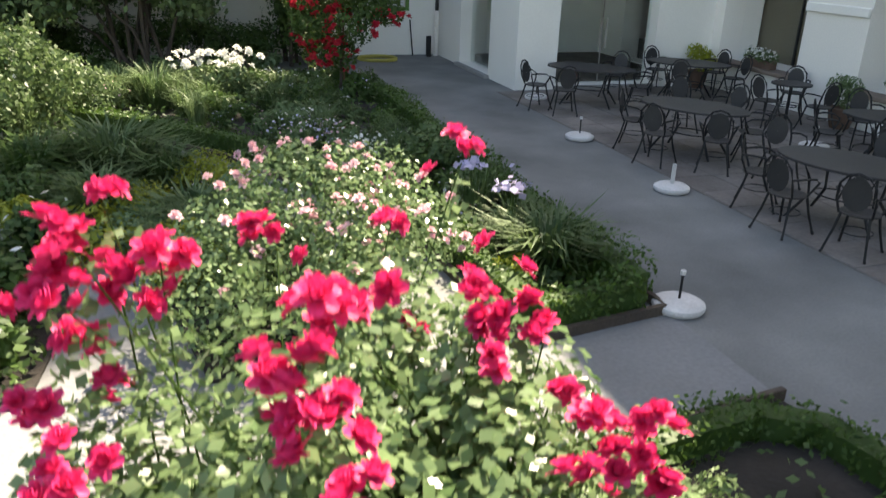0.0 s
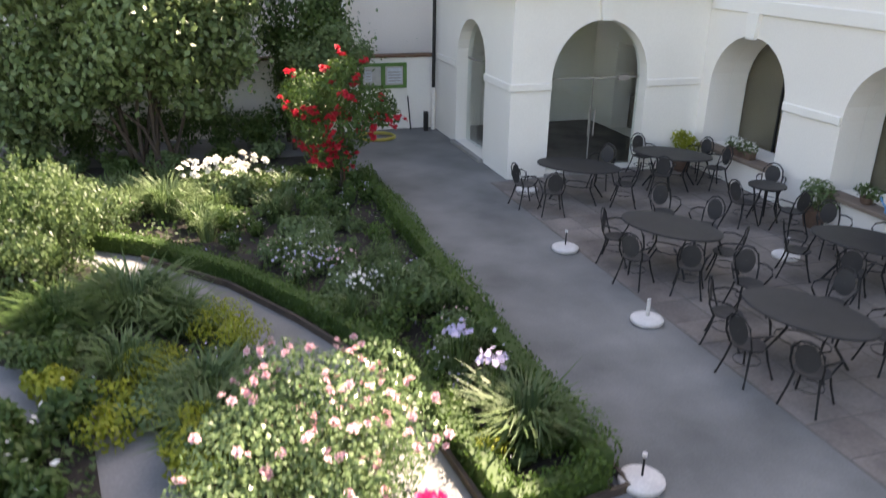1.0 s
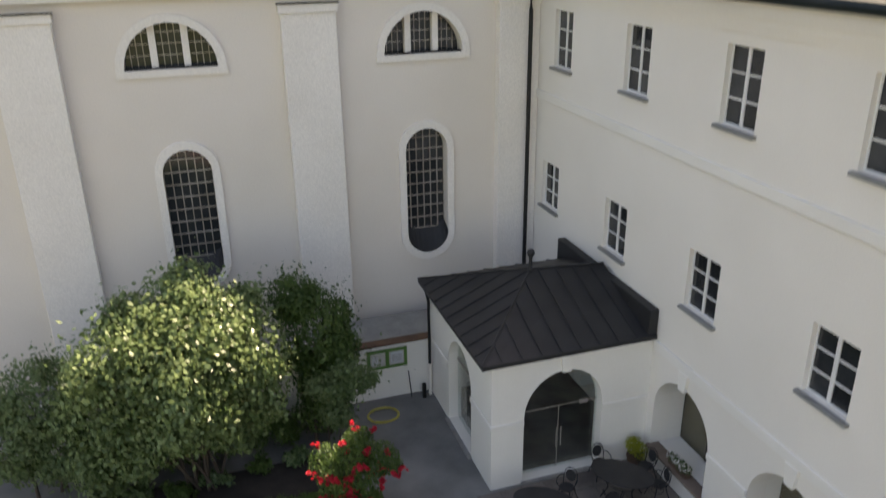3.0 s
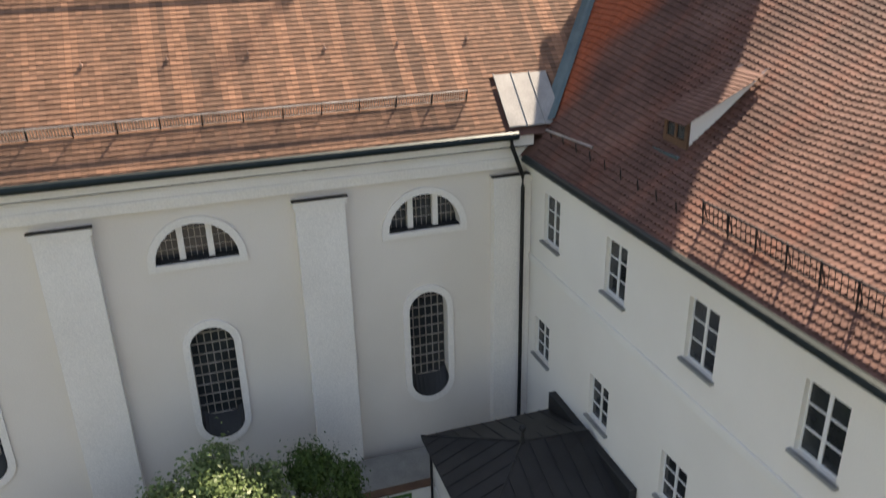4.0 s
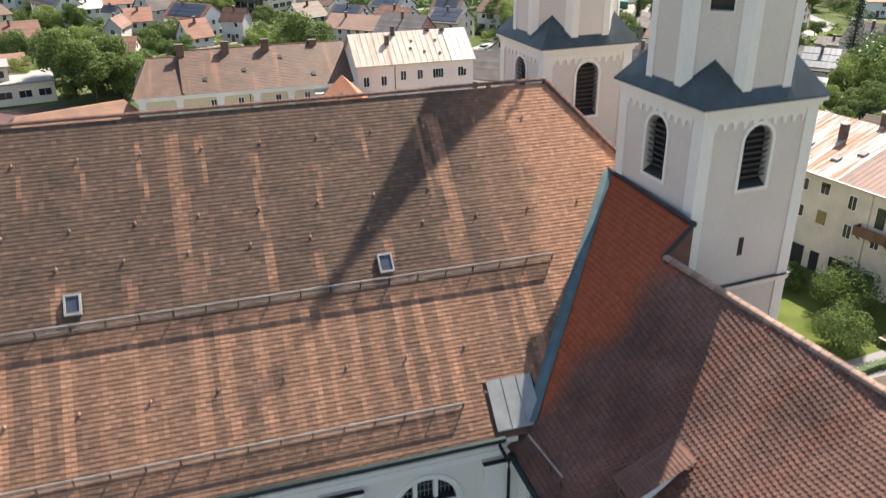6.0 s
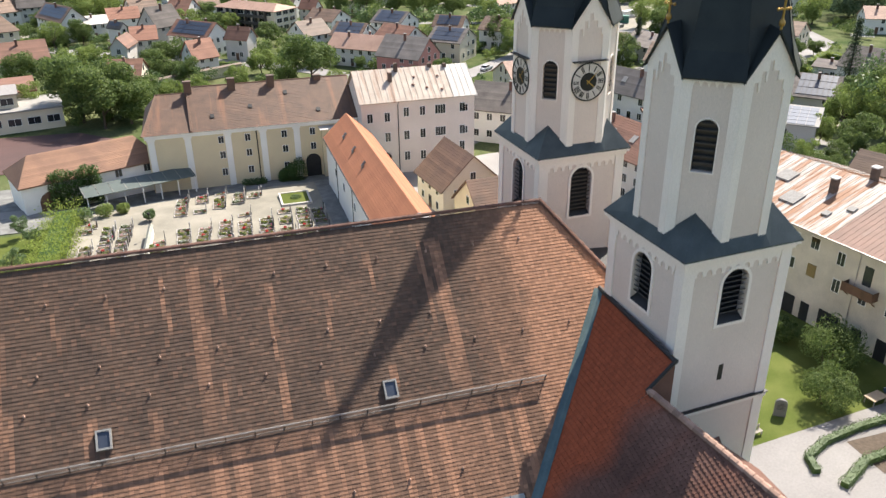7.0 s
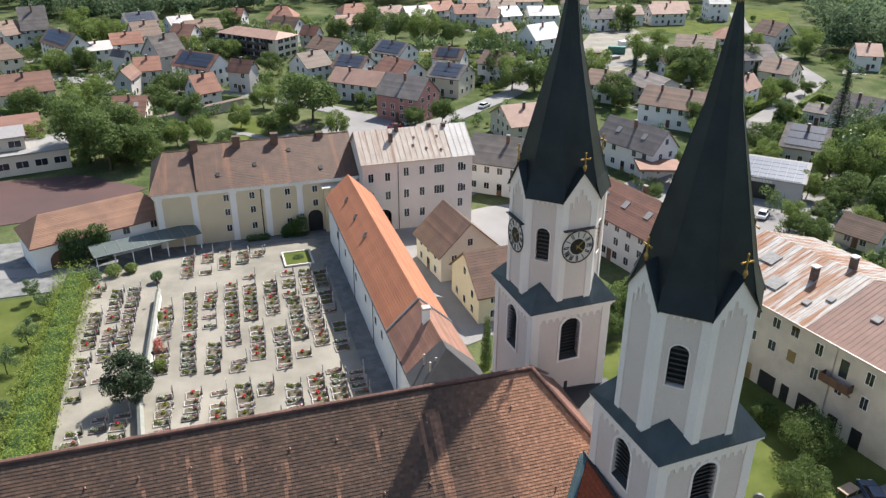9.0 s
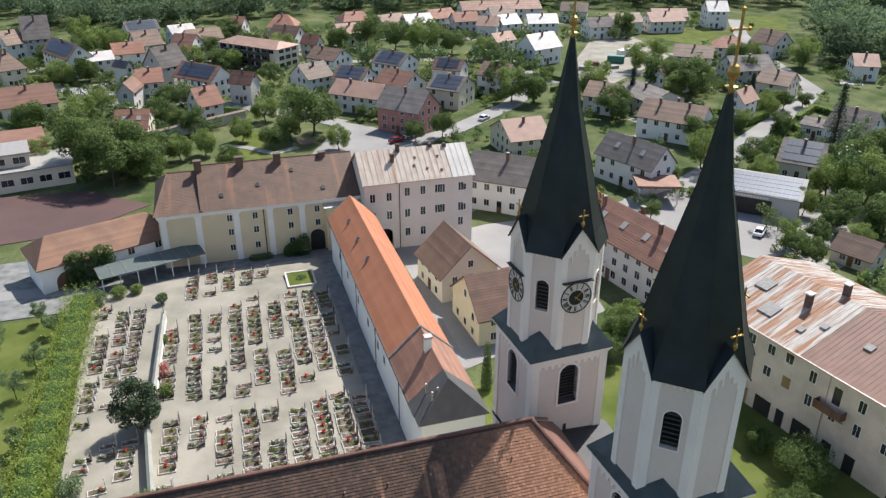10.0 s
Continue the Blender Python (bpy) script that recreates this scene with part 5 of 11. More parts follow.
def house(x, y, turn, L, D, hw, rise, roof, wall, label, floors=2, hip=0.0, chimneys=1, solar=0, name="house", category="house", group="", win=(1.0, 1.25), spacing=2.6, z=0.0, over=0.5, balcony=False, skylights=0):
    """Walls with gables, a roof with courses, windows on all sides, chimneys and what else it has."""
    HOMES.append((x, y, turn, L, D))
    t = thing(name, label, category, group, at=(x, y, z), turn=turn)
    rng = np.random.default_rng(int(abs(x * 31 + y * 17)) + 3)
    bm_ = B()
    if hip:
        box(bm_, -L / 2, -D / 2, -0.15, L / 2, D / 2, hw)
    else:
        pts = [(-D / 2, -0.15), (D / 2, -0.15), (D / 2, hw), (0, hw + rise - 0.02), (-D / 2, hw)]
        loft(bm_, [[(-L / 2, a, b) for a, b in pts], [(L / 2, a, b) for a, b in pts]])
    bmesh.ops.recalc_face_normals(bm_, faces=list(bm_.faces))
    part("wall", bm_, wall, t)
    rf = part("roof", gable_roof(L, D, hw, rise, over, hip), roof, t)
    part("roof_covering", tile_rows(B(), L, D, hw, rise, over, hip), roof, rf, kind="stuff")
    fh = hw / floors
    for side in (0, 1, 2, 3):
        ln = L if side % 2 == 0 else D
        off = D / 2 if side % 2 == 0 else L / 2
        n = max(1, int((ln - 1.2) / spacing))
        for fl in range(floors + (1 if side % 2 and not hip and rise > 2.6 else 0)):
            zz = fl * fh + fh * 0.36
            cnt = n if fl < floors else max(1, n - 2)
            for i in range(cnt):
                if rng.random() < 0.14:
                    continue
                u = (i - (cnt - 1) / 2) * (ln - 1.6) / max(1, n)
                put_window(t, Matrix.Rotation(side * math.pi / 2, 4, "Z") @ shift(u, -off - 0.005, zz), win)
    bm_ = B()
    box(bm_, -0.5, -D / 2 - 0.06, 0, 0.5, -D / 2 - 0.005, 2.1)
    part("door", bm_, M["wood"], t)
    for i in range(chimneys):
        cx = (i + 0.5) / chimneys * L * 0.7 - L * 0.35
        cy = D * 0.12 * (1 if i % 2 else -1)
        bm_ = B()
        z0 = hw + rise * (1 - abs(cy) / (D / 2)) - 0.3
        box(bm_, cx - 0.3, cy - 0.25, z0, cx + 0.3, cy + 0.25, hw + rise + 0.75, bevel=0.02)
        ch = part("chimney", bm_, M["brick_red"], t)
        bm_ = B()
        box(bm_, cx - 0.38, cy - 0.33, hw + rise + 0.75, cx + 0.38, cy + 0.33, hw + rise + 0.85)
        part("chimney_cap", bm_, M["kerb"], ch)
    if solar:
        s = rise / (D / 2)
        nx, ny = max(2, int(L * 0.88 / 1.08)), 3
        for i in range(nx):
            for j in range(ny):
                ca, sa = math.cos(math.atan(s)), math.sin(math.atan(s))
                m = shift((i - (nx - 1) / 2) * 1.08, -D / 2 * 0.5 * 1.0, hw + rise * 0.5 + 0.2) @ Matrix.Rotation(math.atan(s), 4, "X") @ shift(0, (j - 1) * D * 0.175, 0.03)
                bm_ = B()
                box(bm_, -0.5, -D * 0.08, -0.02, 0.5, D * 0.08, 0.02, m)
                part("solar_panel", bm_, M["solar"], rf)
    for i in range(skylights):
        s = rise / (D / 2)
        m = shift((i + 0.5) / skylights * L * 0.9 - L * 0.45, -D * 0.25, hw + rise * 0.5 + 0.15) @ Matrix.Rotation(math.atan(s), 4, "X")
        bm_ = B()
        box(bm_, -0.55, -0.7, -0.02, 0.55, 0.7, 0.1, m)
        fr_ = part("roof_window", bm_, M["kerb"], rf, "grey-framed roof window")
    if balcony:
        bm_ = B()
        box(bm_, L / 2, -D * 0.3, hw * 0.5, L / 2 + 1.1, D * 0.3, hw * 0.5 + 0.12)
        box(bm_, L / 2 + 1.02, -D * 0.3, hw * 0.5 + 0.12, L / 2 + 1.1, D * 0.3, hw * 0.5 + 1.0)
        part("balcony", bm_, M["wood"], t, "dark wooden balcony")
    return t


# ---- roads and green areas ----
def strip(name, pts, w, z, material, label, category):
    """A road of one width along a line of points."""
    bm_ = B()
    rows = []
    pts = [(a[0] + (b[0] - a[0]) * k / 4, a[1] + (b[1] - a[1]) * k / 4) for a, b in zip(pts, pts[1:]) for k in range(4)] + [pts[-1]]
    for i, (x, y) in enumerate(pts):
        a, b = pts[max(0, i - 1)], pts[min(len(pts) - 1, i + 1)]
        d = Vector((b[0] - a[0], b[1] - a[1], 0)).normalized()
        n = Vector((-d.y, d.x, 0)) * w / 2
        p = Vector((x, y, float(ground_z(x, y)) + 0.05))
        rows.append([tuple(p + n + Vector((0, 0, z))), tuple(p - n + Vector((0, 0, z))), tuple(p - n + Vector((0, 0, z - 0.1))), tuple(p + n + Vector((0, 0, z - 0.1)))])
    loft(bm_, rows)
    bmesh.ops.recalc_face_normals(bm_, faces=list(bm_.faces))
    return tagged(part(name, bm_, material), label, category, kind="structure")


ground_poly("cemetery_gravel", [(-25.5, 40), (11.0, 40), (11.9, 105.4), (0.3, 105.1), (-15.8, 103.0), (-26.3, 99.6)], 0.0, M["gravel"], "pale gravel ground of the cemetery", "gravel", 0.15)
# lane strip, darker than the gravel to carry the hall's cast shade
ground_poly("lane_paving", [(8.8, 40), (12.2, 40), (13.4, 119.3), (9.7, 119.3)], 0.006, M["asphalt"], "asphalt lane beside the long hall, shade put into its colour", "lane", 0.05)
ground_poly("forecourt_paving", [(-62.1, 96.2), (-26.4, 96.2), (-26.2, 99.7), (-15.8, 103.1), (0.3, 105.2), (12.9, 105.5), (13.2, 120.0), (-42.3, 120.0), (-63.3, 113.5)], -0.004, M["asphalt"], "grey asphalt forecourt along the yellow building", "paving", 0.1)
ground_poly("sports_court", [(-66.1, 128.8), (-44.6, 129.4), (-32.9, 131.1), (-19.0, 143.2), (-32.1, 155.9), (-66.9, 158.0)], 0.0, M["tarmac"], "dark red tarmac sports court", "court", 0.1)
ground_poly("park_lawn", [(-60, 40), (-26, 40), (-26.8, 95.1), (-62.1, 95.1)], -0.02, M["lawn"], "mown green lawn beside the cemetery hedge", "lawn", 0.08)
ground_poly("tower_lawn", [(20, 8), (64, 18), (61, 30), (55, 62), (20.5, 62)], -0.02, M["lawn"], "green lawn below the towers", "lawn", 0.08)
ground_poly("square_paving", [(15.5, 163), (22.3, 175.6), (29.2, 192), (36.7, 184.2), (43.5, 171.9), (36, 155.7)], 0.0, M["road"], "pale paved village square", "square", 0.1)
ground_poly("small_lawn", [(-5.4, 166), (-2, 180.5), (4.3, 190), (11.6, 189), (12.5, 174), (9, 160), (-4, 160)], -0.01, M["lawn"], "bright green lawn behind the yellow building", "lawn", 0.08)
strip("park_path", [(-2.8, 179.3), (3.1, 175.7), (8.7, 169.5), (15, 172.5)], 2.2, 0.03, M["road"], "pale gravel path across the small lawn", "path")
ground_poly("yard_paving", [(20.4, 64.9), (49.4, 75.7), (51.6, 90.8), (67.1, 104.5), (85.1, 86.0), (107.1, 86.3), (113.6, 97.1), (91.8, 123.2), (64.9, 113.0), (42.9, 111.6), (23.5, 106.2)], -0.03, M["road"], "grey paved yards and street behind the towers", "street", 0.08)
ground_poly("building_site", [(113.6, 226.6), (114, 202.4), (163.2, 240.6), (169.7, 279.5), (153.6, 284.1)], -0.03, M["gravel"], "bare pale gravel of a building site", "gravel", 0.08)
ground_poly("field", [(50.6, 265.5), (51.6, 289.6), (67.4, 281.6), (94.8, 260.6), (88.5, 243)], -0.04, M["lawn"], "bright mown meadow between houses", "meadow", 0.06)
ground_poly("field", [(170.6, 285.8), (200.6, 294), (213.4, 270.7), (191, 243.2)], -0.045, M["lawn"], "bright mown meadow at the edge of the town", "meadow", 0.06)
ground_poly("field", [(224.6, 281.3), (242.3, 273.3), (264.3, 300.6), (249.9, 311.5)], -0.045, M["lawn"], "bright mown meadow before the woods", "meadow", 0.06)
strip("street", [(37, 165.6), (54.1, 173.2), (69.8, 185.7), (81, 194.8), (98, 216), (106, 262), (112, 330)], 6, -0.02, M["road"], "pale asphalt street between the houses", "street")
strip("street", [(92, 121), (110, 132), (128.9, 146.3), (148.1, 159.4), (166.8, 172.7), (179.7, 183), (197, 230.7), (217.4, 272.2), (237, 303.6)], 6.0, -0.02, M["road"], "pale asphalt street climbing to the meadows", "street")
strip("street", [(29.2, 190), (20.7, 200.3), (10.6, 209.3), (0, 217.5), (-6, 224), (-30, 238), (-62, 262)], 6.0, -0.03, M["road"], "pale asphalt street among gardens", "street")
strip("street", [(98, 216), (130, 222), (160, 212), (190, 212)], 5.0, -0.035, M["road"], "pale side street between the eastern houses", "street")
strip("street", [(104, 250), (70, 262), (30, 268), (-20, 270)], 4.5, -0.035, M["road"], "pale side street between the northern houses", "street")
ground_poly("garden_drive", [(26, 25.6), (36.2, 27.1), (43.7, 28.0), (51, 28.9), (64, 30.4), (64, 14), (26, 14)], -0.008, M["road"], "pale drive below the towers", "drive", 0.05)
strip("street", [(-63.0, 107.5), (-31.2, 103.5), (-25.0, 106.1)], 5, 0.002, M["road"], "pale street beside the cemetery", "street")


# ---- monastery buildings round the cemetery ----
def win_row(parent, x0, x1, y, z, n, kind, turn=0.0):
    for i in range(n):
        put_window(parent, Matrix.Rotation(turn, 4, "Z") @ shift(x0 + (x1 - x0) * i / max(1, n - 1), y, z), kind)


yb = thing("yellow_building", "long yellow plaster school building with white pilasters and brown roof", "building", at=(1.0, 117.6, 0))
YF, YH = -8.4, 10.0  # front and wall height
bm = B()
box(bm, -16.6, YF, -1.6, 17, 8.4, YH)
part("wall", bm, M["yellow_wall"], yb)


def slope_rows(eave, ridge, n, lift=0.03):
    """Overlapping courses between an eave line and a ridge line, each a little proud of the one above."""
    bm_ = B()
    (a0, a1), (b0, b1) = [(Vector(p), Vector(q)) for p, q in (eave, ridge)]
    nrm = (a1 - a0).cross(b0 - a0).normalized()
    nrm = nrm if nrm.z > 0 else -nrm
    for k in range(n):
        f0, f1 = k / n, (k + 1.15) / n
        p = [a0.lerp(b0, f0) + nrm * lift, a1.lerp(b1, f0) + nrm * lift, a1.lerp(b1, min(1, f1)), a0.lerp(b0, min(1, f1))]
        v = [bm_.verts.new(q) for q in p] + [bm_.verts.new(p[0] - nrm * lift), bm_.verts.new(p[1] - nrm * lift)]
        bm_.faces.new((v[0], v[1], v[2], v[3]))
        bm_.faces.new((v[4], v[5], v[1], v[0]))
    return bm_


# main roof with a hip at its west end, a lower piece beyond the fire wall
yroof = None
for x0, x1, xr0, xr1, rz in ((-9.6, 17.3, -9.6, 17.3, YH + 5.1), (-17.2, -9.62, -14.6, -9.62, YH + 4.2)):
    ez = YH - 0.05
    bm = B()
    up = [bm.verts.new(p) for p in ((x0, YF - 0.6, ez), (x1, YF - 0.6, ez), (xr1, 0, rz), (xr0, 0, rz), (x1, 9.0, ez), (x0, 9.0, ez))]
    bm.faces.new((up[0], up[1], up[2], up[3]))
    bm.faces.new((up[4], up[5], up[3], up[2]))
    bm.faces.new((up[5], up[0], up[3]))
    bm.faces.new((up[1], up[4], up[2]))
    bm.faces.new((up[0], up[5], up[4], up[1]))
    bmesh.ops.recalc_face_normals(bm, faces=list(bm.faces))
    yroof = part("roof", bm, M["streaked_tile"], yb)
    part("roof_covering", slope_rows(((x0, YF - 0.62, ez + 0.02), (x1, YF - 0.62, ez + 0.02)), ((xr0, 0, rz + 0.02), (xr1, 0, rz + 0.02)), 30), M["streaked_tile"], yroof, kind="stuff")
    bm = B()
    tube(bm, [(xr0, 0, rz + 0.02), (xr1, 0, rz + 0.02)], 0.13, 6)
    tube(bm, [(x0, YF - 0.6, ez), (xr0, 0, rz)], 0.11, 6)
    part("ridge_caps", bm, M["old_brown_tile"], yroof, kind="stuff")
bm = B()
loft(bm, [[(-9.75, YF - 0.5, YH - 0.1), (-9.45, YF - 0.5, YH - 0.1), (-9.45, 0.4, YH + 5.2), (-9.75, 0.4, YH + 5.2)], [(-9.75, YF - 0.5, YH + 0.25), (-9.45, YF - 0.5, YH + 0.25), (-9.45, 0.4, YH + 5.55), (-9.75, 0.4, YH + 5.55)]])
part("fire_wall", bm, M["old_brown_tile"], yb, "low fire wall across the roof")
for x in (-15.9, -10.35, -4.15, 1.45, 6.9):
    bm = B()
    box(bm, x - 0.5, YF - 0.14, -1.0, x + 0.5, YF - 0.002, YH - 0.75)
    pil = part("pilaster", bm, M["plaster_white"], yb)
    bm = B()
    box(bm, x - 0.65, YF - 0.2, YH - 1.1, x + 0.65, YF - 0.003, YH - 0.75)
    part("capital", bm, M["plaster_white"], pil)
bm = B()
box(bm, -16.8, YF - 0.3, YH - 0.75, 17.1, YF - 0.004, YH - 0.35)
box(bm, -16.9, YF - 0.45, YH - 0.35, 17.2, YF - 0.005, YH - 0.08)
part("cornice", bm, M["plaster_white"], yb)
for x in (-5.25, -1.05, 4.85, 9.5):
    for z in (2.2, 5.1, 7.65):
        if x > 9 and z < 3:
            continue
        put_window(yb, shift(x, YF - 0.01, z), (0.8, 1.1))
bm = B()
tube(bm, [(0.4, YF - 0.12, YH - 0.4), (0.4, YF - 0.12, -0.2)], 0.07, 6)
part("downpipe", bm, M["iron"], yb)
for x, y in ((-9.4, -0.9), (-2.4, -0.9), (4.05, -0.9), (12.0, -0.2)):
    bm = B()
    box(bm, x - 0.6, y - 0.5, YH + 3.5, x + 0.6, y + 0.5, YH + (6.3 if x < 10 else 5.6), bevel=0.03)
    ch = part("chimney", bm, M["old_brown_tile"], yb, "tall dark chimney stack")
    bm = B()
    top = YH + (6.3 if x < 10 else 5.6)
    box(bm, x - 0.66, y - 0.56, top - 0.15, x + 0.66, y + 0.56, top + 0.04)
    part("chimney_cap", bm, M["brick_dark"], ch)
# flat panel on the wall: the arch's inner shade is its dark colour
bm = plate(B(), arch(9.3, 2.5, 0.0, 3.1, rise=1.2), [], 0.06, shift(0, YF - 0.07, 0))
part("archway", bm, M["sheet_dark"], yb, "archway drawn as a dark panel for its inner shade")
for x, f in ((0.1, 0.45), (6.2, 0.7), (-6.1, 0.3), (11.0, 0.25)):
    bm = B()
    box(bm, -0.3, -0.4, 0, 0.3, 0.4, 0.12, shift(x, (YF - 0.6) * (1 - f), YH + 5.1 * f + 0.06) @ Matrix.Rotation(math.atan(5.1 / 9.0), 4, "X"))
    part("roof_hatch", bm, M["sheet_dark"], yroof)

pk = thing("pink_building", "four-storey pale pink plaster building with rusty sheet roof", "building", at=(27.9, 105.3, -0.05))
PH = 12.75
bm = plate(B(), rect(-9.7, -0.6, 9.75, PH), [arch(-6.3, 2.9, 0.0, 2.9, rise=1.2)], 0.7, shift(0, 0, 0))
box(bm, -9.7, 0.7, -0.6, -9.2, 11.0, PH)
box(bm, 9.25, 0.7, -0.6, 9.75, 11.0, PH)
box(bm, -9.7, 10.6, -0.6, 9.75, 11.2, PH)
loft(bm, [[(x, 0.0, PH), (x, 5.5, PH + 3.75), (x, 11.0, PH)] for x in (-9.7, -9.3)])
loft(bm, [[(x, 0.0, PH), (x, 5.5, PH + 3.75), (x, 11.0, PH)] for x in (9.35, 9.75)])
part("wall", bm, M["pink_wall"], pk)
# dark panel across the passage, drawn for the shade within
bm = plate(B(), arch(-6.3, 2.9, 0.0, 2.9, rise=1.2), [], 0.04, shift(0, 2.6, 0))
part("archway", bm, M["sheet_dark"], pk, "arched gateway closed by a dark panel for its inner shade")
pkr = None
for x0, x1, mt, lb_ in ((-10.1, 5.9, M["rust_roof3"], "faded sheet-metal roof with rust streaks"), (5.92, 10.1, M["pale_roof"], "newer pale sheet-metal roof")):
    bm = B()
    loft(bm, [[(x, -0.55, PH - 0.12), (x, 5.5, PH + 4.0), (x, 11.6, PH - 0.12), (x, 11.6, PH - 0.26), (x, 5.5, PH + 3.85), (x, -0.55, PH - 0.26)] for x in (x0, x1)])
    bmesh.ops.recalc_face_normals(bm, faces=list(bm.faces))
    pkr = part("roof", bm, mt, pk, lb_)
    n = int((x1 - x0) / 0.95)
    bm = B()
    for k in range(n + 1):
        x = x0 + 0.05 + (x1 - x0 - 0.1) * k / n
        tube(bm, [(x, -0.55, PH - 0.08), (x, 5.5, PH + 4.04)], 0.035, 4)
    part("standing_seam", bm, mt, pkr, kind="stuff")
for x, zs in ((-8.35, (9.3, 5.9)), (-5.45, (9.3, 5.9)), (-2.2, (9.9, 5.95, 2.35)), (0.6, (9.9, 6.05, 2.25)), (7.55, (9.9, 6.05, 3.2))):
    for z in zs:
        put_window(pk, shift(x, -0.01, z), (0.85, 1.45))
for z in (9.9, 6.1):
    for x in (3.25, 4.15):
        put_window(pk, shift(x, -0.01, z), (0.85, 1.45))
    put_window(pk, shift(8.1, -0.01, z), (0.8, 1.1))
bm = B()
tube(bm, [(-3.6, -0.5, PH - 0.3), (-3.6, -0.1, PH - 0.8), (-3.6, -0.1, 0)], 0.06, 6)
part("downpipe", bm, M["iron"], pk)
for x, y in ((-4.0, 3.3), (-2.6, 5.0), (3.4, 5.4), (6.0, 5.2)):
    z0 = PH + 0.65 * min(y, 11 - y)
    bm = B()
    box(bm, x - 0.32, y - 0.3, z0 - 0.3, x + 0.32, y + 0.3, z0 + (1.7 if x < 0 else 0.9), bevel=0.02)
    part("chimney", bm, M["brick_dark"], pk)
for x, y in ((0.2, 3.6), (-0.3, 2.2), (1.9, 1.5), (4.3, 3.5), (4.4, 1.0)):
    bm = B()
    loft(bm, [ring(x, y, PH + 0.66 * y + z, r, 10) for z, r in ((-0.1, 0.2), (0.35, 0.2), (0.36, 0.3), (0.5, 0.12))])
    part("roof_vent", bm, M["rust_roof2"], pkr)
bm = B()
box(bm, -16.0, 2.5, -0.6, -9.72, 9, 8.2)
link = part("link_block", bm, M["yellow_wall"], pk)
bm = B()
loft(bm, [[(-16.4, 2.1, 8.3), (-9.73, 2.1, 8.3), (-9.73, 2.1, 8.2), (-16.4, 2.1, 8.2)], [(-16.4, 9.3, 9.2), (-9.73, 9.3, 9.2), (-9.73, 9.3, 9.1), (-16.4, 9.3, 9.1)]])
part("link_roof", bm, M["pale_roof"], link, "pale sheet-metal roof")

hall = thing("long_hall", "long low hall with white walls and a new orange tile roof", "building", at=(15.3, 81.2, 2.2))
bm = B()
pts = [(-3.6, -4.5), (3.6, -4.5), (3.6, 5.2), (0, 8.6), (-3.6, 5.2)]
loft(bm, [[(a, -21.5, b) for a, b in pts], [(a, 21.5, b) for a, b in pts]])
loft(bm, [[(a, -30.6, b) for a, b in pts], [(a, -21.55, b) for a, b in pts]])
box(bm, -3.6, -34.4, -4.5, 3.6, -30.62, 5.0)
bmesh.ops.recalc_face_normals(bm, faces=list(bm.faces))
part("wall", bm, M["plaster_white"], hall)
for y0, y1, mt, nm in ((-21.3, 21.9, M["orange_tile"], "bright orange tile roof"), (-30.5, -21.7, M["red_tile"], "older red tile roof")):
    bm = gable_roof(y1 - y0, 7.2, 5.2, 3.4, 0.35)
    m = shift(0, (y0 + y1) / 2, 0) @ Matrix.Rotation(math.pi / 2, 4, "Z")
    bmesh.ops.transform(bm, matrix=m, verts=list(bm.verts))
    rf = part("roof", bm, mt, hall, nm)
    bm = tile_rows(B(), y1 - y0, 7.2, 5.2, 3.4, 0.35, step=0.36)
    bmesh.ops.transform(bm, matrix=m, verts=list(bm.verts))
    part("roof_covering", bm, mt, rf, kind="stuff")
bm = B()
va = [bm.verts.new(p) for p in ((-4.0, -30.52, 5.02), (4.0, -30.52, 5.02), (0, -30.52, 8.72), (-4.0, -34.9, 5.02), (4.0, -34.9, 5.02), (0, -32.4, 8.72))]
for f_ in ((0, 3, 5, 2), (1, 2, 5, 4), (3, 4, 5), (0, 1, 4, 3)):
    bm.faces.new([va[k] for k in f_])
bmesh.ops.recalc_face_normals(bm, faces=list(bm.faces))
hip_end = part("roof", bm, M["slate"], hall, "dark grey slate hip roof")
for x, y in ((-2.2, -31.6), (-2.0, -33.2), (-1.2, -32.6)):
    bm = B()
    tube(bm, [(x, y, 6.2), (x, y, 7.9)], 0.12, 8)
    part("vent_pipe", bm, M["zinc"], hip_end)
bm = B()
for s in (-1, 1):
    tube(bm, [(0, -21.5, 8.82), (s * 4.0, -21.5, 5.0)], 0.16, 6)
part("verge_sheet", bm, M["lead"], hall)
bm = B()
tube(bm, [(-3.98, -33, 4.98), (-3.98, 21.8, 4.98)], 0.09, 6)
part("gutter", bm, M["iron"], hall)
for y in (-12.5, -25, 0, 12):
    bm = B()
    tube(bm, [(-3.85, y, 4.9), (-3.68, y, 4.6), (-3.68, y, -2.4)], 0.05, 6)
    part("downpipe", bm, M["iron"], hall)
for y in (-17.5, -14.0, -8.0, -1.5, 6.5, 13.0):
    put_window(hall, Matrix.Rotation(-math.pi / 2, 4, "Z") @ shift(-y, -3.605, 1.6), (0.8, 1.1))
for y in (0.6, 7.4, 14.4):
    bm = B()
    tube(bm, [(-1.9, y, 6.6), (-1.9, y, 7.3), (-1.45, y + 0.1, 7.75)], 0.2, 8)
    part("roof_vent", bm, M["lead"], hall)
bm = B()
box(bm, -0.75, -26.2, 6.6, 0.05, -25.5, 9.9, bevel=0.03)
ch = part("chimney", bm, M["white_paint"], hall)
bm = B()
box(bm, -0.85, -26.3, 9.9, 0.15, -25.4, 10.15, bevel=0.03)
part("chimney_cap", bm, M["zinc"], ch)

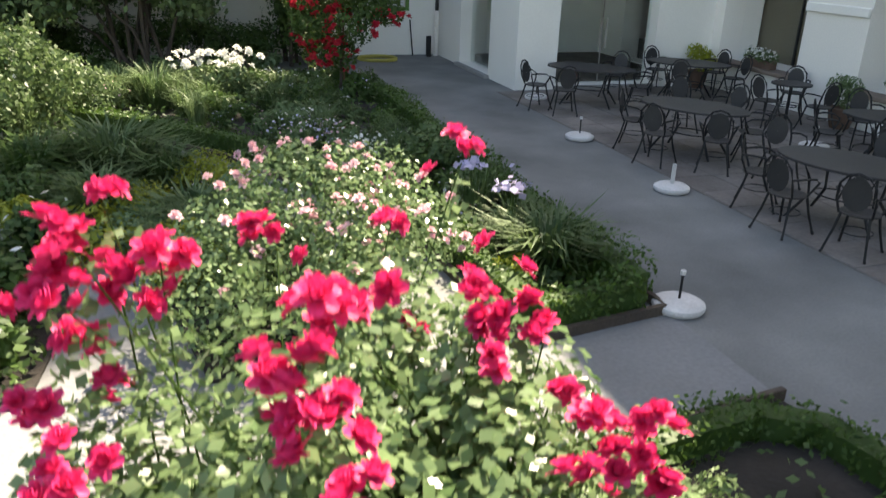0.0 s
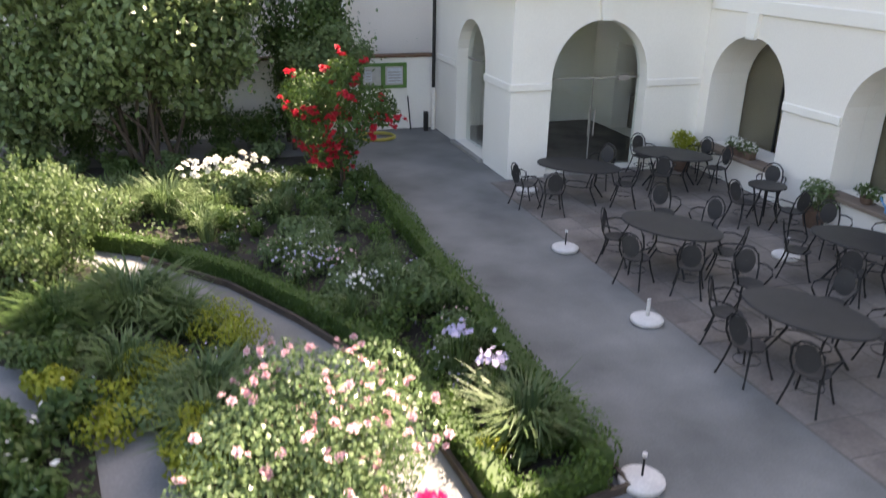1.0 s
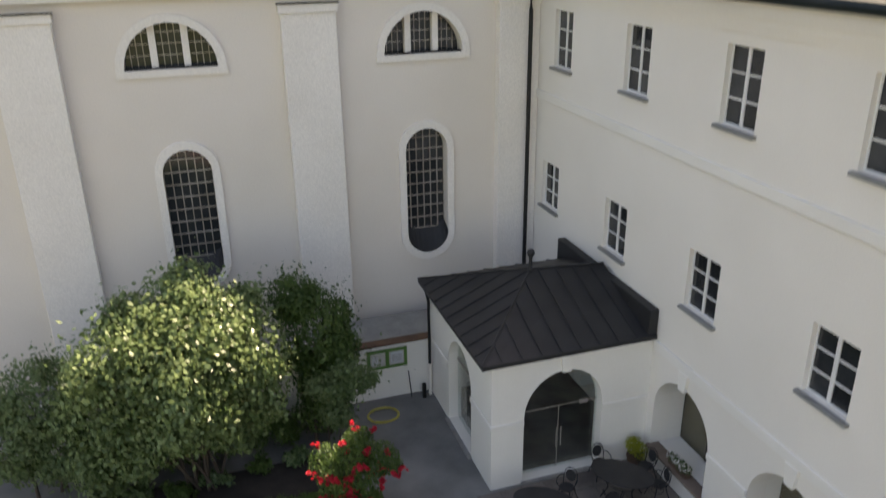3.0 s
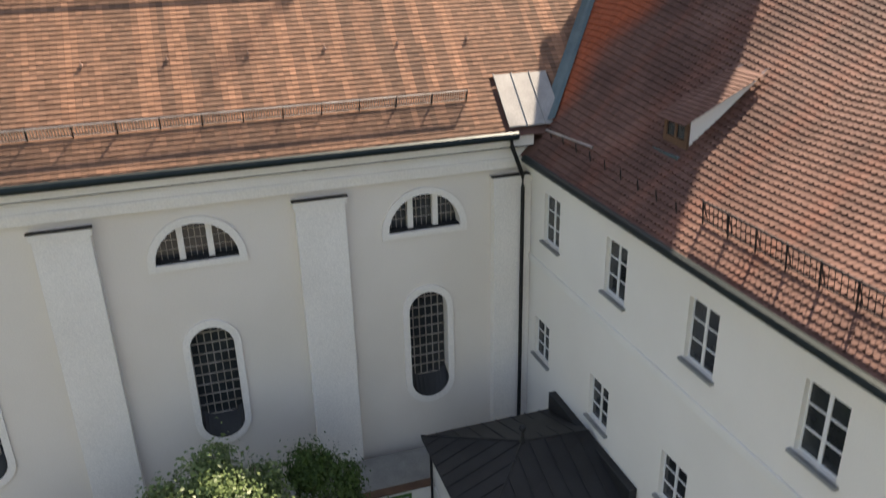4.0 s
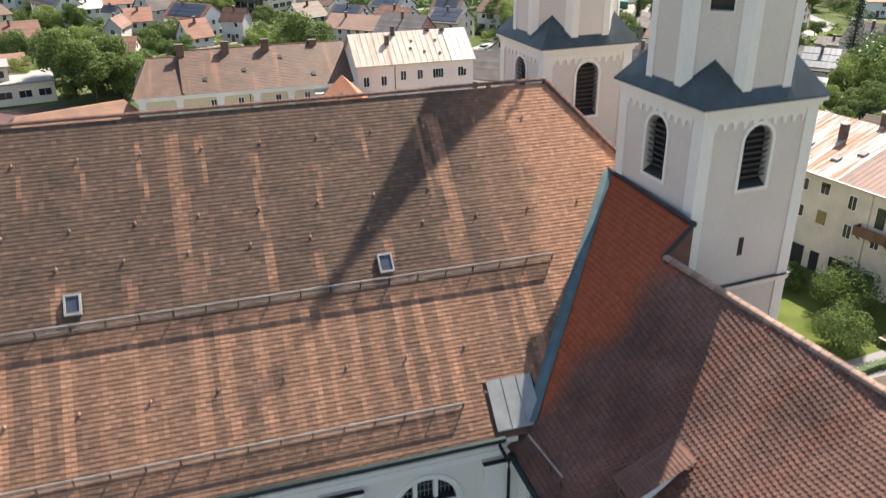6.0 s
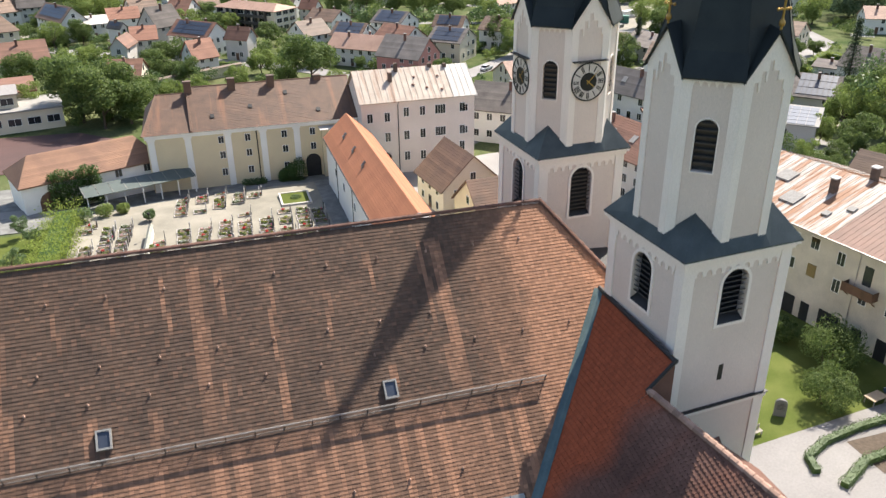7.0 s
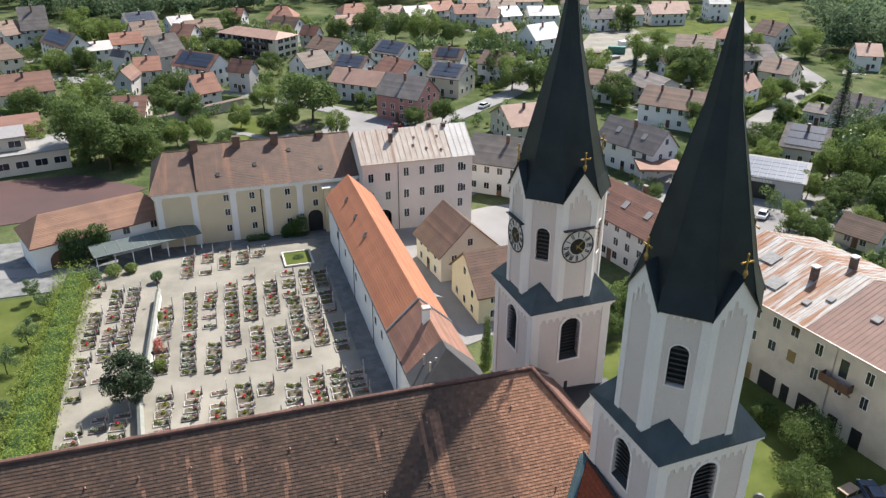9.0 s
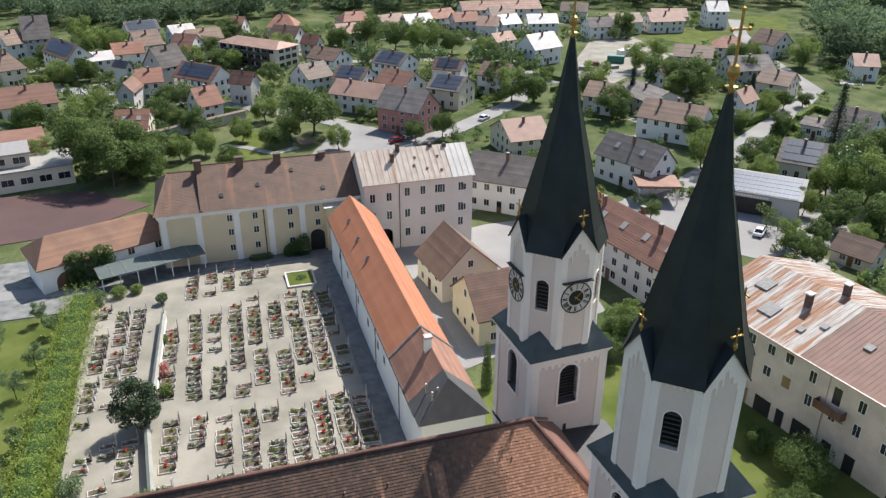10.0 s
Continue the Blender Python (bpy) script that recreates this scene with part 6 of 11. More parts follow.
lb = thing("gate_house", "low white building with red-brown roof and glazed canopy", "building", at=(-25.6, 111.6, 0), turn=21)
bm = B()
box(bm, -10.2, -4.2, -0.6, 11, 5.5, 5.2)
part("wall", bm, M["plaster_white"], lb)
bm = gable_roof(21.2, 9.7, 5.2, 3.0, 0.45, 3.0)
bmesh.ops.translate(bm, verts=list(bm.verts), vec=(0.4, 0.65, 0))
lroof = part("roof", bm, M["gate_tile"], lb)
bm = tile_rows(B(), 21.2, 9.7, 5.2, 3.0, 0.45, 3.0, 0.3)
bmesh.ops.translate(bm, verts=list(bm.verts), vec=(0.4, 0.65, 0))
part("roof_covering", bm, M["gate_tile"], lroof, kind="stuff")
bm = plate(B(), arch(-6.4, 3.3, 0, 2.0), [], 0.05, shift(0, -4.26, 0))
part("gate", bm, M["wood"], lb, "dark wooden arched gate")
win_row(lb, 3.9, 8.4, -4.21, 3.6, 2, (1.0, 1.25))
can = thing("canopy", "green-grey sheet canopy on thin posts", "canopy", at=(-17.6, 105.6, 0.15), turn=17)
bm = B()
loft(bm, [[(-8.2, -1.9, 2.75), (8.6, -1.9, 2.75), (8.6, -1.9, 2.67), (-8.2, -1.9, 2.67)], [(-8.2, 1.9, 3.3), (8.6, 1.9, 3.3), (8.6, 1.9, 3.2), (-8.2, 1.9, 3.2)]])
part("canopy_roof", bm, M["canopy_sheet"], can)
for i in range(7):
    bm = B()
    box(bm, -7.9 + i * 2.7, -1.75, 0, -7.76 + i * 2.7, -1.61, 2.7)
    part("post", bm, M["white_paint"], can)
for i in range(9):
    bm = B()
    tube(bm, [(-8.1 + i * 2.05, -1.9, 2.79), (-8.1 + i * 2.05, 1.9, 3.34)], 0.03, 4)
    part("rib", bm, M["zinc"], can)

house(29.7, 89.6, -83, 9.8, 9.6, 4.6, 4.5, M["brown_tile"], M["house_cream"], "small cream plaster house with steep brown gable roof", 2, win=(0.8, 1.1), chimneys=0)
house(31.6, 76.4, 3, 10.0, 10.4, 4.6, 4.2, M["old_brown_tile"], M["yellow_wall"], "yellow plaster gabled house beside the monastery yard", 2, win=(0.8, 1.1), chimneys=0)
house(51.1, 121.1, -40, 14.9, 11.7, 6.5, 3.8, M["grey_tile"], M["house_white"], "white house with grey tile roof and ivy", 2)
house(59.8, 86.5, -78, 28.9, 10.3, 7.2, 3.9, M["chestnut_tile"], M["house_white"], "long white house with red-brown tile roof and roof windows", 3, chimneys=3, skylights=5)

# the old building with rusty roofs
rb = thing("old_service_building", "long stained cream building with rusty sheet-metal roofs", "building", at=(66.9, 45.8, 0.25), turn=101)
RD, RH, RR = 10.35, 11.1, 3.3
bm = B()
loft(bm, [[(x, -RD, -1.2), (x, RD, -1.2), (x, RD, RH), (x, 0, RH + RR), (x, -RD, RH)][::-1] for x in (-30, 15.5)])
bmesh.ops.recalc_face_normals(bm, faces=list(bm.faces))
part("wall", bm, M["old_wall"], rb)
for x0, x1, mt, nm in ((-0.2, 15.9, M["rust_roof"], "pale sheet roof with orange rust streaks"), (-13.0, -0.25, M["rust_roof2"], "faded red sheet roof"), (-30.5, -13.05, M["rust_roof"], "pale rusty sheet roof")):
    bm = gable_roof(x1 - x0 - 0.7, RD * 2, RH, RR, 0.5, 0.0, 0.1)
    bmesh.ops.translate(bm, verts=list(bm.verts), vec=((x0 + x1) / 2, 0, 0))
    rf = part("roof", bm, mt, rb, nm)
    bm = B()
    k = x0 + 0.1
    while k < x1:
        for sy in (-1, 1):
            tube(bm, [(k, sy * (RD + 0.5), RH - 0.06), (k, 0, RH + RR + 0.12)], 0.035, 4)
        k += 0.62
    part("standing_seam", bm, mt, rf, kind="stuff")
bm = B()
tube(bm, [(-30, RD + 0.55, RH - 0.12), (15.6, RD + 0.55, RH - 0.12)], 0.09, 6)
part("gutter", bm, M["zinc"], rb)
for x, z, k in ((3.86, 8.8, 0), (1.25, 9.0, 0), (-2.1, 8.4, 2), (-8.45, 8.3, 2), (-11.8, 8.3, 0), (-15.4, 8.3, 0), (-19, 8.3, 0), (6.8, 8.8, 0), (9.9, 8.8, 0), (13.1, 8.8, 0), (6.8, 5.7, 0), (3.9, 5.7, 0), (-2.15, 5.2, 2), (-5.4, 5.2, 2), (-8.5, 5.2, 2), (-12, 5.2, 0), (-15.6, 5.2, 0), (-19, 5.2, 0), (9.9, 5.7, 0), (13.1, 5.7, 0)):
    put_window(rb, Matrix.Rotation(math.pi, 4, "Z") @ shift(-x, -RD - 0.005, z), ((1.0, 1.25), (0.8, 1.1), (0.85, 1.45))[k])
for x, z in ((1.1, 5.6), (1.25, 9.75)):
    bm = B()
    box(bm, x - 0.55, RD + 0.01, z, x + 0.55, RD + 0.07, z + (1.5 if z < 7 else 0.55), bevel=0.01)
    part("shutter", bm, M["ochre_wood"], rb, "closed ochre wooden shutter")
# the dark ones are panels whose colour stands for shade indoors
for x, w, h, mt in ((11.4, 1.2, 2.2, "sheet_dark"), (6.7, 1.3, 2.3, "ochre_wood"), (3.6, 2.4, 2.4, "sheet_dark"), (0.97, 1.1, 2.3, "sheet_dark"), (-2.1, 2.5, 2.5, "sheet_dark"), (-5.6, 1.2, 2.3, "sheet_dark"), (-8.6, 1.3, 2.4, "sheet_dark"), (-14.5, 2.2, 2.4, "sheet_dark")):
    bm = B()
    box(bm, x - w / 2, RD + 0.01, 0, x + w / 2, RD + 0.06, h)
    part("door", bm, M[mt], rb, "doorway drawn as a dark panel, inner shade in its colour" if mt == "sheet_dark" else "ochre plank door")
bm = B()
box(bm, -0.5, RD + 0.01, 0, 0.5, RD + 0.05, 2.2, shift(-5.4, 0, 7.4))
part("balcony_door", bm, M["dark_pane"], rb)
bm = B()
box(bm, -7.0, RD, 6.35, -3.4, RD + 1.1, 6.5)
box(bm, -7.0, RD + 1.02, 6.5, -3.4, RD + 1.1, 7.4)
for k in (-6.96, -3.5):
    box(bm, k, RD, 6.5, k + 0.06, RD + 1.02, 7.35)
for k in (-6.8, -5.2, -3.6):
    tube(bm, [(k, RD, 5.6), (k, RD + 0.9, 6.35)], 0.06, 5)
part("balcony", bm, M["wood"], rb, "dark wooden balcony")
bm = B()
for x in (-4.2, 8.2):
    tube(bm, [(x, RD + 0.5, RH - 0.2), (x, RD + 0.08, RH - 0.6), (x, RD + 0.08, 0)], 0.05, 6)
part("downpipe", bm, M["zinc"], rb)
for x, y, s in ((11.2, 4.0, 1.0), (7.6, 7.2, 1.05), (12.4, 8.2, 0.9), (1.0, 5.6, 0.42), (2.6, 7.6, 0.42), (-4.6, 5.2, 0.5)):
    bm = B()
    box(bm, -s, -s, 0, s, s, 0.2, shift(x, y, RH + RR - RR / RD * y + 0.12) @ Matrix.Rotation(-math.atan(RR / RD), 4, "X"))
    part("roof_window", bm, M["kerb"], rb, "flat grey roof hatch")
for x, y, h in ((4.9, 3.9, 0.9), (3.2, -0.6, 1.9)):
    bm = B()
    box(bm, x - 0.36, y - 0.4, RH + RR - 1.6, x + 0.36, y + 0.4, RH + RR + h - 0.4, bevel=0.03)
    ch = part("chimney", bm, M["brick_dark"], rb)
    bm = B()
    box(bm, x - 0.45, y - 0.5, RH + RR + h - 0.4, x + 0.45, y + 0.5, RH + RR + h - 0.25)
    part("chimney_cap", bm, M["white_base"], ch)

# garage with a low solar roof
gar = thing("garage", "grey workshop with low solar roof and open front", "garage", at=(100.2, 107.7, 0), turn=-45)
bm = B()
box(bm, -10, -5, -0.1, 9, 5, 4.3)
part("wall", bm, M["house_grey"], gar)
bm = B()
loft(bm, [[(-10.5, -5.6, 4.55), (9.5, -5.6, 4.55), (9.5, -5.6, 4.3), (-10.5, -5.6, 4.3)], [(-10.5, 5.3, 5.6), (9.5, 5.3, 5.6), (9.5, 5.3, 5.35), (-10.5, 5.3, 5.35)]])
gr = part("roof", bm, M["kerb"], gar)
for i in range(11):
    for j in range(5):
        bm = B()
        box(bm, -0.78, -0.92, 0, 0.78, 0.92, 0.05, shift(-8.6 + i * 1.65, -4.4 + j * 1.95, 4.72 + j * 0.188) @ Matrix.Rotation(math.atan(1.05 / 10.9), 4, "X"))
        part("solar_panel", bm, M["solar"], gr)
# panel on the wall, coloured like the workshop's shaded inside
bm = B()
box(bm, -4.5, -5.06, 0, 4.0, -5.005, 3.4)
part("doorway", bm, M["sheet_dark"], gar, "workshop doorway drawn as a dark panel for its inner shade")
bm = B()
for i in range(11):
    box(bm, -3.4 + i * 0.62, -5.09, 3.62, -2.95 + i * 0.62, -5.012, 4.0)
part("sign", bm, M["white_paint"], gar, "row of plain white sign bars")
# filling-station canopy and sign mast beside the white house
ms = thing("price_mast", "red and white sign mast with plain bars", "sign", at=(56.6, 103.9, 0), turn=-20)
bm = B()
box(bm, -0.2, -0.2, 0, 0.2, 0.2, 8.6)
part("post", bm, M["zinc"], ms)
bm = B()
box(bm, -1.3, -0.3, 5.4, 1.3, 0.3, 8.4, bevel=0.05)
part("board", bm, M["white_paint"], ms)
bm = B()
for k in range(4):
    box(bm, -1.1, -0.34, 5.7 + k * 0.65, 1.1, -0.302, 6.0 + k * 0.65)
part("bars", bm, M["car_red"], ms)
cp = thing("forecourt_canopy", "flat reddish canopy on posts", "canopy", at=(82.3, 116.2, 0), turn=-20)
bm = B()
box(bm, -4.5, -3.5, 3.6, 4.5, 3.5, 4.1)
part("canopy_roof", bm, M["red_tile"], cp)
for sx in (-4, 4):
    for sy in (-3, 3):
        bm = B()
        box(bm, sx - 0.1, sy - 0.1, 0, sx + 0.1, sy + 0.1, 3.6)
        part("post", bm, M["white_paint"], cp)
# three-storey flats and the school with flat roofs
ap = house(14.8, 271.5, -48, 27.0, 11.5, 7.3, 1.6, M["beige_tile"], M["house_cream"], "long three-storey apartment block with faded orange roof and balconies", 3, hip=4.0, chimneys=0, spacing=3.2, win=(2.4, 1.4), name="apartment_block", category="apartment block")
for fl in range(3):
    bm = B()
    z0 = 0.1 + fl * 2.4
    box(bm, -11.6, -7.15, z0, 10.2, -5.75, z0 + 0.16)
    box(bm, -11.6, -7.15, z0 + 0.16, 10.2, -7.05, z0 + 1.0)
    for k in range(6):
        box(bm, -11.6 + 4.33 * k, -7.1, z0 + 0.16, -11.48 + 4.33 * k, -5.75, z0 + 2.4)
    part("balcony", bm, M["balcony"], ap, "dark continuous balcony")
sc = thing("school_hall", "modern cream school building with flat grey and white roofs", "school", at=(-52.6, 166.7, 0), turn=12)
for x0, y0, x1, y1, h, mt in ((-14, -8, 16, 4, 4.2, M["kerb"]), (-12, -5, 8, 4, 7.2, M["zinc"]), (-14, 4.2, 12, 20, 5.5, M["red_tile"])):
    bm = B()
    box(bm, x0, y0, -0.1, x1, y1, h)
    blk = part("block", bm, M["house_cream"], sc)
    bm = B()
    box(bm, x0 - 0.4, y0 - 0.4, h, x1 + 0.4, y1 + 0.4, h + 0.3)
    part("flat_roof", bm, mt, blk)
win_row(sc, -12, 14, -8.01, 1.4, 8, (2.4, 1.4))
win_row(sc, -10, 6, -5.01, 5.2, 5, (2.4, 1.4))
gw = thing("garden_wall", "long low brown garden wall with tile coping", "garden wall", at=(-10.4, 192.8, 0), turn=30)
bm = B()
box(bm, -16, -0.25, -0.1, 17, 0.25, 2.6)
part("wall", bm, M["old_wall"], gw)
bm = B()
loft(bm, [[(-16.2, -0.6, 2.55), (-16.2, 0, 2.95), (-16.2, 0.6, 2.55)], [(17.2, -0.6, 2.55), (17.2, 0, 2.95), (17.2, 0.6, 2.55)]])
part("coping", bm, M["brown_tile"], gw)

# ivy and shrubs on the monastery walls
def leaf_thing(name, label, category, at, blobs, n, size, material, seed, group="", turn=0.0):
    """A bush or climber: a woody core of stems and clumps of leaves."""
    t = thing(name, label, category, group, at=at, turn=turn)
    rng = np.random.default_rng(seed)
    bm_ = B()
    for b in blobs[:5]:
        tube(bm_, [(b[0] * 0.3, b[1] * 0.3, -0.05), (b[0] * 0.7, b[1] * 0.7, b[2] * 0.5), (b[0], b[1], b[2])], 0.05, 5, 0.015)
    part("stems", bm_, M["bark"], t, kind="stuff")
    p, d = cloud(rng, blobs, n)
    p[:, 2] = np.maximum(p[:, 2], 0.02)
    leaf_mesh("foliage", p, d, size, material, t, seed=seed, kind="stuff")
    return t


irng = np.random.default_rng(77)
leaf_thing("ivy", "dark green ivy covering the corner of the gate house", "ivy", (-26.4, 106.2, 0), [(u, -0.31 * u * 0 + irng.uniform(-0.3, 0.3), z, irng.uniform(0.7, 1.1), 1.0) for u in (-3.2, -2.0, -0.8, 0.4, 1.6, 2.8) for z in (1.0, 2.4, 3.9, 5.4)], 7500, 0.3, M["leaf_dark"], 77, turn=20)
for i, (x, y, r) in enumerate(((6.0, 107.9, 1.2), (7.4, 107.7, 1.6), (4.9, 107.9, 0.9))):
    leaf_thing("bush", "dense dark green bush at the foot of the yellow wall", "bush", (x, y, 0), [(0, 0, r * 0.9, r, 1.3), (0.3, 0.2, r * 1.7, r * 0.6, 1.2)], 1800, 0.25, M["leaf_dark"], 80 + i, "bushes at the wall")
leaf_thing("bush", "low clipped green bush at the foot of the yellow wall", "bush", (0.2, 107.8, 0), [(u, 0, 0.5, 0.7, 0.9) for u in (-1.4, -0.5, 0.5, 1.4)], 1600, 0.22, M["leaf"], 85)
for i, (x, y, r, h) in enumerate(((-25.0, 97.5, 1.5, 2.2), (-22.2, 99.1, 1.3, 2.0), (-19.7, 99.8, 1.0, 1.6), (-15.8, 94.8, 0.9, 2.2), (-15.0, 70.4, 0.9, 1.6), (-15.5, 83.1, 0.7, 1.4), (-24.5, 55.1, 1.5, 2.2), (-16.8, 50.0, 1.6, 2.6))):
    leaf_thing("cemetery_shrub", "light green shrub between the graves", "shrub", (x, y, 0), [(0, 0, h * 0.45, r, 0.8), (r * 0.4, 0.1, h * 0.6, r * 0.6, 0.9), (-r * 0.4, -0.2, h * 0.5, r * 0.6, 0.9)], 1300, 0.24, M["leaf_far"] if i % 3 else M["leaf_light"], 90 + i, "cemetery shrubs")
leaf_thing("red_shrub", "red-flowering shrub against the cemetery wall", "shrub", (-15.3, 74.8, 0), [(0, 0, 0.8, 0.9, 1.0), (0, 0.5, 1.2, 0.6, 1.0)], 900, 0.2, M["petal_mix"], 99)
# the lawn below the towers
for i, (x, y, r, h) in enumerate(((52.4, 35.6, 3.4, 5.6), (47.3, 30.2, 2.7, 4.3), (51.2, 41.6, 1.6, 3.0), (55.0, 37.6, 1.7, 3.6))):
    leaf_thing("lawn_shrub", "large rounded green shrub on the tower lawn", "shrub", (x, y, 0), [(0, 0, h * 0.45, r * 0.8, 0.8)] + [(r * 0.6 * math.cos(k * 1.05), r * 0.6 * math.sin(k * 1.05), h * (0.35 + 0.12 * (k % 4)), r * 0.42, 0.9) for k in range(9)], 6500, 0.22, M["leaf_tree"], 110 + i, "lawn shrubs")
stn = thing("memorial_stone", "upright weathered memorial stone on the lawn", "memorial stone", at=(41.9, 30.3, 0), turn=-35)
bm = B()
plate(bm, arch(0, 1.1, -0.05, 1.35, 10, 0.5), [], 0.28, shift(0, -0.14, 0))
part("stone", bm, M["granite"], stn)
bm = B()
for k in range(5):
    box(bm, -0.36 + 0.04 * (k % 2), -0.155, 0.75 + k * 0.15, 0.36 - 0.05 * (k % 3), -0.142, 0.82 + k * 0.15)
part("writing", bm, M["granite_dark"], stn, kind="stuff")
bn = thing("bench", "weathered wooden bench at the edge of the lawn", "bench", at=(37.6, 28.4, 0), turn=8)
for k in range(3):
    bm = B()
    box(bm, -0.9, -0.24 + k * 0.16, 0.42, 0.9, -0.10 + k * 0.16, 0.46, bevel=0.008)
    part("seat_slat", bm, M["grey_wood"], bn)
for k in range(2):
    bm = B()
    box(bm, -0.9, 0.26, 0.60 + k * 0.18, 0.9, 0.30, 0.73 + k * 0.18, bevel=0.008)
    part("back_slat", bm, M["grey_wood"], bn)
for x in (-0.75, 0.75):
    bm = B()
    box(bm, x - 0.05, -0.24, 0, x + 0.05, -0.14, 0.42)
    box(bm, x - 0.05, 0.2, 0, x + 0.05, 0.26, 0.92)
    box(bm, x - 0.05, -0.14, 0.32, x + 0.05, 0.2, 0.42)
    part("leg", bm, M["grey_wood"], bn)
tb = thing("garden_table", "pale board table beside the drive", "table", at=(52.3, 29.5, 0), turn=10)
bm = B()
box(bm, -1.0, -0.6, 0.70, 1.0, 0.6, 0.76, bevel=0.01)
part("tabletop", bm, M["table_board"], tb)
for sx in (-0.85, 0.85):
    for sy in (-0.48, 0.48):
        bm = B()
        box(bm, sx - 0.04, sy - 0.04, 0, sx + 0.04, sy + 0.04, 0.70)
        part("leg", bm, M["grey_wood"], tb)


def car(label, at, turn, paint):
    """A small saloon: body, cabin, windows, lamps and four wheels."""
    t = thing("car", label, "car", "parked cars", at=at, turn=turn)
    bm_ = B()
    prof = [(-2.1, 0.35), (-2.12, 0.75), (-1.9, 0.92), (-1.1, 0.98), (1.0, 0.96), (1.85, 0.86), (2.1, 0.68), (2.12, 0.35)]
    loft(bm_, [[(x, y, z) for x, z in prof] for y in (-0.86, 0.86)])
    bmesh.ops.recalc_face_normals(bm_, faces=list(bm_.faces))
    bmesh.ops.bevel(bm_, geom=list(bm_.edges), offset=0.05, segments=2, affect="EDGES")
    part("body", bm_, paint, t)
    bm_ = B()
    loft(bm_, [[(-1.75, -0.78, 0.93), (1.0, -0.78, 0.95), (1.0, 0.78, 0.95), (-1.75, 0.78, 0.93)], [(-1.15, -0.6, 1.44), (0.25, -0.6, 1.46), (0.25, 0.6, 1.46), (-1.15, 0.6, 1.44)]])
    cabin = part("cabin", bm_, M["dark_pane"], t, "dark glazed cabin")
    bm_ = B()
    box(bm_, -1.2, -0.63, 1.44, 0.3, 0.63, 1.49, bevel=0.02)
    part("roof", bm_, paint, cabin)
    for x in (-1.3, 1.3):
        for y in (-0.84, 0.84):
            bm_ = B()
            bmesh.ops.create_cone(bm_, cap_ends=True, segments=16, radius1=0.31, radius2=0.31, depth=0.2, matrix=shift(x, y, 0.31) @ Matrix.Rotation(math.pi / 2, 4, "X"))
            w_ = part("wheel", bm_, M["rubber"], t)
            bm_ = B()
            bmesh.ops.create_cone(bm_, cap_ends=True, segments=12, radius1=0.18, radius2=0.18, depth=0.22, matrix=shift(x, y, 0.31) @ Matrix.Rotation(math.pi / 2, 4, "X"))
            part("rim", bm_, M["zinc"], w_)
    for y in (-0.6, 0.6):
        bm_ = B()
        box(bm_, 2.06, y - 0.18, 0.58, 2.14, y + 0.18, 0.72)
        part("headlight", bm_, M["white_paint"], t)
    return t


car("blue-grey car parked beside the drive", (54.2, 28.2, 0), 70, M["car_blue"])
car("dark red car parked in the monastery yard", (39.1, 90.1, 0), 10, M["car_red"])
car("white car parked before the workshop", (92.4, 95.0, 0), 40, M["car_white"])
car("white car parked on the village square", (44.0, 172.2, 0), 20, M["car_white"])
car("dark red car parked on the village square", (39.6, 169.5, 0), 24, M["car_red"])
car("white van-like car parked by the street", (67.9, 182.0, 0), 40, M["car_white"])
hr = thing("flower_bed", "gravelled bed with a low box hedge beside the drive", "flower bed", at=(47.6, 24.2, 0))
bm = B()
box(bm, -7.0, -3.2, -0.02, 6.0, 1.2, 0.06)
part("soil", bm, M["grave_soil"], hr)


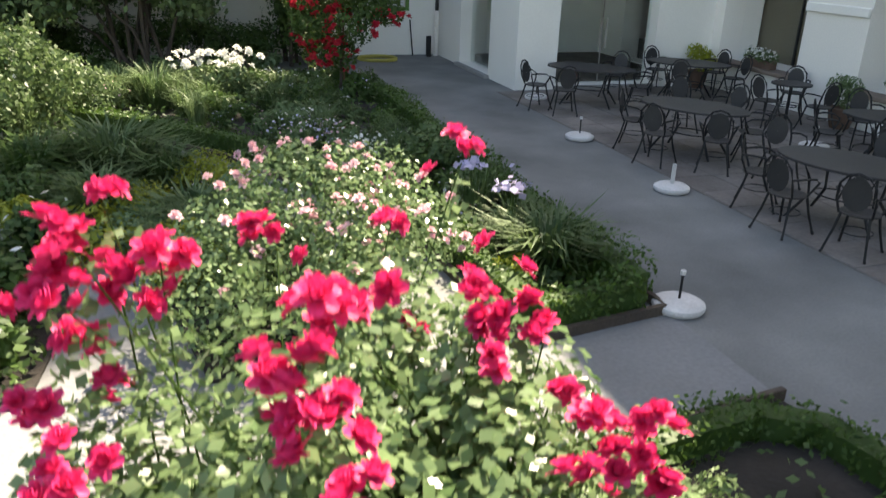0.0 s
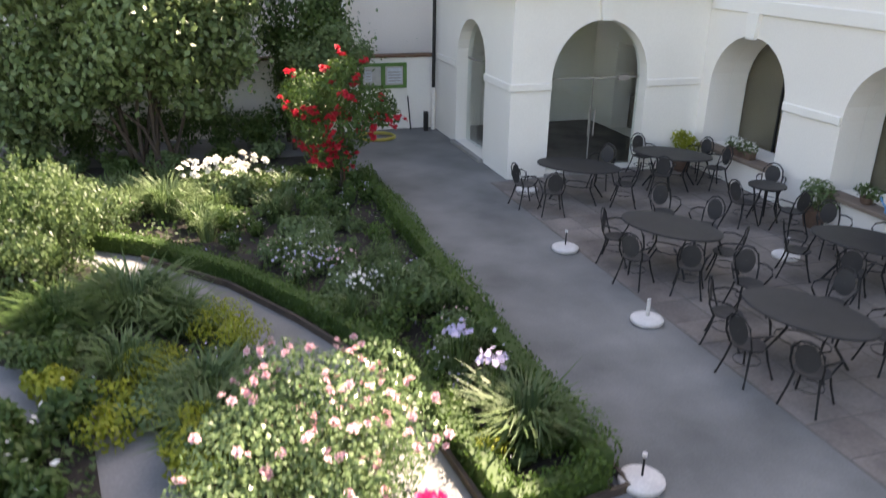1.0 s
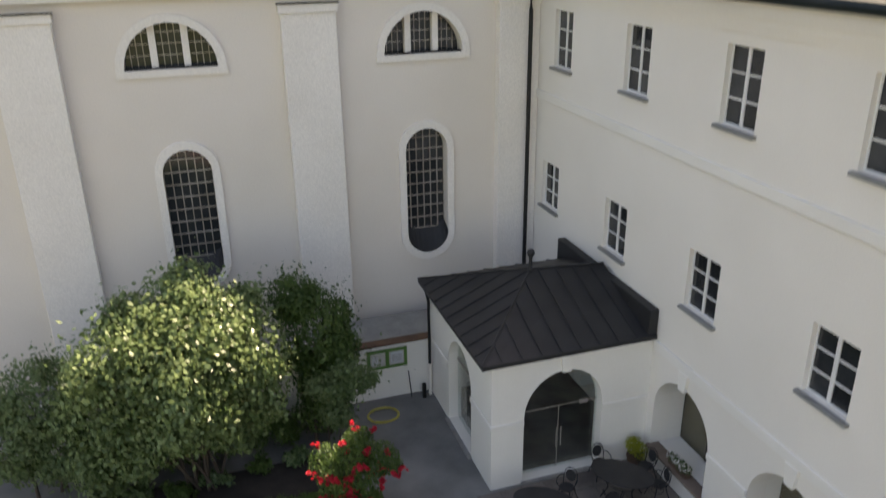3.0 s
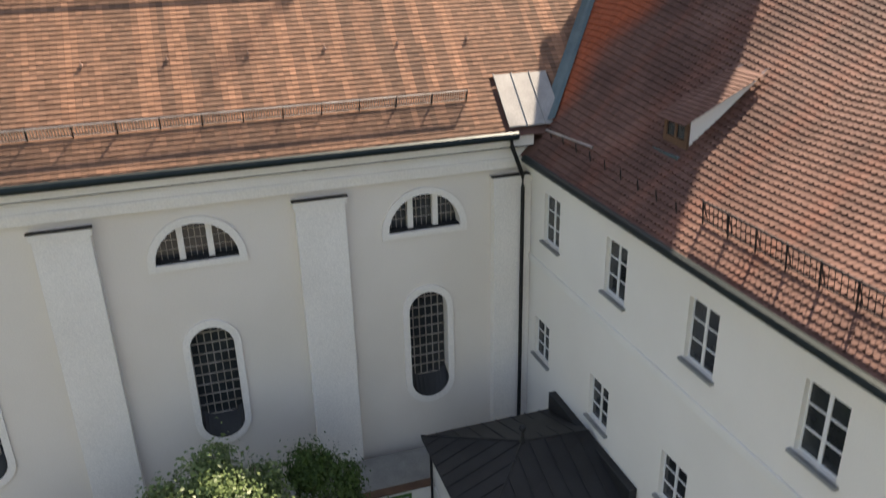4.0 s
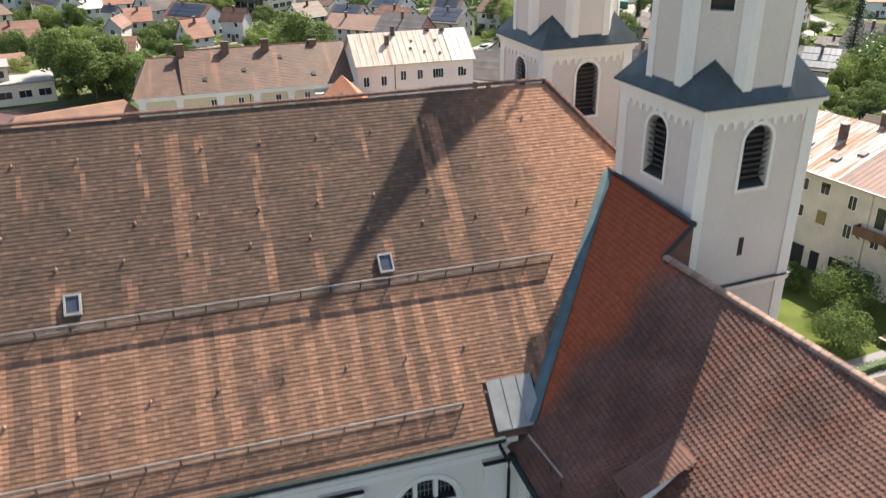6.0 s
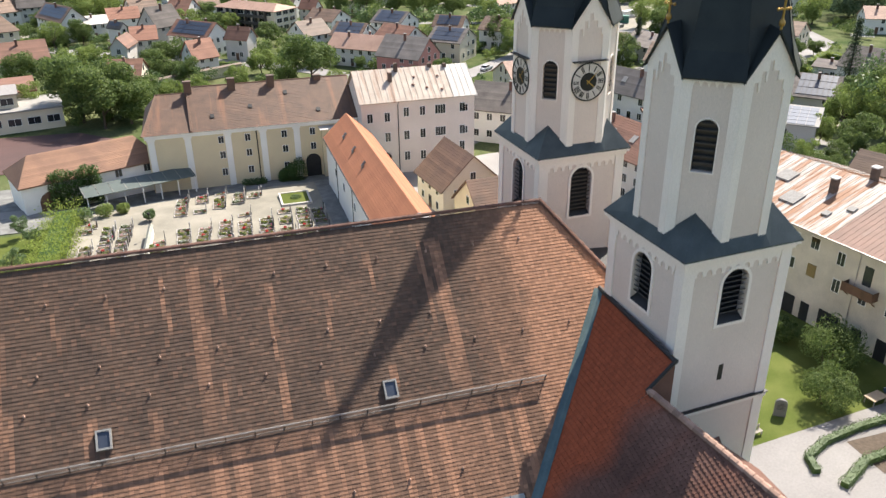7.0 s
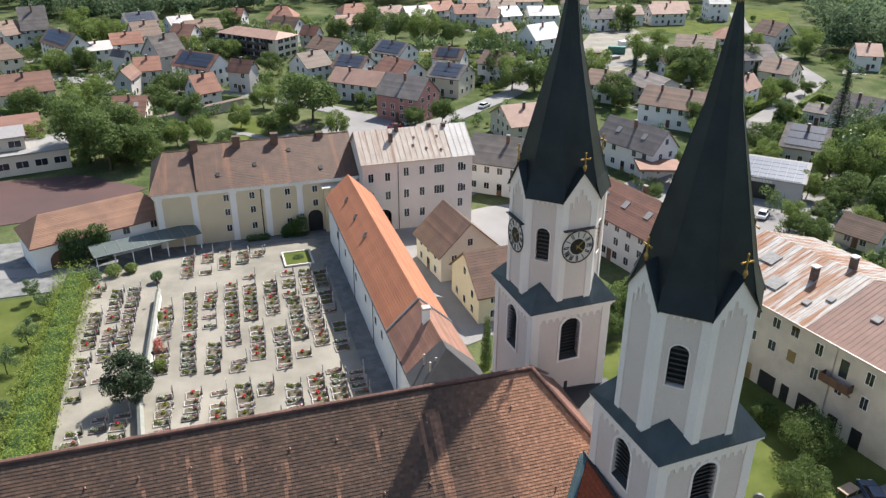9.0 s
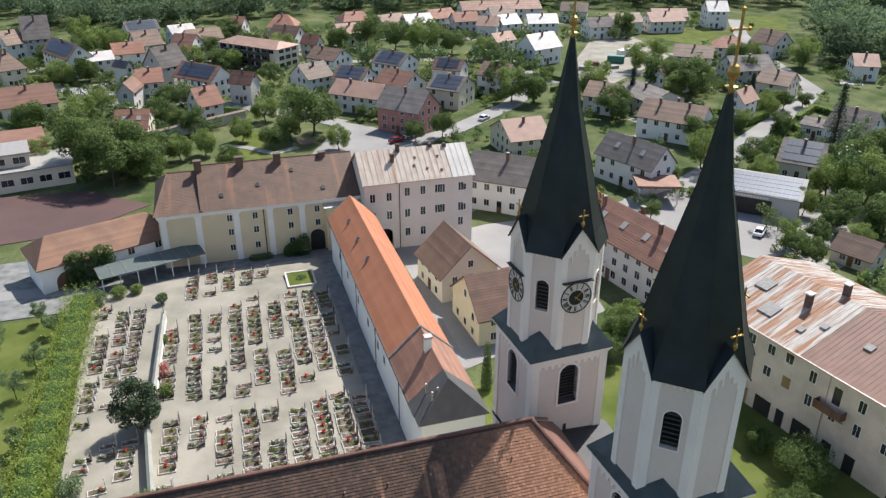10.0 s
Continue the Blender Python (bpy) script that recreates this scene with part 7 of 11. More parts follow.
# ---- the cemetery ----
def grave(kind, seed):
    """A kerbed bed with soil, a headstone at its head, planting and flowers."""
    rng = np.random.default_rng(seed)
    stone = (M["granite"], M["granite_dark"], M["granite_pale"])[kind % 3]
    names = ("grey", "dark polished", "pale")
    t = thing("grave", f"kerbed grave with {names[kind % 3]} headstone, shrubs and flowers", "grave", "graves in the cemetery")
    w = 0.98 if kind % 4 else 1.5
    bm_ = B()
    for x0, y0, x1, y1 in ((-0.95, -w / 2, 0.95, -w / 2 + 0.1), (-0.95, w / 2 - 0.1, 0.95, w / 2), (-0.95, -w / 2 + 0.1, -0.85, w / 2 - 0.1), (0.85, -w / 2 + 0.1, 0.95, w / 2 - 0.1)):
        box(bm_, x0, y0, -0.02, x1, y1, 0.16)
    part("kerb", bm_, stone if kind % 4 == 1 else M["kerb_pale"], t)
    bm_ = B()
    box(bm_, -0.85, -w / 2 + 0.1, -0.02, 0.85, w / 2 - 0.1, 0.10)
    part("soil", bm_, M["grave_soil"], t)
    bm_ = B()
    h = rng.uniform(1.0, 1.5)
    if kind % 3 == 0:
        plate(bm_, arch(0, 0.66, 0.1, h - 0.2, 8, 0.25), [], 0.11, FACE_X @ shift(0, 0.86, 0))
    elif kind % 3 == 1:
        box(bm_, 0.86, -0.32, 0.1, 0.98, 0.32, h, bevel=0.03)
    else:
        box(bm_, 0.84, -0.2, 0.1, 1.0, 0.2, h * 0.55)
        box(bm_, 0.88, -0.07, h * 0.55, 0.98, 0.07, h * 1.35)
        box(bm_, 0.88, -0.27, h * 1.0, 0.98, 0.27, h * 1.12)
    part("headstone", bm_, stone, t)
    n = rng.integers(5, 9)
    blobs = [(rng.uniform(-0.7, 0.65), rng.uniform(-w / 2 + 0.2, w / 2 - 0.2), 0.2, rng.uniform(0.18, 0.38), 0.9) for _ in range(n)]
    p, d = cloud(rng, blobs, (260, 150, 90)[kind % 3])
    leaf_mesh("planting", p, d, 0.16, M["leaf_light"] if kind % 3 == 0 else M["leaf_far"], t, seed=seed, kind="stuff")
    p, d = cloud(rng, [(b[0] + 0.05, b[1], 0.34, 0.24, 0.6) for b in blobs[: 1 + kind % 4]], 70)
    leaf_mesh("flower_clump", p, d, 0.14, (M["petal_mix"], M["petal_white"], M["petal_pink"], M["leaf_yellow"], M["petal_scarlet"])[kind % 5], t, seed=seed + 1, slim=0.9, kind="stuff")
    if kind % 3 == 1:
        bm_ = B()
        loft(bm_, [ring(0.6, 0.28, z, r, 7) for z, r in ((0.1, 0.06), (0.2, 0.07), (0.32, 0.05), (0.4, 0.02))])
        part("lantern", bm_, M["petal_red"] if kind % 2 else M["gold"], t)
    return t


TEMPLATES = [grave(k, 40 + k) for k in range(9)]
grng = np.random.default_rng(5)


def grave_row(x0, y0, x1, y1, pitch=1.3, drop=0.05):
    """Graves side by side along a line; the first templates are used up, then copied."""
    n = int(math.hypot(x1 - x0, y1 - y0) / pitch)
    for i in range(n):
        f = (i + 0.5) / n
        if grng.random() < drop:
            continue
        k = int(grng.integers(0, 9))
        m = pose(x0 + (x1 - x0) * f + grng.normal(0, 0.08), y0 + (y1 - y0) * f, float(ground_z(x0, y0 + (y1 - y0) * f)), 0, 0, grng.normal(0, 2.5))
        if not TEMPLATES[k].get("placed"):
            TEMPLATES[k].matrix_basis = m
            TEMPLATES[k]["placed"] = 1
        else:
            copy_thing(TEMPLATES[k], m)


for x, spans in ((-11.3, ((49.4, 54.5), (57.1, 64.4), (68.0, 89.8), (94.5, 103.3))), (-8.5, ((48.3, 63.9), (67.5, 74.8), (78.4, 89.3), (95.0, 103.8))), (-5.6, ((48.3, 64.4), (67.0, 70.1), (73.2, 90.8), (96.0, 104.1))), (-2.8, ((48.3, 57.6), (61.3, 63.9), (69.1, 77.4), (78.9, 92.9), (97.1, 102.8))), (-0.4, ((99.1, 102.0),)), (0.1, ((52.5, 62.8), (65.9, 76.3), (78.4, 90.3))), (2.9, ((48.3, 63.9), (68.0, 92.4))), (5.5, ((48.3, 65.9), (70.1, 92.4))), (7.8, ((49.4, 63.4), (68.0, 75.3), (77.9, 91.4)))):
    for a, b in spans:
        grave_row(x - 0.35, a, x + 0.25, b)
for x, spans in ((-24.0, ((55.6, 60.8), (65.9, 87.7), (91.9, 95.5))), (-21.5, ((53.5, 62.8), (69.1, 93.9))), (-19.2, ((53.5, 62.8), (76.3, 93.9))), (-14.6, ((50.4, 64.9), (69.1, 86.7)))):
    for a, b in spans:
        grave_row(x - 0.5, a, x + 0.4, b, 1.6, 0.16)
for a in TEMPLATES:
    if a.get("placed"):
        del a["placed"]
    else:
        a.matrix_basis = pose(-17, 48 + 1.6 * TEMPLATES.index(a), -2.12)

# the wall with sheet coping that divides the cemetery
cw = thing("cemetery_wall", "low cemetery wall with green sheet-metal coping", "wall", at=(0, 0, -2.15))
for (xa, ya), (xb, yb_) in (((-15.3, 89.3), (-16.3, 69.6)), ((-16.9, 63.4), (-16.0, 49.4))):
    bm = B()
    d = Vector((xb - xa, yb_ - ya, 0)).normalized()
    n = Vector((-d.y, d.x, 0))
    a, b = Vector((xa, ya, 0)), Vector((xb, yb_, 0))
    loft(bm, [[a + n * 0.2, a - n * 0.2, b - n * 0.2, b + n * 0.2], [v + Vector((0, 0, 1.5)) for v in (a + n * 0.2, a - n * 0.2, b - n * 0.2, b + n * 0.2)]])
    part("wall", bm, M["plaster_white"], cw)
    bm = B()
    sec = lambda p: [tuple(p + n * 0.36 + Vector((0, 0, 1.46))), tuple(p + Vector((0, 0, 1.74))), tuple(p - n * 0.36 + Vector((0, 0, 1.46)))]
    loft(bm, [sec(a), sec(b)])
    part("coping", bm, M["coping"], cw, "green-grey sheet-metal coping")
# bordered lawn plot
gp = thing("grass_plot", "square lawn plot with pale stone border and shrubs", "flower bed", at=(5.4, 96.6, 0))
bm = B()
for x0, y0, x1, y1 in ((-2.3, -2.6, 2.3, -2.3), (-2.3, 2.3, 2.3, 2.6), (-2.3, -2.3, -2.0, 2.3), (2.0, -2.3, 2.3, 2.3)):
    box(bm, x0, y0, -0.02, x1, y1, 0.3)
part("border", bm, M["granite_pale"], gp)
bm = B()
box(bm, -2.0, -2.3, -0.02, 2.0, 2.3, 0.2)
part("turf", bm, M["lawn"], gp)
p, d = cloud(np.random.default_rng(8), [(0, 0, 0.3, 0.8, 0.5), (0.5, 0.2, 0.35, 0.6, 0.5)], 700)
leaf_mesh("shrub", p, d, 0.16, M["leaf_light"], gp, seed=8)


def hedge(name, pts, w, h, leaves, size, material, label, seed, z=0.0, kind="", ragged=0.12):
    """A hedge of leaves along a line, over a dense inner body."""
    rng = np.random.default_rng(seed)
    t = thing(name, label, "hedge", kind=kind)
    pts = [(a[0] + (b[0] - a[0]) * k / 3, a[1] + (b[1] - a[1]) * k / 3) for a, b in zip(pts, pts[1:]) for k in range(3)] + [pts[-1]]
    seg = [math.dist(a, b) for a, b in zip(pts, pts[1:])]
    bm_ = B()
    rows = []
    for i, (x, y) in enumerate(pts):
        a, b = pts[max(0, i - 1)], pts[min(len(pts) - 1, i + 1)]
        dd = Vector((b[0] - a[0], b[1] - a[1], 0)).normalized()
        nn = Vector((-dd.y, dd.x, 0)) * w * 0.38
        pp = Vector((x, y, z + float(ground_z(x, y))))
        rows.append([pp + nn, pp - nn, pp - nn * 0.9 + Vector((0, 0, h * 0.86)), pp + nn * 0.9 + Vector((0, 0, h * 0.86))])
    loft(bm_, rows)
    bmesh.ops.recalc_face_normals(bm_, faces=list(bm_.faces))
    part("hedge_core", bm_, M["leaf_dark"], t)
    which = rng.choice(len(seg), leaves, p=np.array(seg) / sum(seg))
    f = rng.random(leaves)
    P = np.array(pts, float)
    a, b = P[which], P[which + 1]
    dd = (b - a) / np.linalg.norm(b - a, axis=1)[:, None]
    nn = np.stack([-dd[:, 1], dd[:, 0]], 1)
    u = rng.uniform(-1, 1, leaves)
    side = rng.random(leaves)
    along = a + (b - a) * f[:, None]
    wob = 1 + ragged * np.sin(along[:, 0] * 2.1 + along[:, 1] * 1.7) + ragged * rng.normal(0, 0.6, leaves)
    off = np.where(side < 0.45, u, np.sign(u)) * w / 2 * wob
    zz = np.where(side < 0.45, h * wob, rng.random(leaves) * h)
    p = np.concatenate([along + nn * off[:, None], (z + zz + ground_z(along[:, 0], along[:, 1]))[:, None]], 1)
    nr = np.concatenate([nn * np.where(side < 0.45, 0.0, np.sign(u))[:, None], np.where(side < 0.45, 1.0, 0.15)[:, None]], 1)
    leaf_mesh("foliage", p, nr, size, material, t, seed=seed)
    return t


hedge("cemetery_hedge", [(-27.1, 97.6), (-27.4, 83.6), (-27.9, 71.1), (-28.4, 57.6), (-28.8, 44.2)], 3.4, 2.3, 26000, 0.26, M["leaf_hedge"], "thick uneven green hedge along the cemetery", 21, ragged=0.4)
for i, (x, y, r) in enumerate(((-31.5, 81.5, 1.5), (-32.8, 74.8, 1.6), (-34.2, 68.0, 1.7), (-30.4, 89.8, 1.3), (-35.6, 58.7, 1.6), (-31.1, 63.9, 1.2), (-37.6, 77.4, 1.5), (-36.9, 87.7, 1.7), (-32.5, 93.9, 1.3), (-39.7, 69.1, 1.6), (-31.3, 54.5, 1.3))):
    tree("clipped_tree", "round clipped tree on the lawn", "tree", r, r * 1.9, 0.9, 3000, 0.16, M["leaf_light"], 60 + i, (x, y, 0), group="clipped trees", clumps=14, trunk_r=0.09)
tree("cemetery_tree", "dark broad-leaved tree between the graves", "tree", 3.0, 5.0, 1.0, 9000, 0.3, M["leaf_conifer"], 70, (-17.6, 64.1, 0), clumps=22)
for x, y, h, r in ((24.4, 61, 7.6, 0.85),):
    rng_ = np.random.default_rng(3)
    cy = thing("columnar_conifer", "narrow dark green columnar conifer beside the hall", "conifer", at=(x, y, 0))
    bm = B()
    tube(bm, [(0, 0, -0.1), (0, 0, h * 0.8)], 0.12, 6, 0.03)
    part("trunk", bm, M["bark"], cy)
    p, d = cloud(rng_, [(0, 0, h * (0.1 + 0.11 * k), r * (1 - 0.07 * k), 1.2) for k in range(8)], 3000)
    leaf_mesh("foliage", p, d, 0.22, M["leaf_tree"], cy, seed=3)
for x, y in ((-15.3, 88.6), (-15.9, 69.0)):
    lp = thing("path_lamp", "slim dark cemetery lamp post", "lamp post", at=(-15.3, y, 0))
    bm = B()
    tube(bm, [(0, 0, -0.02), (0, 0, 3.2)], 0.05, 7, 0.035)
    part("post", bm, M["iron"], lp)
    bm = B()
    loft(bm, [ring(0, 0, 3.2 + z, r, 8) for z, r in ((0, 0.06), (0.1, 0.16), (0.35, 0.2), (0.45, 0.1), (0.52, 0.02))])
    part("lantern", bm, M["iron"], lp)

# ---- trees of the town ----
KINDS = [tree("tree", "broad-leaved green tree with full uneven crown", "tree", 4.0, 6.4, 1.6, 6500, 0.4, M["leaf_tree"], 101, (300, -300, 0), group="town trees", clumps=20), tree("tree", "lighter green broad-leaved tree in a garden", "tree", 4.0, 7.2, 1.2, 6500, 0.4, M["leaf_far"], 102, (310, -300, 0), group="town trees", clumps=24), tree("tree", "broad-leaved tree with loose spreading crown", "tree", 4.0, 5.6, 1.5, 6500, 0.38, M["leaf_tree"], 103, (320, -300, 0), group="town trees", clumps=18)]
used = set()
prng = np.random.default_rng(11)


def plant(k, x, y, s):
    """A tree of one of the three kinds, at its size."""
    m = pose(x, y, float(ground_z(x, y)) - 0.05, 0, 0, float(prng.uniform(0, 360)))
    ob = KINDS[k]
    if k in used:
        ob = copy_thing(ob, m)
    used.add(k)
    ob.matrix_basis = m @ Matrix.Diagonal((s, s, s * float(prng.uniform(0.85, 1.1)), 1))




hedge("box_hedge", [(39.6, 22.6), (40.2, 24.4), (43.0, 25.7), (47.7, 26.6), (57, 27.2)], 0.8, 0.6, 3600, 0.13, M["leaf"], "low clipped box hedge along the gravelled bed", 131)
hedge("box_hedge", [(40.6, 20.6), (44.6, 22.6), (47.4, 22.9), (54, 23.4)], 0.9, 0.6, 3000, 0.13, M["leaf"], "low inner box hedge of the gravelled bed", 132)
house(-5.5, 232.1, -46, 15.3, 9.1, 6.0, 3.6, M["chestnut_tile"], M["house_white"], "white house with a gabled red-brown tile roof and solar panels", 2, solar=1, chimneys=2, group="town houses")
house(6.1, 220.3, -37, 7.2, 5.1, 6.3, 2.8, M["red_tile"], M["house_grey"], "grey house with a gabled red tile roof", 2, group="town houses")
house(-5.9, 205.8, 26, 6.9, 7.4, 4.8, 4.0, M["salmon_tile"], M["house_white"], "white house with a gabled salmon-red tile roof", 2, group="town houses")
house(-16.4, 248.9, 36, 9.4, 9.8, 7.0, 5.3, M["grey_tile"], M["house_grey"], "grey house with a gabled dark grey tile roof", 3, group="town houses")
house(-26.1, 222.4, -104, 9.1, 4.4, 6.0, 2.4, M["red_tile"], M["house_grey"], "grey house with a gabled red tile roof", 2, group="town houses")
house(-20.9, 232.5, 4, 7.0, 9.0, 6.0, 3.0, M["salmon_tile"], M["house_white"], "white house with a gabled salmon-red tile roof", 2, group="town houses")
house(-29.7, 253.8, -46, 5.8, 2.5, 6.0, 1.4, M["grey_tile"], M["house_white"], "white house with a gabled dark grey tile roof and solar panels", 2, solar=1, group="town houses")
house(-39.0, 272.8, 15, 9.2, 9.0, 5.0, 2.0, M["pale_roof"], M["house_white"], "white house with a gabled pale sheet roof", 2, group="town houses")
house(-48.6, 276.7, -60, 19.9, 8.2, 6.5, 4.0, M["brown_tile"], M["house_white"], "white house with a gabled brown tile roof and solar panels", 3, solar=1, group="town houses")
house(-29.7, 282.0, 9, 10.1, 9.0, 5.0, 3.0, M["salmon_tile"], M["house_white"], "white house with a gabled salmon-red tile roof", 2, group="town houses")
house(-23.8, 290.7, 21, 9.3, 10.0, 6.0, 4.0, M["brown_tile"], M["house_white"], "white house with a gabled brown tile roof", 2, group="town houses")
house(-9.5, 278.4, -29, 7.9, 12.0, 6.0, 4.5, M["chestnut_tile"], M["house_white"], "white house with a gabled red-brown tile roof", 2, group="town houses")
house(-11.7, 316.9, 20, 9.5, 9.0, 5.0, 2.5, M["pale_roof"], M["house_white"], "white house with a gabled pale sheet roof", 2, group="town houses")
house(-27.0, 327.1, 18, 12.4, 9.0, 5.0, 3.0, M["grey_tile"], M["house_white"], "white house with a gabled dark grey tile roof and solar panels", 2, solar=1, group="town houses")
house(-3.5, 302.1, 13, 12.7, 11.0, 5.0, 3.0, M["brown_tile"], M["house_white"], "white house with a gabled brown tile roof", 2, group="town houses")
house(11.7, 325.5, -29, 5.3, 7.1, 5.0, 3.1, M["salmon_tile"], M["house_white"], "white house with a gabled salmon-red tile roof", 2, group="town houses")
house(29.1, 319.8, -16, 11.5, 12.0, 5.0, 4.0, M["salmon_tile"], M["house_white"], "white house with a hipped salmon-red tile roof", 2, hip=4, group="town houses")
house(27.8, 294.0, -38, 11.2, 10.0, 5.0, 4.0, M["brown_tile"], M["house_white"], "white house with a gabled brown tile roof", 2, group="town houses")
house(-64.9, 263.1, 26, 7.3, 12.0, 6.0, 5.0, M["brown_tile"], M["house_cream"], "cream house with a hipped brown tile roof", 2, hip=4, group="town houses")
house(-71.1, 305.6, 36, 7.1, 10.0, 6.0, 4.0, M["brown_tile"], M["house_white"], "white house with a gabled brown tile roof", 2, group="town houses")
house(-62.7, 310.6, 10, 9.0, 13.0, 7.0, 7.0, M["grey_tile"], M["house_grey"], "grey house with a gabled dark grey tile roof", 3, group="town houses")
house(-23.7, 192.2, -10, 8.0, 10.0, 4.0, 3.5, M["red_tile"], M["house_cream"], "cream house with a gabled red tile roof", 2, skylights=2, group="town houses")
house(-53.6, 224.4, 14, 14.1, 12.0, 4.0, 4.0, M["chestnut_tile"], M["house_cream"], "cream house with a gabled red-brown tile roof", 2, group="town houses")
house(45.7, 180.2, -48, 12.7, 10.4, 6.5, 4.3, M["grey_tile"], M["house_pink"], "dusky pink house with a gabled dark grey tile roof", 3, group="town houses")
house(37.6, 202.6, -43, 15.8, 9.0, 5.0, 3.0, M["beige_tile"], M["house_white"], "white house with a gabled faded beige tile roof", 2, chimneys=2, group="town houses")
house(27.1, 228.7, 26, 9.2, 10.0, 5.0, 3.5, M["brown_tile"], M["house_white"], "white house with a gabled brown tile roof", 2, group="town houses")
house(39.6, 222.6, -40, 10.1, 10.0, 5.0, 3.0, M["brown_tile"], M["house_white"], "white house with a gabled brown tile roof and solar panels", 2, solar=1, group="town houses")
house(56.9, 239.9, -50, 11.6, 10.6, 5.0, 3.1, M["grey_tile"], M["house_white"], "white house with a gabled dark grey tile roof and solar panels", 2, solar=1, group="town houses")
house(51.7, 212.3, -57, 12.0, 9.8, 5.0, 3.2, M["chestnut_tile"], M["house_white"], "white house with a gabled red-brown tile roof", 2, group="town houses")
house(72.0, 226.3, -39, 9.7, 7.2, 5.0, 2.8, M["brown_tile"], M["house_white"], "white house with a gabled brown tile roof and solar panels", 2, solar=1, group="town houses")
house(64.2, 200.8, -44, 10.3, 11.0, 5.5, 3.0, M["grey_tile"], M["house_cream"], "cream house with a gabled dark grey tile roof and solar panels", 2, solar=1, group="town houses")
house(82.7, 210.2, -47, 9.5, 10.0, 6.0, 3.0, M["brown_tile"], M["house_white"], "white house with a gabled brown tile roof", 2, group="town houses")
house(104.8, 265.6, 23, 9.7, 5.9, 5.0, 2.5, M["beige_tile"], M["house_white"], "white house with a gabled faded beige tile roof", 2, group="town houses")
house(112.0, 245.9, 19, 12.8, 9.7, 6.0, 4.3, M["pale_roof"], M["house_white"], "white house with a gabled pale sheet roof", 2, group="town houses")
house(52.3, 298.2, 9, 10.6, 9.0, 5.0, 3.0, M["beige_tile"], M["house_white"], "white house with a gabled faded beige tile roof", 2, group="town houses")
house(60.0, 326.0, 9, 12.6, 10.0, 5.0, 3.0, M["salmon_tile"], M["house_white"], "white house with a hipped salmon-red tile roof", 2, hip=3, group="town houses")
house(35.0, 279.7, -41, 6.7, 4.8, 5.0, 2.6, M["salmon_tile"], M["house_white"], "white house with a gabled salmon-red tile roof", 2, group="town houses")
house(37.0, 253.4, -47, 11.3, 10.3, 5.0, 2.8, M["brown_tile"], M["house_white"], "white house with a gabled brown tile roof", 2, chimneys=2, group="town houses")
house(73.2, 315.0, 19, 11.1, 9.5, 5.0, 3.0, M["beige_tile"], M["house_white"], "white house with a gabled faded beige tile roof", 2, group="town houses")
house(84.5, 312.9, 9, 11.9, 9.5, 5.0, 3.0, M["pale_roof"], M["house_white"], "white house with a gabled pale sheet roof", 2, group="town houses")
house(97.5, 322.7, 19, 12.1, 9.5, 5.0, 3.0, M["salmon_tile"], M["house_white"], "white house with a gabled salmon-red tile roof", 2, group="town houses")
house(105.4, 311.5, -2, 10.6, 9.5, 5.0, 3.0, M["salmon_tile"], M["house_white"], "white house with a gabled salmon-red tile roof", 2, group="town houses")
house(112.1, 298.3, -33, 8.4, 9.5, 5.0, 3.0, M["beige_tile"], M["house_white"], "white house with a gabled faded beige tile roof", 2, group="town houses")
house(120.7, 300.4, 9, 8.9, 9.5, 5.0, 3.0, M["pale_roof"], M["house_white"], "white house with a gabled pale sheet roof", 2, group="town houses")
house(135.5, 297.9, -10, 12.7, 9.5, 5.0, 3.0, M["pale_roof"], M["house_white"], "white house with a gabled pale sheet roof", 2, group="town houses")
house(188.6, 287.6, -6, 15.6, 9.5, 5.0, 3.0, M["beige_tile"], M["house_white"], "white house with a gabled faded beige tile roof", 2, group="town houses")
house(170.3, 290.0, -5, 13.9, 9.5, 5.0, 3.0, M["brown_tile"], M["house_white"], "white house with a gabled brown tile roof", 2, group="town houses")
house(154.8, 283.3, -3, 10.9, 9.5, 5.0, 3.0, M["grey_tile"], M["house_white"], "white house with a gabled dark grey tile roof", 2, group="town houses")
house(206.8, 192.7, -28, 7.6, 9.5, 5.0, 3.0, M["beige_tile"], M["house_white"], "white house with a gabled faded beige tile roof", 2, group="town houses")
house(125.7, 320.7, -1, 11.2, 9.5, 5.0, 3.0, M["brown_tile"], M["house_white"], "white house with a gabled brown tile roof", 2, group="town houses")
house(163.2, 322.8, -30, 12.1, 9.5, 5.0, 3.0, M["brown_tile"], M["house_white"], "white house with a gabled brown tile roof", 2, group="town houses")
house(131.8, 338.3, -6, 37.7, 12.0, 5.0, 3.0, M["red_tile"], M["house_white"], "white house with a gabled red tile roof", 2, chimneys=3, group="town houses")
house(110.3, 154.0, -51, 16.2, 11.0, 5.5, 3.5, M["brown_tile"], M["house_white"], "white house with a gabled brown tile roof", 2, chimneys=3, group="town houses")
house(82.8, 126.3, -69, 15.3, 8.2, 6.0, 4.0, M["grey_tile"], M["house_white"], "white house with a gabled dark grey tile roof", 2, skylights=2, group="town houses")
house(104.7, 181.7, -46, 9.3, 10.0, 5.0, 3.0, M["brown_tile"], M["house_white"], "white house with a gabled brown tile roof", 2, group="town houses")
house(117.5, 178.9, -82, 16.4, 12.0, 4.5, 2.5, M["grey_tile"], M["house_grey"], "grey house with a gabled dark grey tile roof", 2, group="town houses")
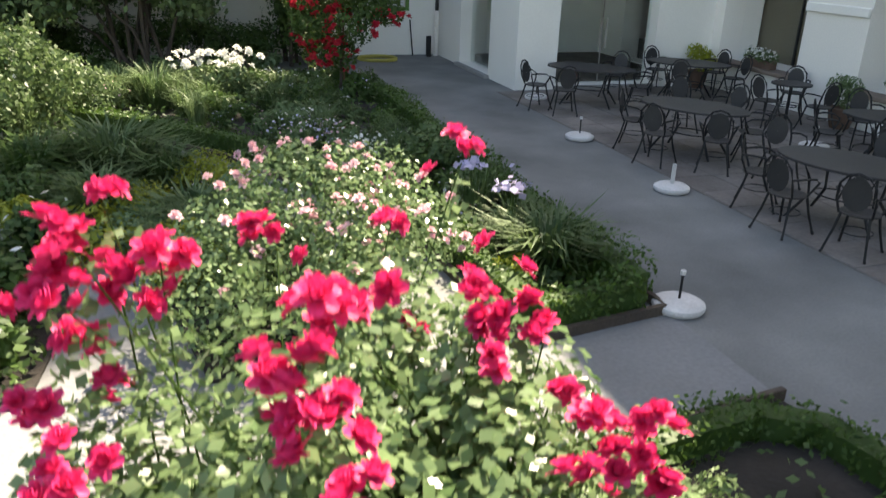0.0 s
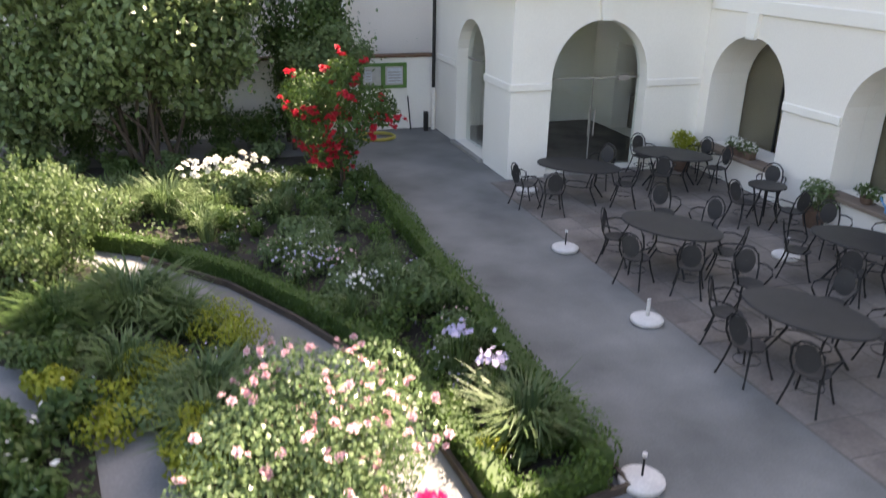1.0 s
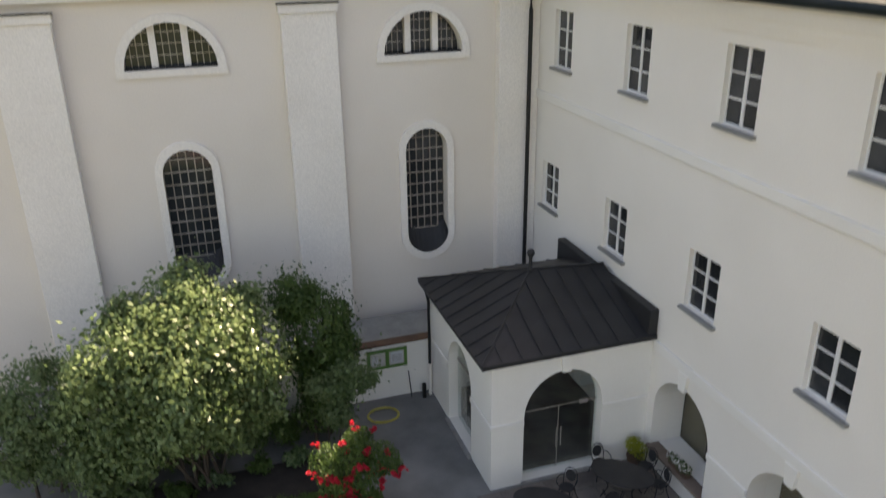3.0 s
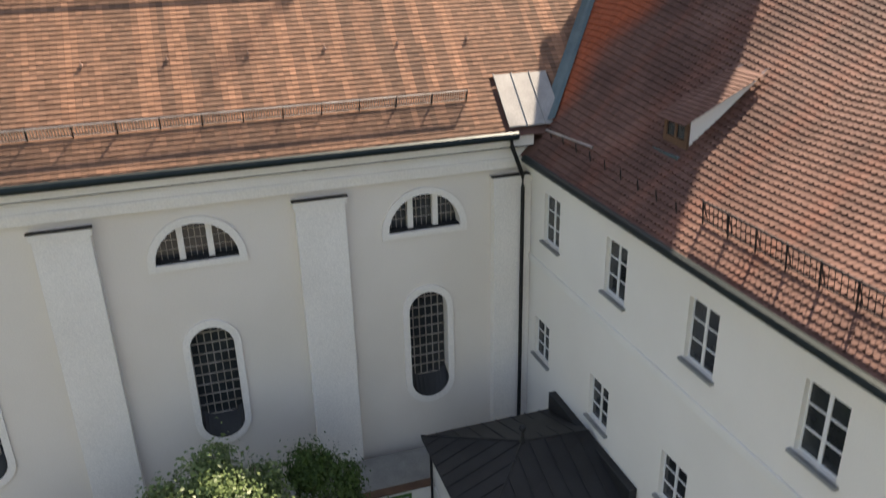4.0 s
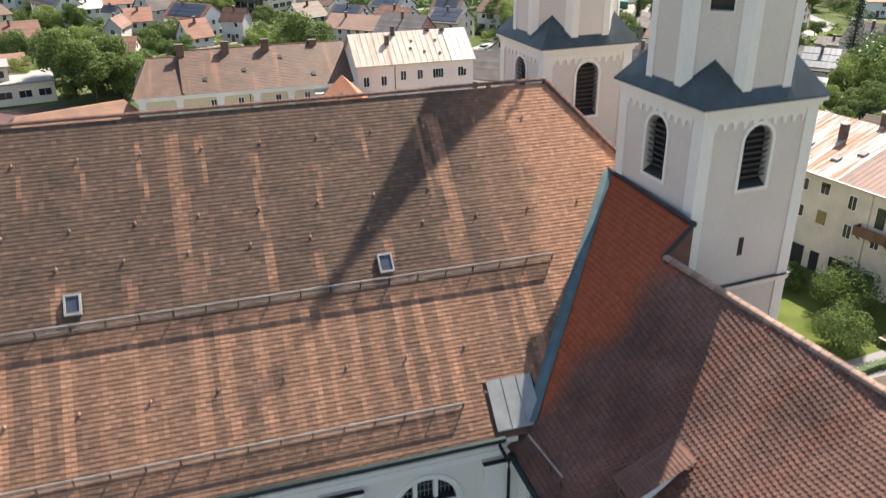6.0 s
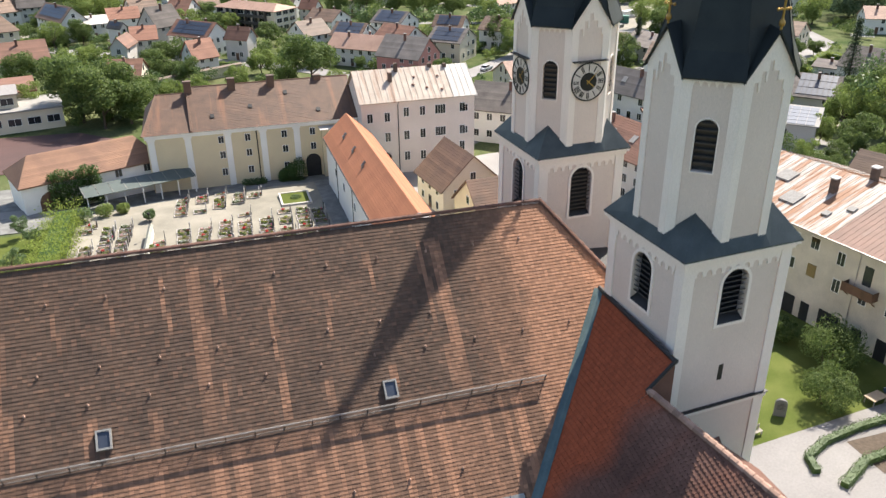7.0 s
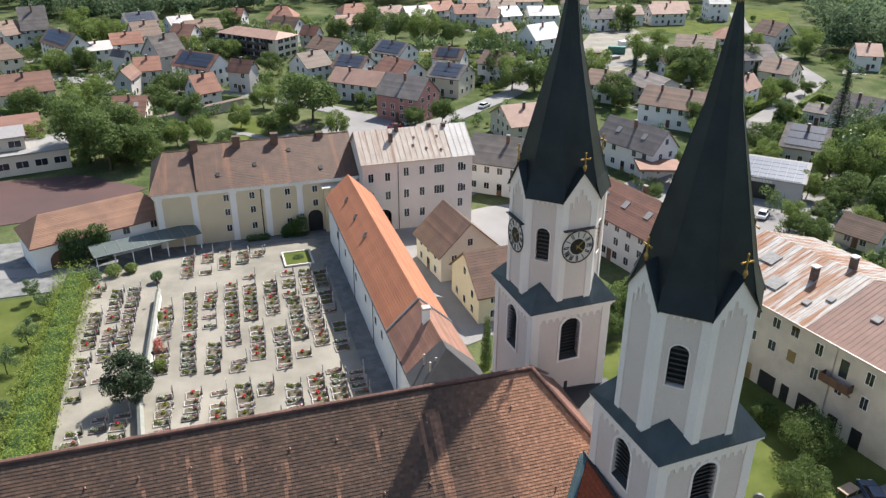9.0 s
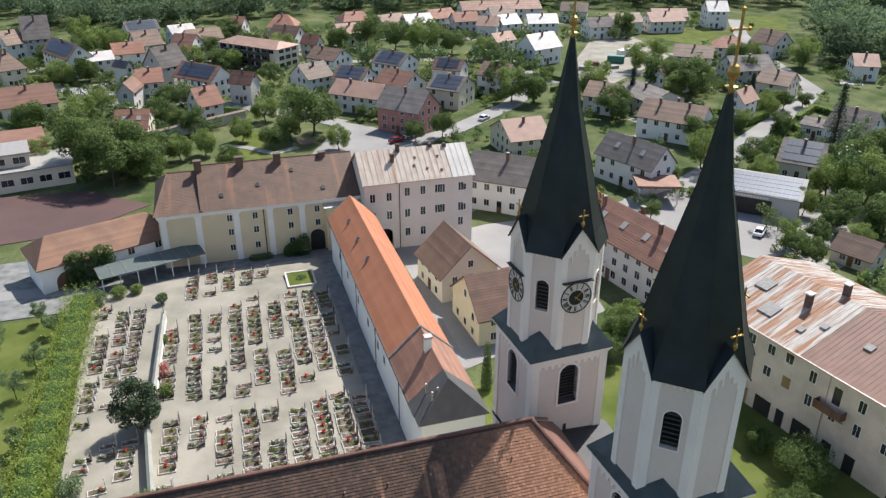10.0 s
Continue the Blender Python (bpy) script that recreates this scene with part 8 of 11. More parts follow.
house(136.3, 197.1, 9, 12.9, 10.0, 5.0, 3.0, M["brown_tile"], M["house_white"], "white house with a gabled brown tile roof", 2, group="town houses")
house(160.1, 221.4, -36, 12.8, 10.0, 5.0, 3.0, M["brown_tile"], M["house_white"], "white house with a gabled brown tile roof", 2, group="town houses")
house(183.4, 233.7, -31, 11.1, 11.0, 4.5, 3.0, M["salmon_tile"], M["house_white"], "white house with a hipped salmon-red tile roof", 2, hip=3.5, group="town houses")
house(165.6, 199.8, -7, 14.1, 12.0, 5.0, 3.5, M["grey_tile"], M["house_grey"], "grey house with a gabled dark grey tile roof", 2, group="town houses")
house(164.2, 181.8, -59, 9.7, 10.0, 4.5, 3.0, M["brown_tile"], M["house_cream"], "cream house with a gabled brown tile roof", 2, group="town houses")
house(135.2, 160.5, 26, 7.9, 5.1, 6.5, 2.8, M["beige_tile"], M["house_white"], "white house with a gabled faded beige tile roof", 3, group="town houses")
house(201.5, 232.8, -79, 11.3, 10.0, 5.0, 4.0, M["brown_tile"], M["house_white"], "white house with a gabled brown tile roof", 2, group="town houses")
house(146.7, 143.1, -58, 7.0, 7.0, 3.5, 1.2, M["grey_tile"], M["house_white"], "white house with a gabled dark grey tile roof", 1, group="town houses")
house(150.6, 135.3, -66, 10.5, 11.0, 5.0, 4.0, M["grey_tile"], M["house_white"], "white house with a gabled dark grey tile roof and balcony", 2, balcony=True, group="town houses")
house(123.7, 121.5, -49, 9.1, 13.0, 4.0, 3.5, M["grey_tile"], M["house_grey"], "grey house with a gabled dark grey tile roof and solar panels", 2, solar=1, group="town houses")
house(101.4, 80.1, -67, 7.0, 6.0, 2.5, 2.3, M["brown_tile"], M["old_wall"], "stained house with a gabled brown tile roof", 1, chimneys=0, group="town houses")
house(216.5, 291.0, -16, 9.0, 9.5, 7.5, 3.5, M["pale_roof"], M["house_white"], "tall white house with a pale roof before the woods", 3, group="town houses")
house(203.0, 307.0, -16, 16.0, 9.0, 3.2, 2.8, M["beige_tile"], M["house_white"], "long low white house with a faded beige tile roof", 1, group="town houses")
house(67.6, 155.4, 2, 10.4, 13.0, 4.6, 3.4, M["beige_tile"], M["house_cream"], "cream house with a gabled faded beige tile roof and wooden balcony", 2, balcony=True, group="town houses")
plant(0, -27, 157.5, 1.6)
plant(2, -21.8, 159.5, 1.5)
plant(0, -31.8, 164, 1.6)
plant(2, -20, 168.5, 1.25)
plant(2, -26.2, 164.5, 1.7)
plant(0, -49.4, 201, 1.15)
plant(2, -39.6, 191.7, 1.4)
plant(1, -43, 173.2, 0.85)
plant(1, -34.7, 219.7, 0.8)
plant(0, -18, 199.5, 0.95)
plant(2, -13.7, 197, 0.8)
plant(0, -9.4, 193, 0.85)
plant(1, -13, 170.4, 0.75)
plant(1, -7.2, 173, 0.72)
plant(0, -16, 220, 0.85)
plant(1, -37.6, 206, 1.1)
plant(1, -36.5, 181, 1.0)
plant(1, -41.7, 300, 1.3)
plant(1, -33.8, 301, 1.2)
plant(1, -8.3, 270, 1.05)
plant(2, 0, 268, 1.0)
plant(1, 5.5, 266, 0.8)
plant(0, 9, 322, 0.9)
plant(1, -49, 257, 1.1)
plant(0, -41, 259, 0.9)
plant(2, -26.5, 205, 0.8)
plant(0, -58, 192, 0.9)
plant(0, 136.2, 192.2, 1.2)
plant(2, 142.4, 194, 1.1)
plant(1, 155.5, 237.8, 1.0)
plant(0, 110.8, 144.5, 0.9)
plant(1, 130.7, 153.5, 0.75)
plant(1, 150.8, 167.7, 0.8)
plant(0, 154.7, 166.5, 0.7)
plant(0, -1.9, 160.9, 0.77)
plant(2, 8.5, 174.0, 0.82)
plant(0, 20.4, 181.2, 1.79)
plant(1, 24.5, 167.9, 0.72)
plant(1, 14.0, 178.2, 0.94)
plant(2, 44.6, 169.0, 0.77)
plant(0, 51.7, 169.3, 0.77)
plant(1, 82.3, 197.7, 1.30)
plant(2, 88.4, 194.7, 1.30)
plant(0, 103.0, 172.8, 1.24)
plant(1, 139.1, 223.6, 1.17)
plant(2, 132.1, 197.1, 1.42)
plant(0, 136.1, 185.2, 1.42)
plant(1, 130.8, 186.7, 0.91)
plant(2, 175.1, 217.5, 1.10)
plant(0, 166.0, 198.7, 1.02)
plant(1, 146.2, 163.0, 0.77)
plant(2, 165.1, 280.8, 1.26)
plant(0, 15.4, 239.2, 0.96)
plant(1, 22.8, 271.8, 1.34)
plant(2, -2.6, 284.1, 1.25)
plant(0, -7.6, 280.6, 1.10)
plant(1, -47.0, 307.4, 1.50)
plant(2, -40.7, 316.5, 1.24)
plant(0, -57.3, 295.2, 1.02)
plant(1, 35.8, 305.9, 0.90)
plant(2, 66.8, 279.5, 1.70)
plant(0, 57.6, 287.9, 1.44)
plant(1, 75.8, 271.5, 1.52)
plant(2, 86.2, 268.5, 1.38)
plant(0, 45.9, 285.7, 1.13)
plant(1, 95.2, 255.5, 1.08)
plant(2, 92.6, 81.2, 0.69)
plant(1, 92.9, 88.2, 0.64)
plant(0, 92.5, 84.7, 0.55)
plant(2, 46.4, 66.4, 0.73)
plant(1, 49.3, 68.8, 0.64)
plant(0, 42.9, 62.8, 0.50)
plant(1, 106.8, 100.5, 0.63)
plant(0, 100.1, 88.7, 0.59)
plant(2, 106.4, 92.0, 0.76)
plant(1, 106.0, 84.3, 0.59)
plant(0, 109.3, 93.9, 0.94)
plant(1, 123.5, 101.7, 1.35)
plant(2, 113.8, 87.1, 1.08)
plant(0, 130.0, 113.7, 1.25)
plant(1, 117.8, 106.7, 1.01)
plant(2, 143.2, 117.5, 1.33)
plant(0, 113.9, 126.2, 0.89)
plant(1, 108.8, 116.4, 0.76)
plant(2, 120.9, 124.1, 0.82)
plant(0, 116.3, 145.2, 0.96)
plant(1, 102.6, 129.7, 1.04)
plant(2, 89.1, 122.2, 0.65)
plant(0, 102.2, 118.3, 0.66)
plant(1, 89.9, 133.3, 0.77)
plant(2, 137.7, 146.3, 0.82)
plant(0, 75.2, 106.0, 0.57)
plant(1, 186.8, 223.7, 0.85)
plant(2, 92.6, 182.0, 1.04)
plant(1, 2.2, 181.6, 0.75)
plant(2, 162.4, 167.5, 0.70)
plant(0, 159.7, 134.7, 0.84)
plant(0, 81.8, 208.3, 1.13)
plant(1, 44.5, 190.2, 0.40)
plant(2, 35.5, 192.9, 0.50)
plant(1, 9.5, 197.8, 0.91)
plant(2, 24.2, 202.2, 0.83)
plant(1, 106.1, 190.8, 1.33)
plant(2, 242.1, 228.4, 1.92)
plant(0, 239.5, 240.6, 1.96)
plant(1, 198.4, 210.8, 1.41)
plant(2, 276.3, 255.3, 2.51)


# open plots and stretches of street that stay clear of trees
OPEN = [(139, 240, 42, 62, 34), (69, 268, -35, 40, 20), (192, 272, -55, 34, 32), (244, 292, -50, 30, 26), (4, 176, 0, 12, 20), (29, 175, -25, 16, 26)]
for a, b in (((37, 165.6), (54.1, 173.2)), ((54.1, 173.2), (81, 194.8)), ((81, 194.8), (98, 216)), ((92, 121), (128.9, 146.3)), ((128.9, 146.3), (179.7, 183)), ((179.7, 183), (197, 230.7)), ((197, 230.7), (217.4, 272.2)), ((217.4, 272.2), (237, 303.6)), ((29.2, 190), (0, 217.5))):
    OPEN.append(((a[0] + b[0]) / 2, (a[1] + b[1]) / 2, math.degrees(math.atan2(b[1] - a[1], b[0] - a[0])), math.dist(a, b), 5.0))


def free(x, y, gap):
    """True where no house, street or open plot lies within a gap."""
    for hx, hy, turn, ln, dp in HOMES + OPEN:
        c, d = math.cos(radians(turn)), math.sin(radians(turn))
        u, v = (x - hx) * c + (y - hy) * d, -(x - hx) * d + (y - hy) * c
        if abs(u) < ln / 2 + gap and abs(v) < dp / 2 + gap:
            return False
    return True


# woods behind the town, and hedges and shrubs between the gardens
def woods(name, label, region, n, r0, r1, leaves, size, material, seed):
    """Many crowns as one far wood: region is a function that gives a place from two numbers."""
    rng = np.random.default_rng(seed)
    pts, nrm = [], []
    for _ in range(n):
        x, y = region(rng.random(), rng.random())
        r = rng.uniform(r0, r1)
        if not free(x, y, r * 0.7):
            continue
        h = r * rng.uniform(1.6, 2.6)
        p, d = cloud(rng, [(x, y, h * 0.55, r * 0.8, h / r * 0.5)] + [(x + rng.normal(0, r * 0.45), y + rng.normal(0, r * 0.45), h * rng.uniform(0.35, 0.95), r * 0.42, 0.9) for _ in range(6)], leaves)
        keep = p[:, 2] > 0
        p[:, 2] += ground_z(x, y)
        pts.append(p[keep])
        nrm.append(d[keep])
    return tagged(leaf_mesh(name, np.concatenate(pts), np.concatenate(nrm), size, material, seed=seed), label, "woods", kind="stuff")


def along(pts, depth, spread=1.3):
    """A place from two numbers: along a line of points and a way out to its left."""
    legs = [(Vector(a), Vector(b) - Vector(a)) for a, b in zip(pts, pts[1:])]
    total = sum(d.length for _, d in legs)

    def place(a, b):
        u = a * total
        for p, d in legs:
            if u <= d.length:
                break
            u -= d.length
        q = p + d.normalized() * u + Vector((-d.y, d.x)).normalized() * depth * b ** spread
        return q.x, q.y

    return place


woods("woods", "dark mixed woods on the slope behind the town", along([(-260, 500), (-97, 415), (-62, 368), (-29, 352), (42, 378)], 60), 420, 4.0, 8.0, 340, 1.3, M["leaf_wood_haze"], 31)
woods("woods", "dark woods beyond the eastern houses", along([(312, 338), (254, 268), (212, 212), (236, 186)], 75), 330, 4.0, 8.0, 340, 1.3, M["leaf_wood_haze"], 32)
woods("woods", "woods beyond the new houses", along([(42, 374), (152, 366), (262, 332), (300, 322)], 55), 260, 4.0, 7.5, 340, 1.3, M["leaf_wood_haze"], 33)
def gardens(name, label, homes, per, r0, r1, leaves, size, material, seed, far=7.0):
    """Shrubs and small trees in the gardens round the houses."""
    rng = np.random.default_rng(seed)
    pts, nrm = [], []
    for hx, hy, turn, ln, dp in homes:
        for _ in range(per):
            q = rng.uniform(0, 2 * math.pi)
            u, v = (ln / 2 + rng.uniform(1.2, far)) * math.cos(q) * 1.2, (dp / 2 + rng.uniform(1.2, far)) * math.sin(q) * 1.2
            c, d = math.cos(radians(turn)), math.sin(radians(turn))
            x, y = hx + u * c - v * d, hy + u * d + v * c
            r = float(rng.uniform(r0, r1))
            if not free(x, y, r * 0.8):
                continue
            h = r * rng.uniform(1.2, 2.0)
            p, n_ = cloud(rng, [(x, y, h * 0.5, r * 0.8, h / r * 0.5)] + [(x + rng.normal(0, r * 0.45), y + rng.normal(0, r * 0.45), h * rng.uniform(0.3, 0.9), r * 0.45, 0.9) for _ in range(4)], leaves)
            keep = p[:, 2] > 0
            p[:, 2] += ground_z(x, y)
            pts.append(p[keep])
            nrm.append(n_[keep])
    return tagged(leaf_mesh(name, np.concatenate(pts), np.concatenate(nrm), size, material, seed=seed), label, "shrubs", kind="stuff")


TOWN = [h for h in HOMES if h[1] > 118 or h[0] > 75]
gardens("garden_shrubs", "green shrubs and hedges round the houses", TOWN, 13, 0.7, 1.6, 110, 0.45, M["leaf_far"], 34, 8.0)
gardens("garden_shrubs", "darker bushes in the gardens", TOWN, 11, 0.8, 2.1, 150, 0.5, M["leaf"], 35, 9.0)
gardens("garden_trees", "small broad-leaved trees between the houses", TOWN, 4, 1.7, 3.2, 360, 0.55, M["leaf_tree"], 40, 11.0)
woods("undergrowth", "dark undergrowth below the trees by the sports court", lambda a, b: (-35 + 18 * a, 156.5 + 11 * b + 3 * a), 26, 1.2, 2.2, 320, 0.45, M["leaf_tree"], 41)
woods("bank_shrubs", "light green thicket on the meadow bank", lambda a, b: (42 + 62 * a, 250 + 22 * b - 12 * a), 50, 2.0, 3.6, 220, 0.8, M["leaf"], 36)
woods("garden_shrubs", "tall shrubs and small trees of the western gardens", lambda a, b: (-48 + 42 * a, 166 + 70 * b), 40, 1.2, 2.4, 300, 0.5, M["leaf"], 37)
woods("garden_trees", "scattered garden trees across the town", lambda a, b: (-60 + 280 * a, 190 + 150 * b), 70, 2.0, 4.0, 420, 0.75, M["leaf_tree"], 38)
woods("garden_trees", "trees along the eastern gardens", lambda a, b: (118 + 80 * a, 66 + 60 * b), 45, 2.5, 4.5, 420, 0.7, M["leaf"], 39)

# hedges along the climbing street
for k, (pts, w_, h_) in enumerate((([(135.5, 146.9), (145.3, 151.3), (143.9, 144.3)], 1.6, 1.8), ([(151.2, 156.2), (163.5, 164.0), (164.7, 156.3)], 1.6, 1.8), ([(134.8, 156.6), (145.4, 161.5)], 1.6, 2.0), ([(128.5, 140.5), (134.0, 139.0), (142.0, 143.6)], 1.3, 1.4))):
    hedge("street_hedge", pts, w_, h_, 2600, 0.3, M["leaf_hedge"], "clipped light green hedge along the climbing street", 880 + k)


def conifer(x, y, h, r, label, seed, tiers, loose):
    """A straight trunk with tiers of drooping boughs."""
    rng = np.random.default_rng(seed)
    t = thing("conifer", label, "conifer", at=(x, y, 0))
    bm_ = B()
    tube(bm_, [(0, 0, -0.1), (0, 0, h * 0.5), (0, 0, h)], 0.018 * h, 7, 0.02)
    pts, nrm = [], []
    for k in range(tiers):
        f = k / (tiers - 1)
        z, rr = h * (0.14 + 0.84 * f), r * (1 - f) ** 0.75 + 0.15
        for j in range(6):
            q = j * math.pi / 3 + k * 1.1 + rng.uniform(-0.3, 0.3)
            reach = rr * rng.uniform(0.6, 1.1)
            tube(bm_, [(0, 0, z), (reach * math.cos(q), reach * math.sin(q), z - reach * 0.22)], 0.035, 4, 0.01)
            u = rng.random(26) ** 0.7 * reach
            p = np.stack([u * math.cos(q), u * math.sin(q), z - u * 0.22], 1) + rng.normal(0, loose, (26, 3)) * np.array([1, 1, 0.6])
            pts.append(p)
            nrm.append(np.tile([0.3 * math.cos(q), 0.3 * math.sin(q), 1.0], (26, 1)))
    part("trunk", bm_, M["bark"], t)
    leaf_mesh("foliage", np.concatenate(pts), np.concatenate(nrm), 0.42, M["leaf_conifer"], t, seed=seed)


conifer(141.3, 131.6, 17.0, 3.4, "tall dark spruce with loose drooping boughs by a house", 71, 22, 0.3)
conifer(114.8, 184.1, 11.0, 1.5, "narrow dark green spruce between the gardens", 72, 20, 0.22)
conifer(150.5, 176.0, 9.0, 1.6, "small dark green spruce in a garden", 73, 16, 0.22)

# containers and stacked goods on the building site
for x, y, ln, h_, turn, mt, lab in ((138.5, 237.0, 6.1, 2.5, -30, "site_green", "green site container on the gravel"), (128.0, 234.0, 4.0, 1.6, -20, "brick_red", "red container on the building site"), (123.0, 229.5, 5.0, 1.2, -35, "kerb", "pale stack of boards on the building site"), (133.0, 229.0, 4.0, 1.0, 10, "kerb", "pale stack of building goods"), (147.0, 246.0, 6.0, 2.5, 20, "house_white", "white site cabin on the gravel")):
    ct = thing("site_container", lab, "container", at=(x, y, 0), turn=turn)
    bm = B()
    box(bm, -ln / 2, -1.2, 0.12, ln / 2, 1.2, h_, bevel=0.04)
    for k in range(int(ln / 0.5)):
        for sd in (-1, 1):
            box(bm, -ln / 2 + 0.2 + 0.5 * k, sd * 1.22 - 0.03, 0.25, -ln / 2 + 0.45 + 0.5 * k, sd * 1.22 + 0.03, h_ - 0.12)
    part("body", bm, M[mt], ct)
    for u in (-ln / 2 + 0.3, ln / 2 - 0.3):
        bm = B()
        box(bm, u - 0.15, -1.15, -0.05, u + 0.15, 1.15, 0.13)
        part("foot_beam", bm, M["iron"], ct)

# clipped hedges and vegetable plots of the gardens
hrng = np.random.default_rng(404)
for i in range(60):
    x, y = hrng.uniform(-55, 190), hrng.uniform(165, 300)
    a_ = hrng.uniform(0, math.pi)
    ln = hrng.uniform(8, 20)
    if not all(free(x + ln * f * math.cos(a_), y + ln * f * math.sin(a_), 1.0) for f in (0, 0.25, 0.5, 0.75, 1)):
        continue
    hedge("garden_hedge", [(x, y), (x + ln * math.cos(a_), y + ln * math.sin(a_))], 1.3, 1.6, 500, 0.4, M["leaf_far"], "clipped green hedge between gardens", 900 + i, kind="")
for i in range(14):
    x, y = 112 + hrng.uniform(0, 70), 66 + hrng.uniform(0, 70)
    a_ = radians(-45) if i % 2 else radians(45)
    ln = hrng.uniform(8, 22)
    if not all(free(x + ln * f * math.cos(a_), y + ln * f * math.sin(a_), 1.0) for f in (0, 0.25, 0.5, 0.75, 1)):
        continue
    hedge("garden_hedge", [(x, y), (x + ln * math.cos(a_), y + ln * math.sin(a_))], 1.8, 2.0, 900, 0.4, M["leaf_hedge"], "thick light green hedge along a garden", 940 + i)
for i, (hx, hy, turn, ln, dp) in enumerate(TOWN):
    c, d = math.cos(radians(turn)), math.sin(radians(turn))
    side = 1 if i % 2 else -1
    q = [(hx + u * c - v * d, hy + u * d + v * c) for u, v in ((side * (ln / 2 - 3), -dp / 2 - 0.1), (side * (ln / 2 + 4), -dp / 2 - 0.1), (side * (ln / 2 + 5), -dp / 2 - 5.5), (side * (ln / 2 - 2), -dp / 2 - 6))]
    if all(free(x, y, 0.02) for x, y in q):
        ground_poly("house_yard", q if side > 0 else q[::-1], -0.06 + 0.002 * (i % 9), (M["road"], M["gravel"], M["kerb"])[i % 3], "pale paved yard in front of a house", "yard", 0.05)
for i in range(16):
    x, y = hrng.uniform(-40, 180), hrng.uniform(170, 290)
    w_, d_ = hrng.uniform(4, 9), hrng.uniform(4, 8)
    ground_poly("garden_plot", [(x, y), (x + w_, y + 1), (x + w_ - 1, y + d_), (x - 1, y + d_ - 1)], -0.05, (M["road"], M["gravel"], M["grave_soil"])[i % 3], "paved or dug plot in a garden", "garden plot", 0.06)


# ---- the monastery garden ----
BEDS = []


def bed(name, pts, label, z=0.035):
    BEDS.append(pts)
    return ground_poly(name, pts, z, M["soil"], label, "flower bed", 0.08)


bed("flower_bed", [(-2.62, 0.1), (-2.62, -11.15), (-3.82, -11.38), (-3.98, -9.8), (-4.2, -8.35), (-5.0, -6.65), (-5.88, -5.15), (-7.2, -3.6), (-9.0, -2.3), (-13.0, -1.3), (-13.0, -0.05), (-5.0, 0.3)], "dark soil of the long triangular flower bed")
bed("flower_bed", [(-8.2, -3.6), (-7.35, -4.6), (-6.65, -5.75), (-5.95, -7.1), (-5.35, -8.7), (-4.95, -10.2), (-4.85, -11.3), (-6.4, -11.4), (-6.75, -9.7), (-7.1, -8.4), (-8.2, -7.2), (-9.5, -6.5), (-14, -6.2), (-14, -3.0)], "dark soil of the curved middle flower bed")
bed("flower_bed", [(-7.65, -8.7), (-7.45, -10.0), (-7.6, -11.4), (-14, -11.4), (-14, -7.9), (-9.0, -7.9)], "dark soil of the shrub bed beside the path")
bed("flower_bed", [(-4.3, -12.95), (-2.5, -12.72), (-1.9, -17.0), (-4.0, -17.4), (-9.0, -17.4), (-9.0, -13.3)], "dark soil of the rose bed")


def border(pts, label):
    bm_ = B()
    rows = []
    for i, (x, y) in enumerate(pts):
        a, b = pts[max(0, i - 1)], pts[min(len(pts) - 1, i + 1)]
        d = Vector((b[0] - a[0], b[1] - a[1], 0)).normalized()
        n = Vector((-d.y, d.x, 0)) * 0.025
        p_ = Vector((x, y, 0))
        rows.append([p_ + n + Vector((0, 0, -0.05)), p_ - n + Vector((0, 0, -0.05)), p_ - n + Vector((0, 0, 0.1)), p_ + n + Vector((0, 0, 0.1))])
    loft(bm_, rows)
    bmesh.ops.recalc_face_normals(bm_, faces=list(bm_.faces))
    return tagged(part("edging_board", bm_, M["bark"]), label, "edging")


border([(-2.52, 0.1), (-2.5, -11.2)], "thin dark wooden edging of the bed")
border([(-2.5, -11.23), (-3.92, -11.46)], "dark wooden edging board at the bed's end")
border([(-3.96, -11.4), (-4.1, -9.8), (-4.33, -8.35), (-5.12, -6.65), (-5.98, -5.15), (-7.28, -3.7)], "dark wooden edging along the curved bed")
border([(-2.45, -12.68), (-4.3, -12.9)], "dark wooden edging of the rose bed")

hedge("box_hedge", [(-2.72, 0.0), (-2.70, -4.0), (-2.70, -8.0), (-2.68, -11.0)], 0.34, 0.36, 8500, 0.055, M["leaf_box"], "clipped low box hedge along the terrace", 41, ragged=0.18)
hedge("box_hedge", [(-2.75, -11.1), (-3.3, -11.2), (-3.78, -11.27)], 0.3, 0.34, 1500, 0.055, M["leaf_box"], "clipped low box hedge at the bed's end", 42, ragged=0.18)
hedge("box_hedge", [(-3.8, -11.2), (-3.9, -9.8), (-4.12, -8.3), (-4.9, -6.55), (-5.78, -5.05), (-7.1, -3.5), (-8.2, -2.75)], 0.32, 0.34, 8500, 0.055, M["leaf_box"], "clipped low box hedge along the curved path", 43, ragged=0.2)
hedge("box_hedge", [(-3.0, 0.4), (-6.0, 0.12), (-9.5, -0.1), (-12.8, -0.2)], 0.36, 0.36, 5500, 0.06, M["leaf_box"], "low box hedge beside the dark back path", 44, ragged=0.22)
hedge("box_hedge", [(-4.1, -13.12), (-3.0, -12.98), (-2.6, -13.2), (-2.35, -14.6), (-2.1, -16.6)], 0.26, 0.24, 3200, 0.05, M["leaf_box"], "low box hedge round the rose bed corner", 45, ragged=0.22)


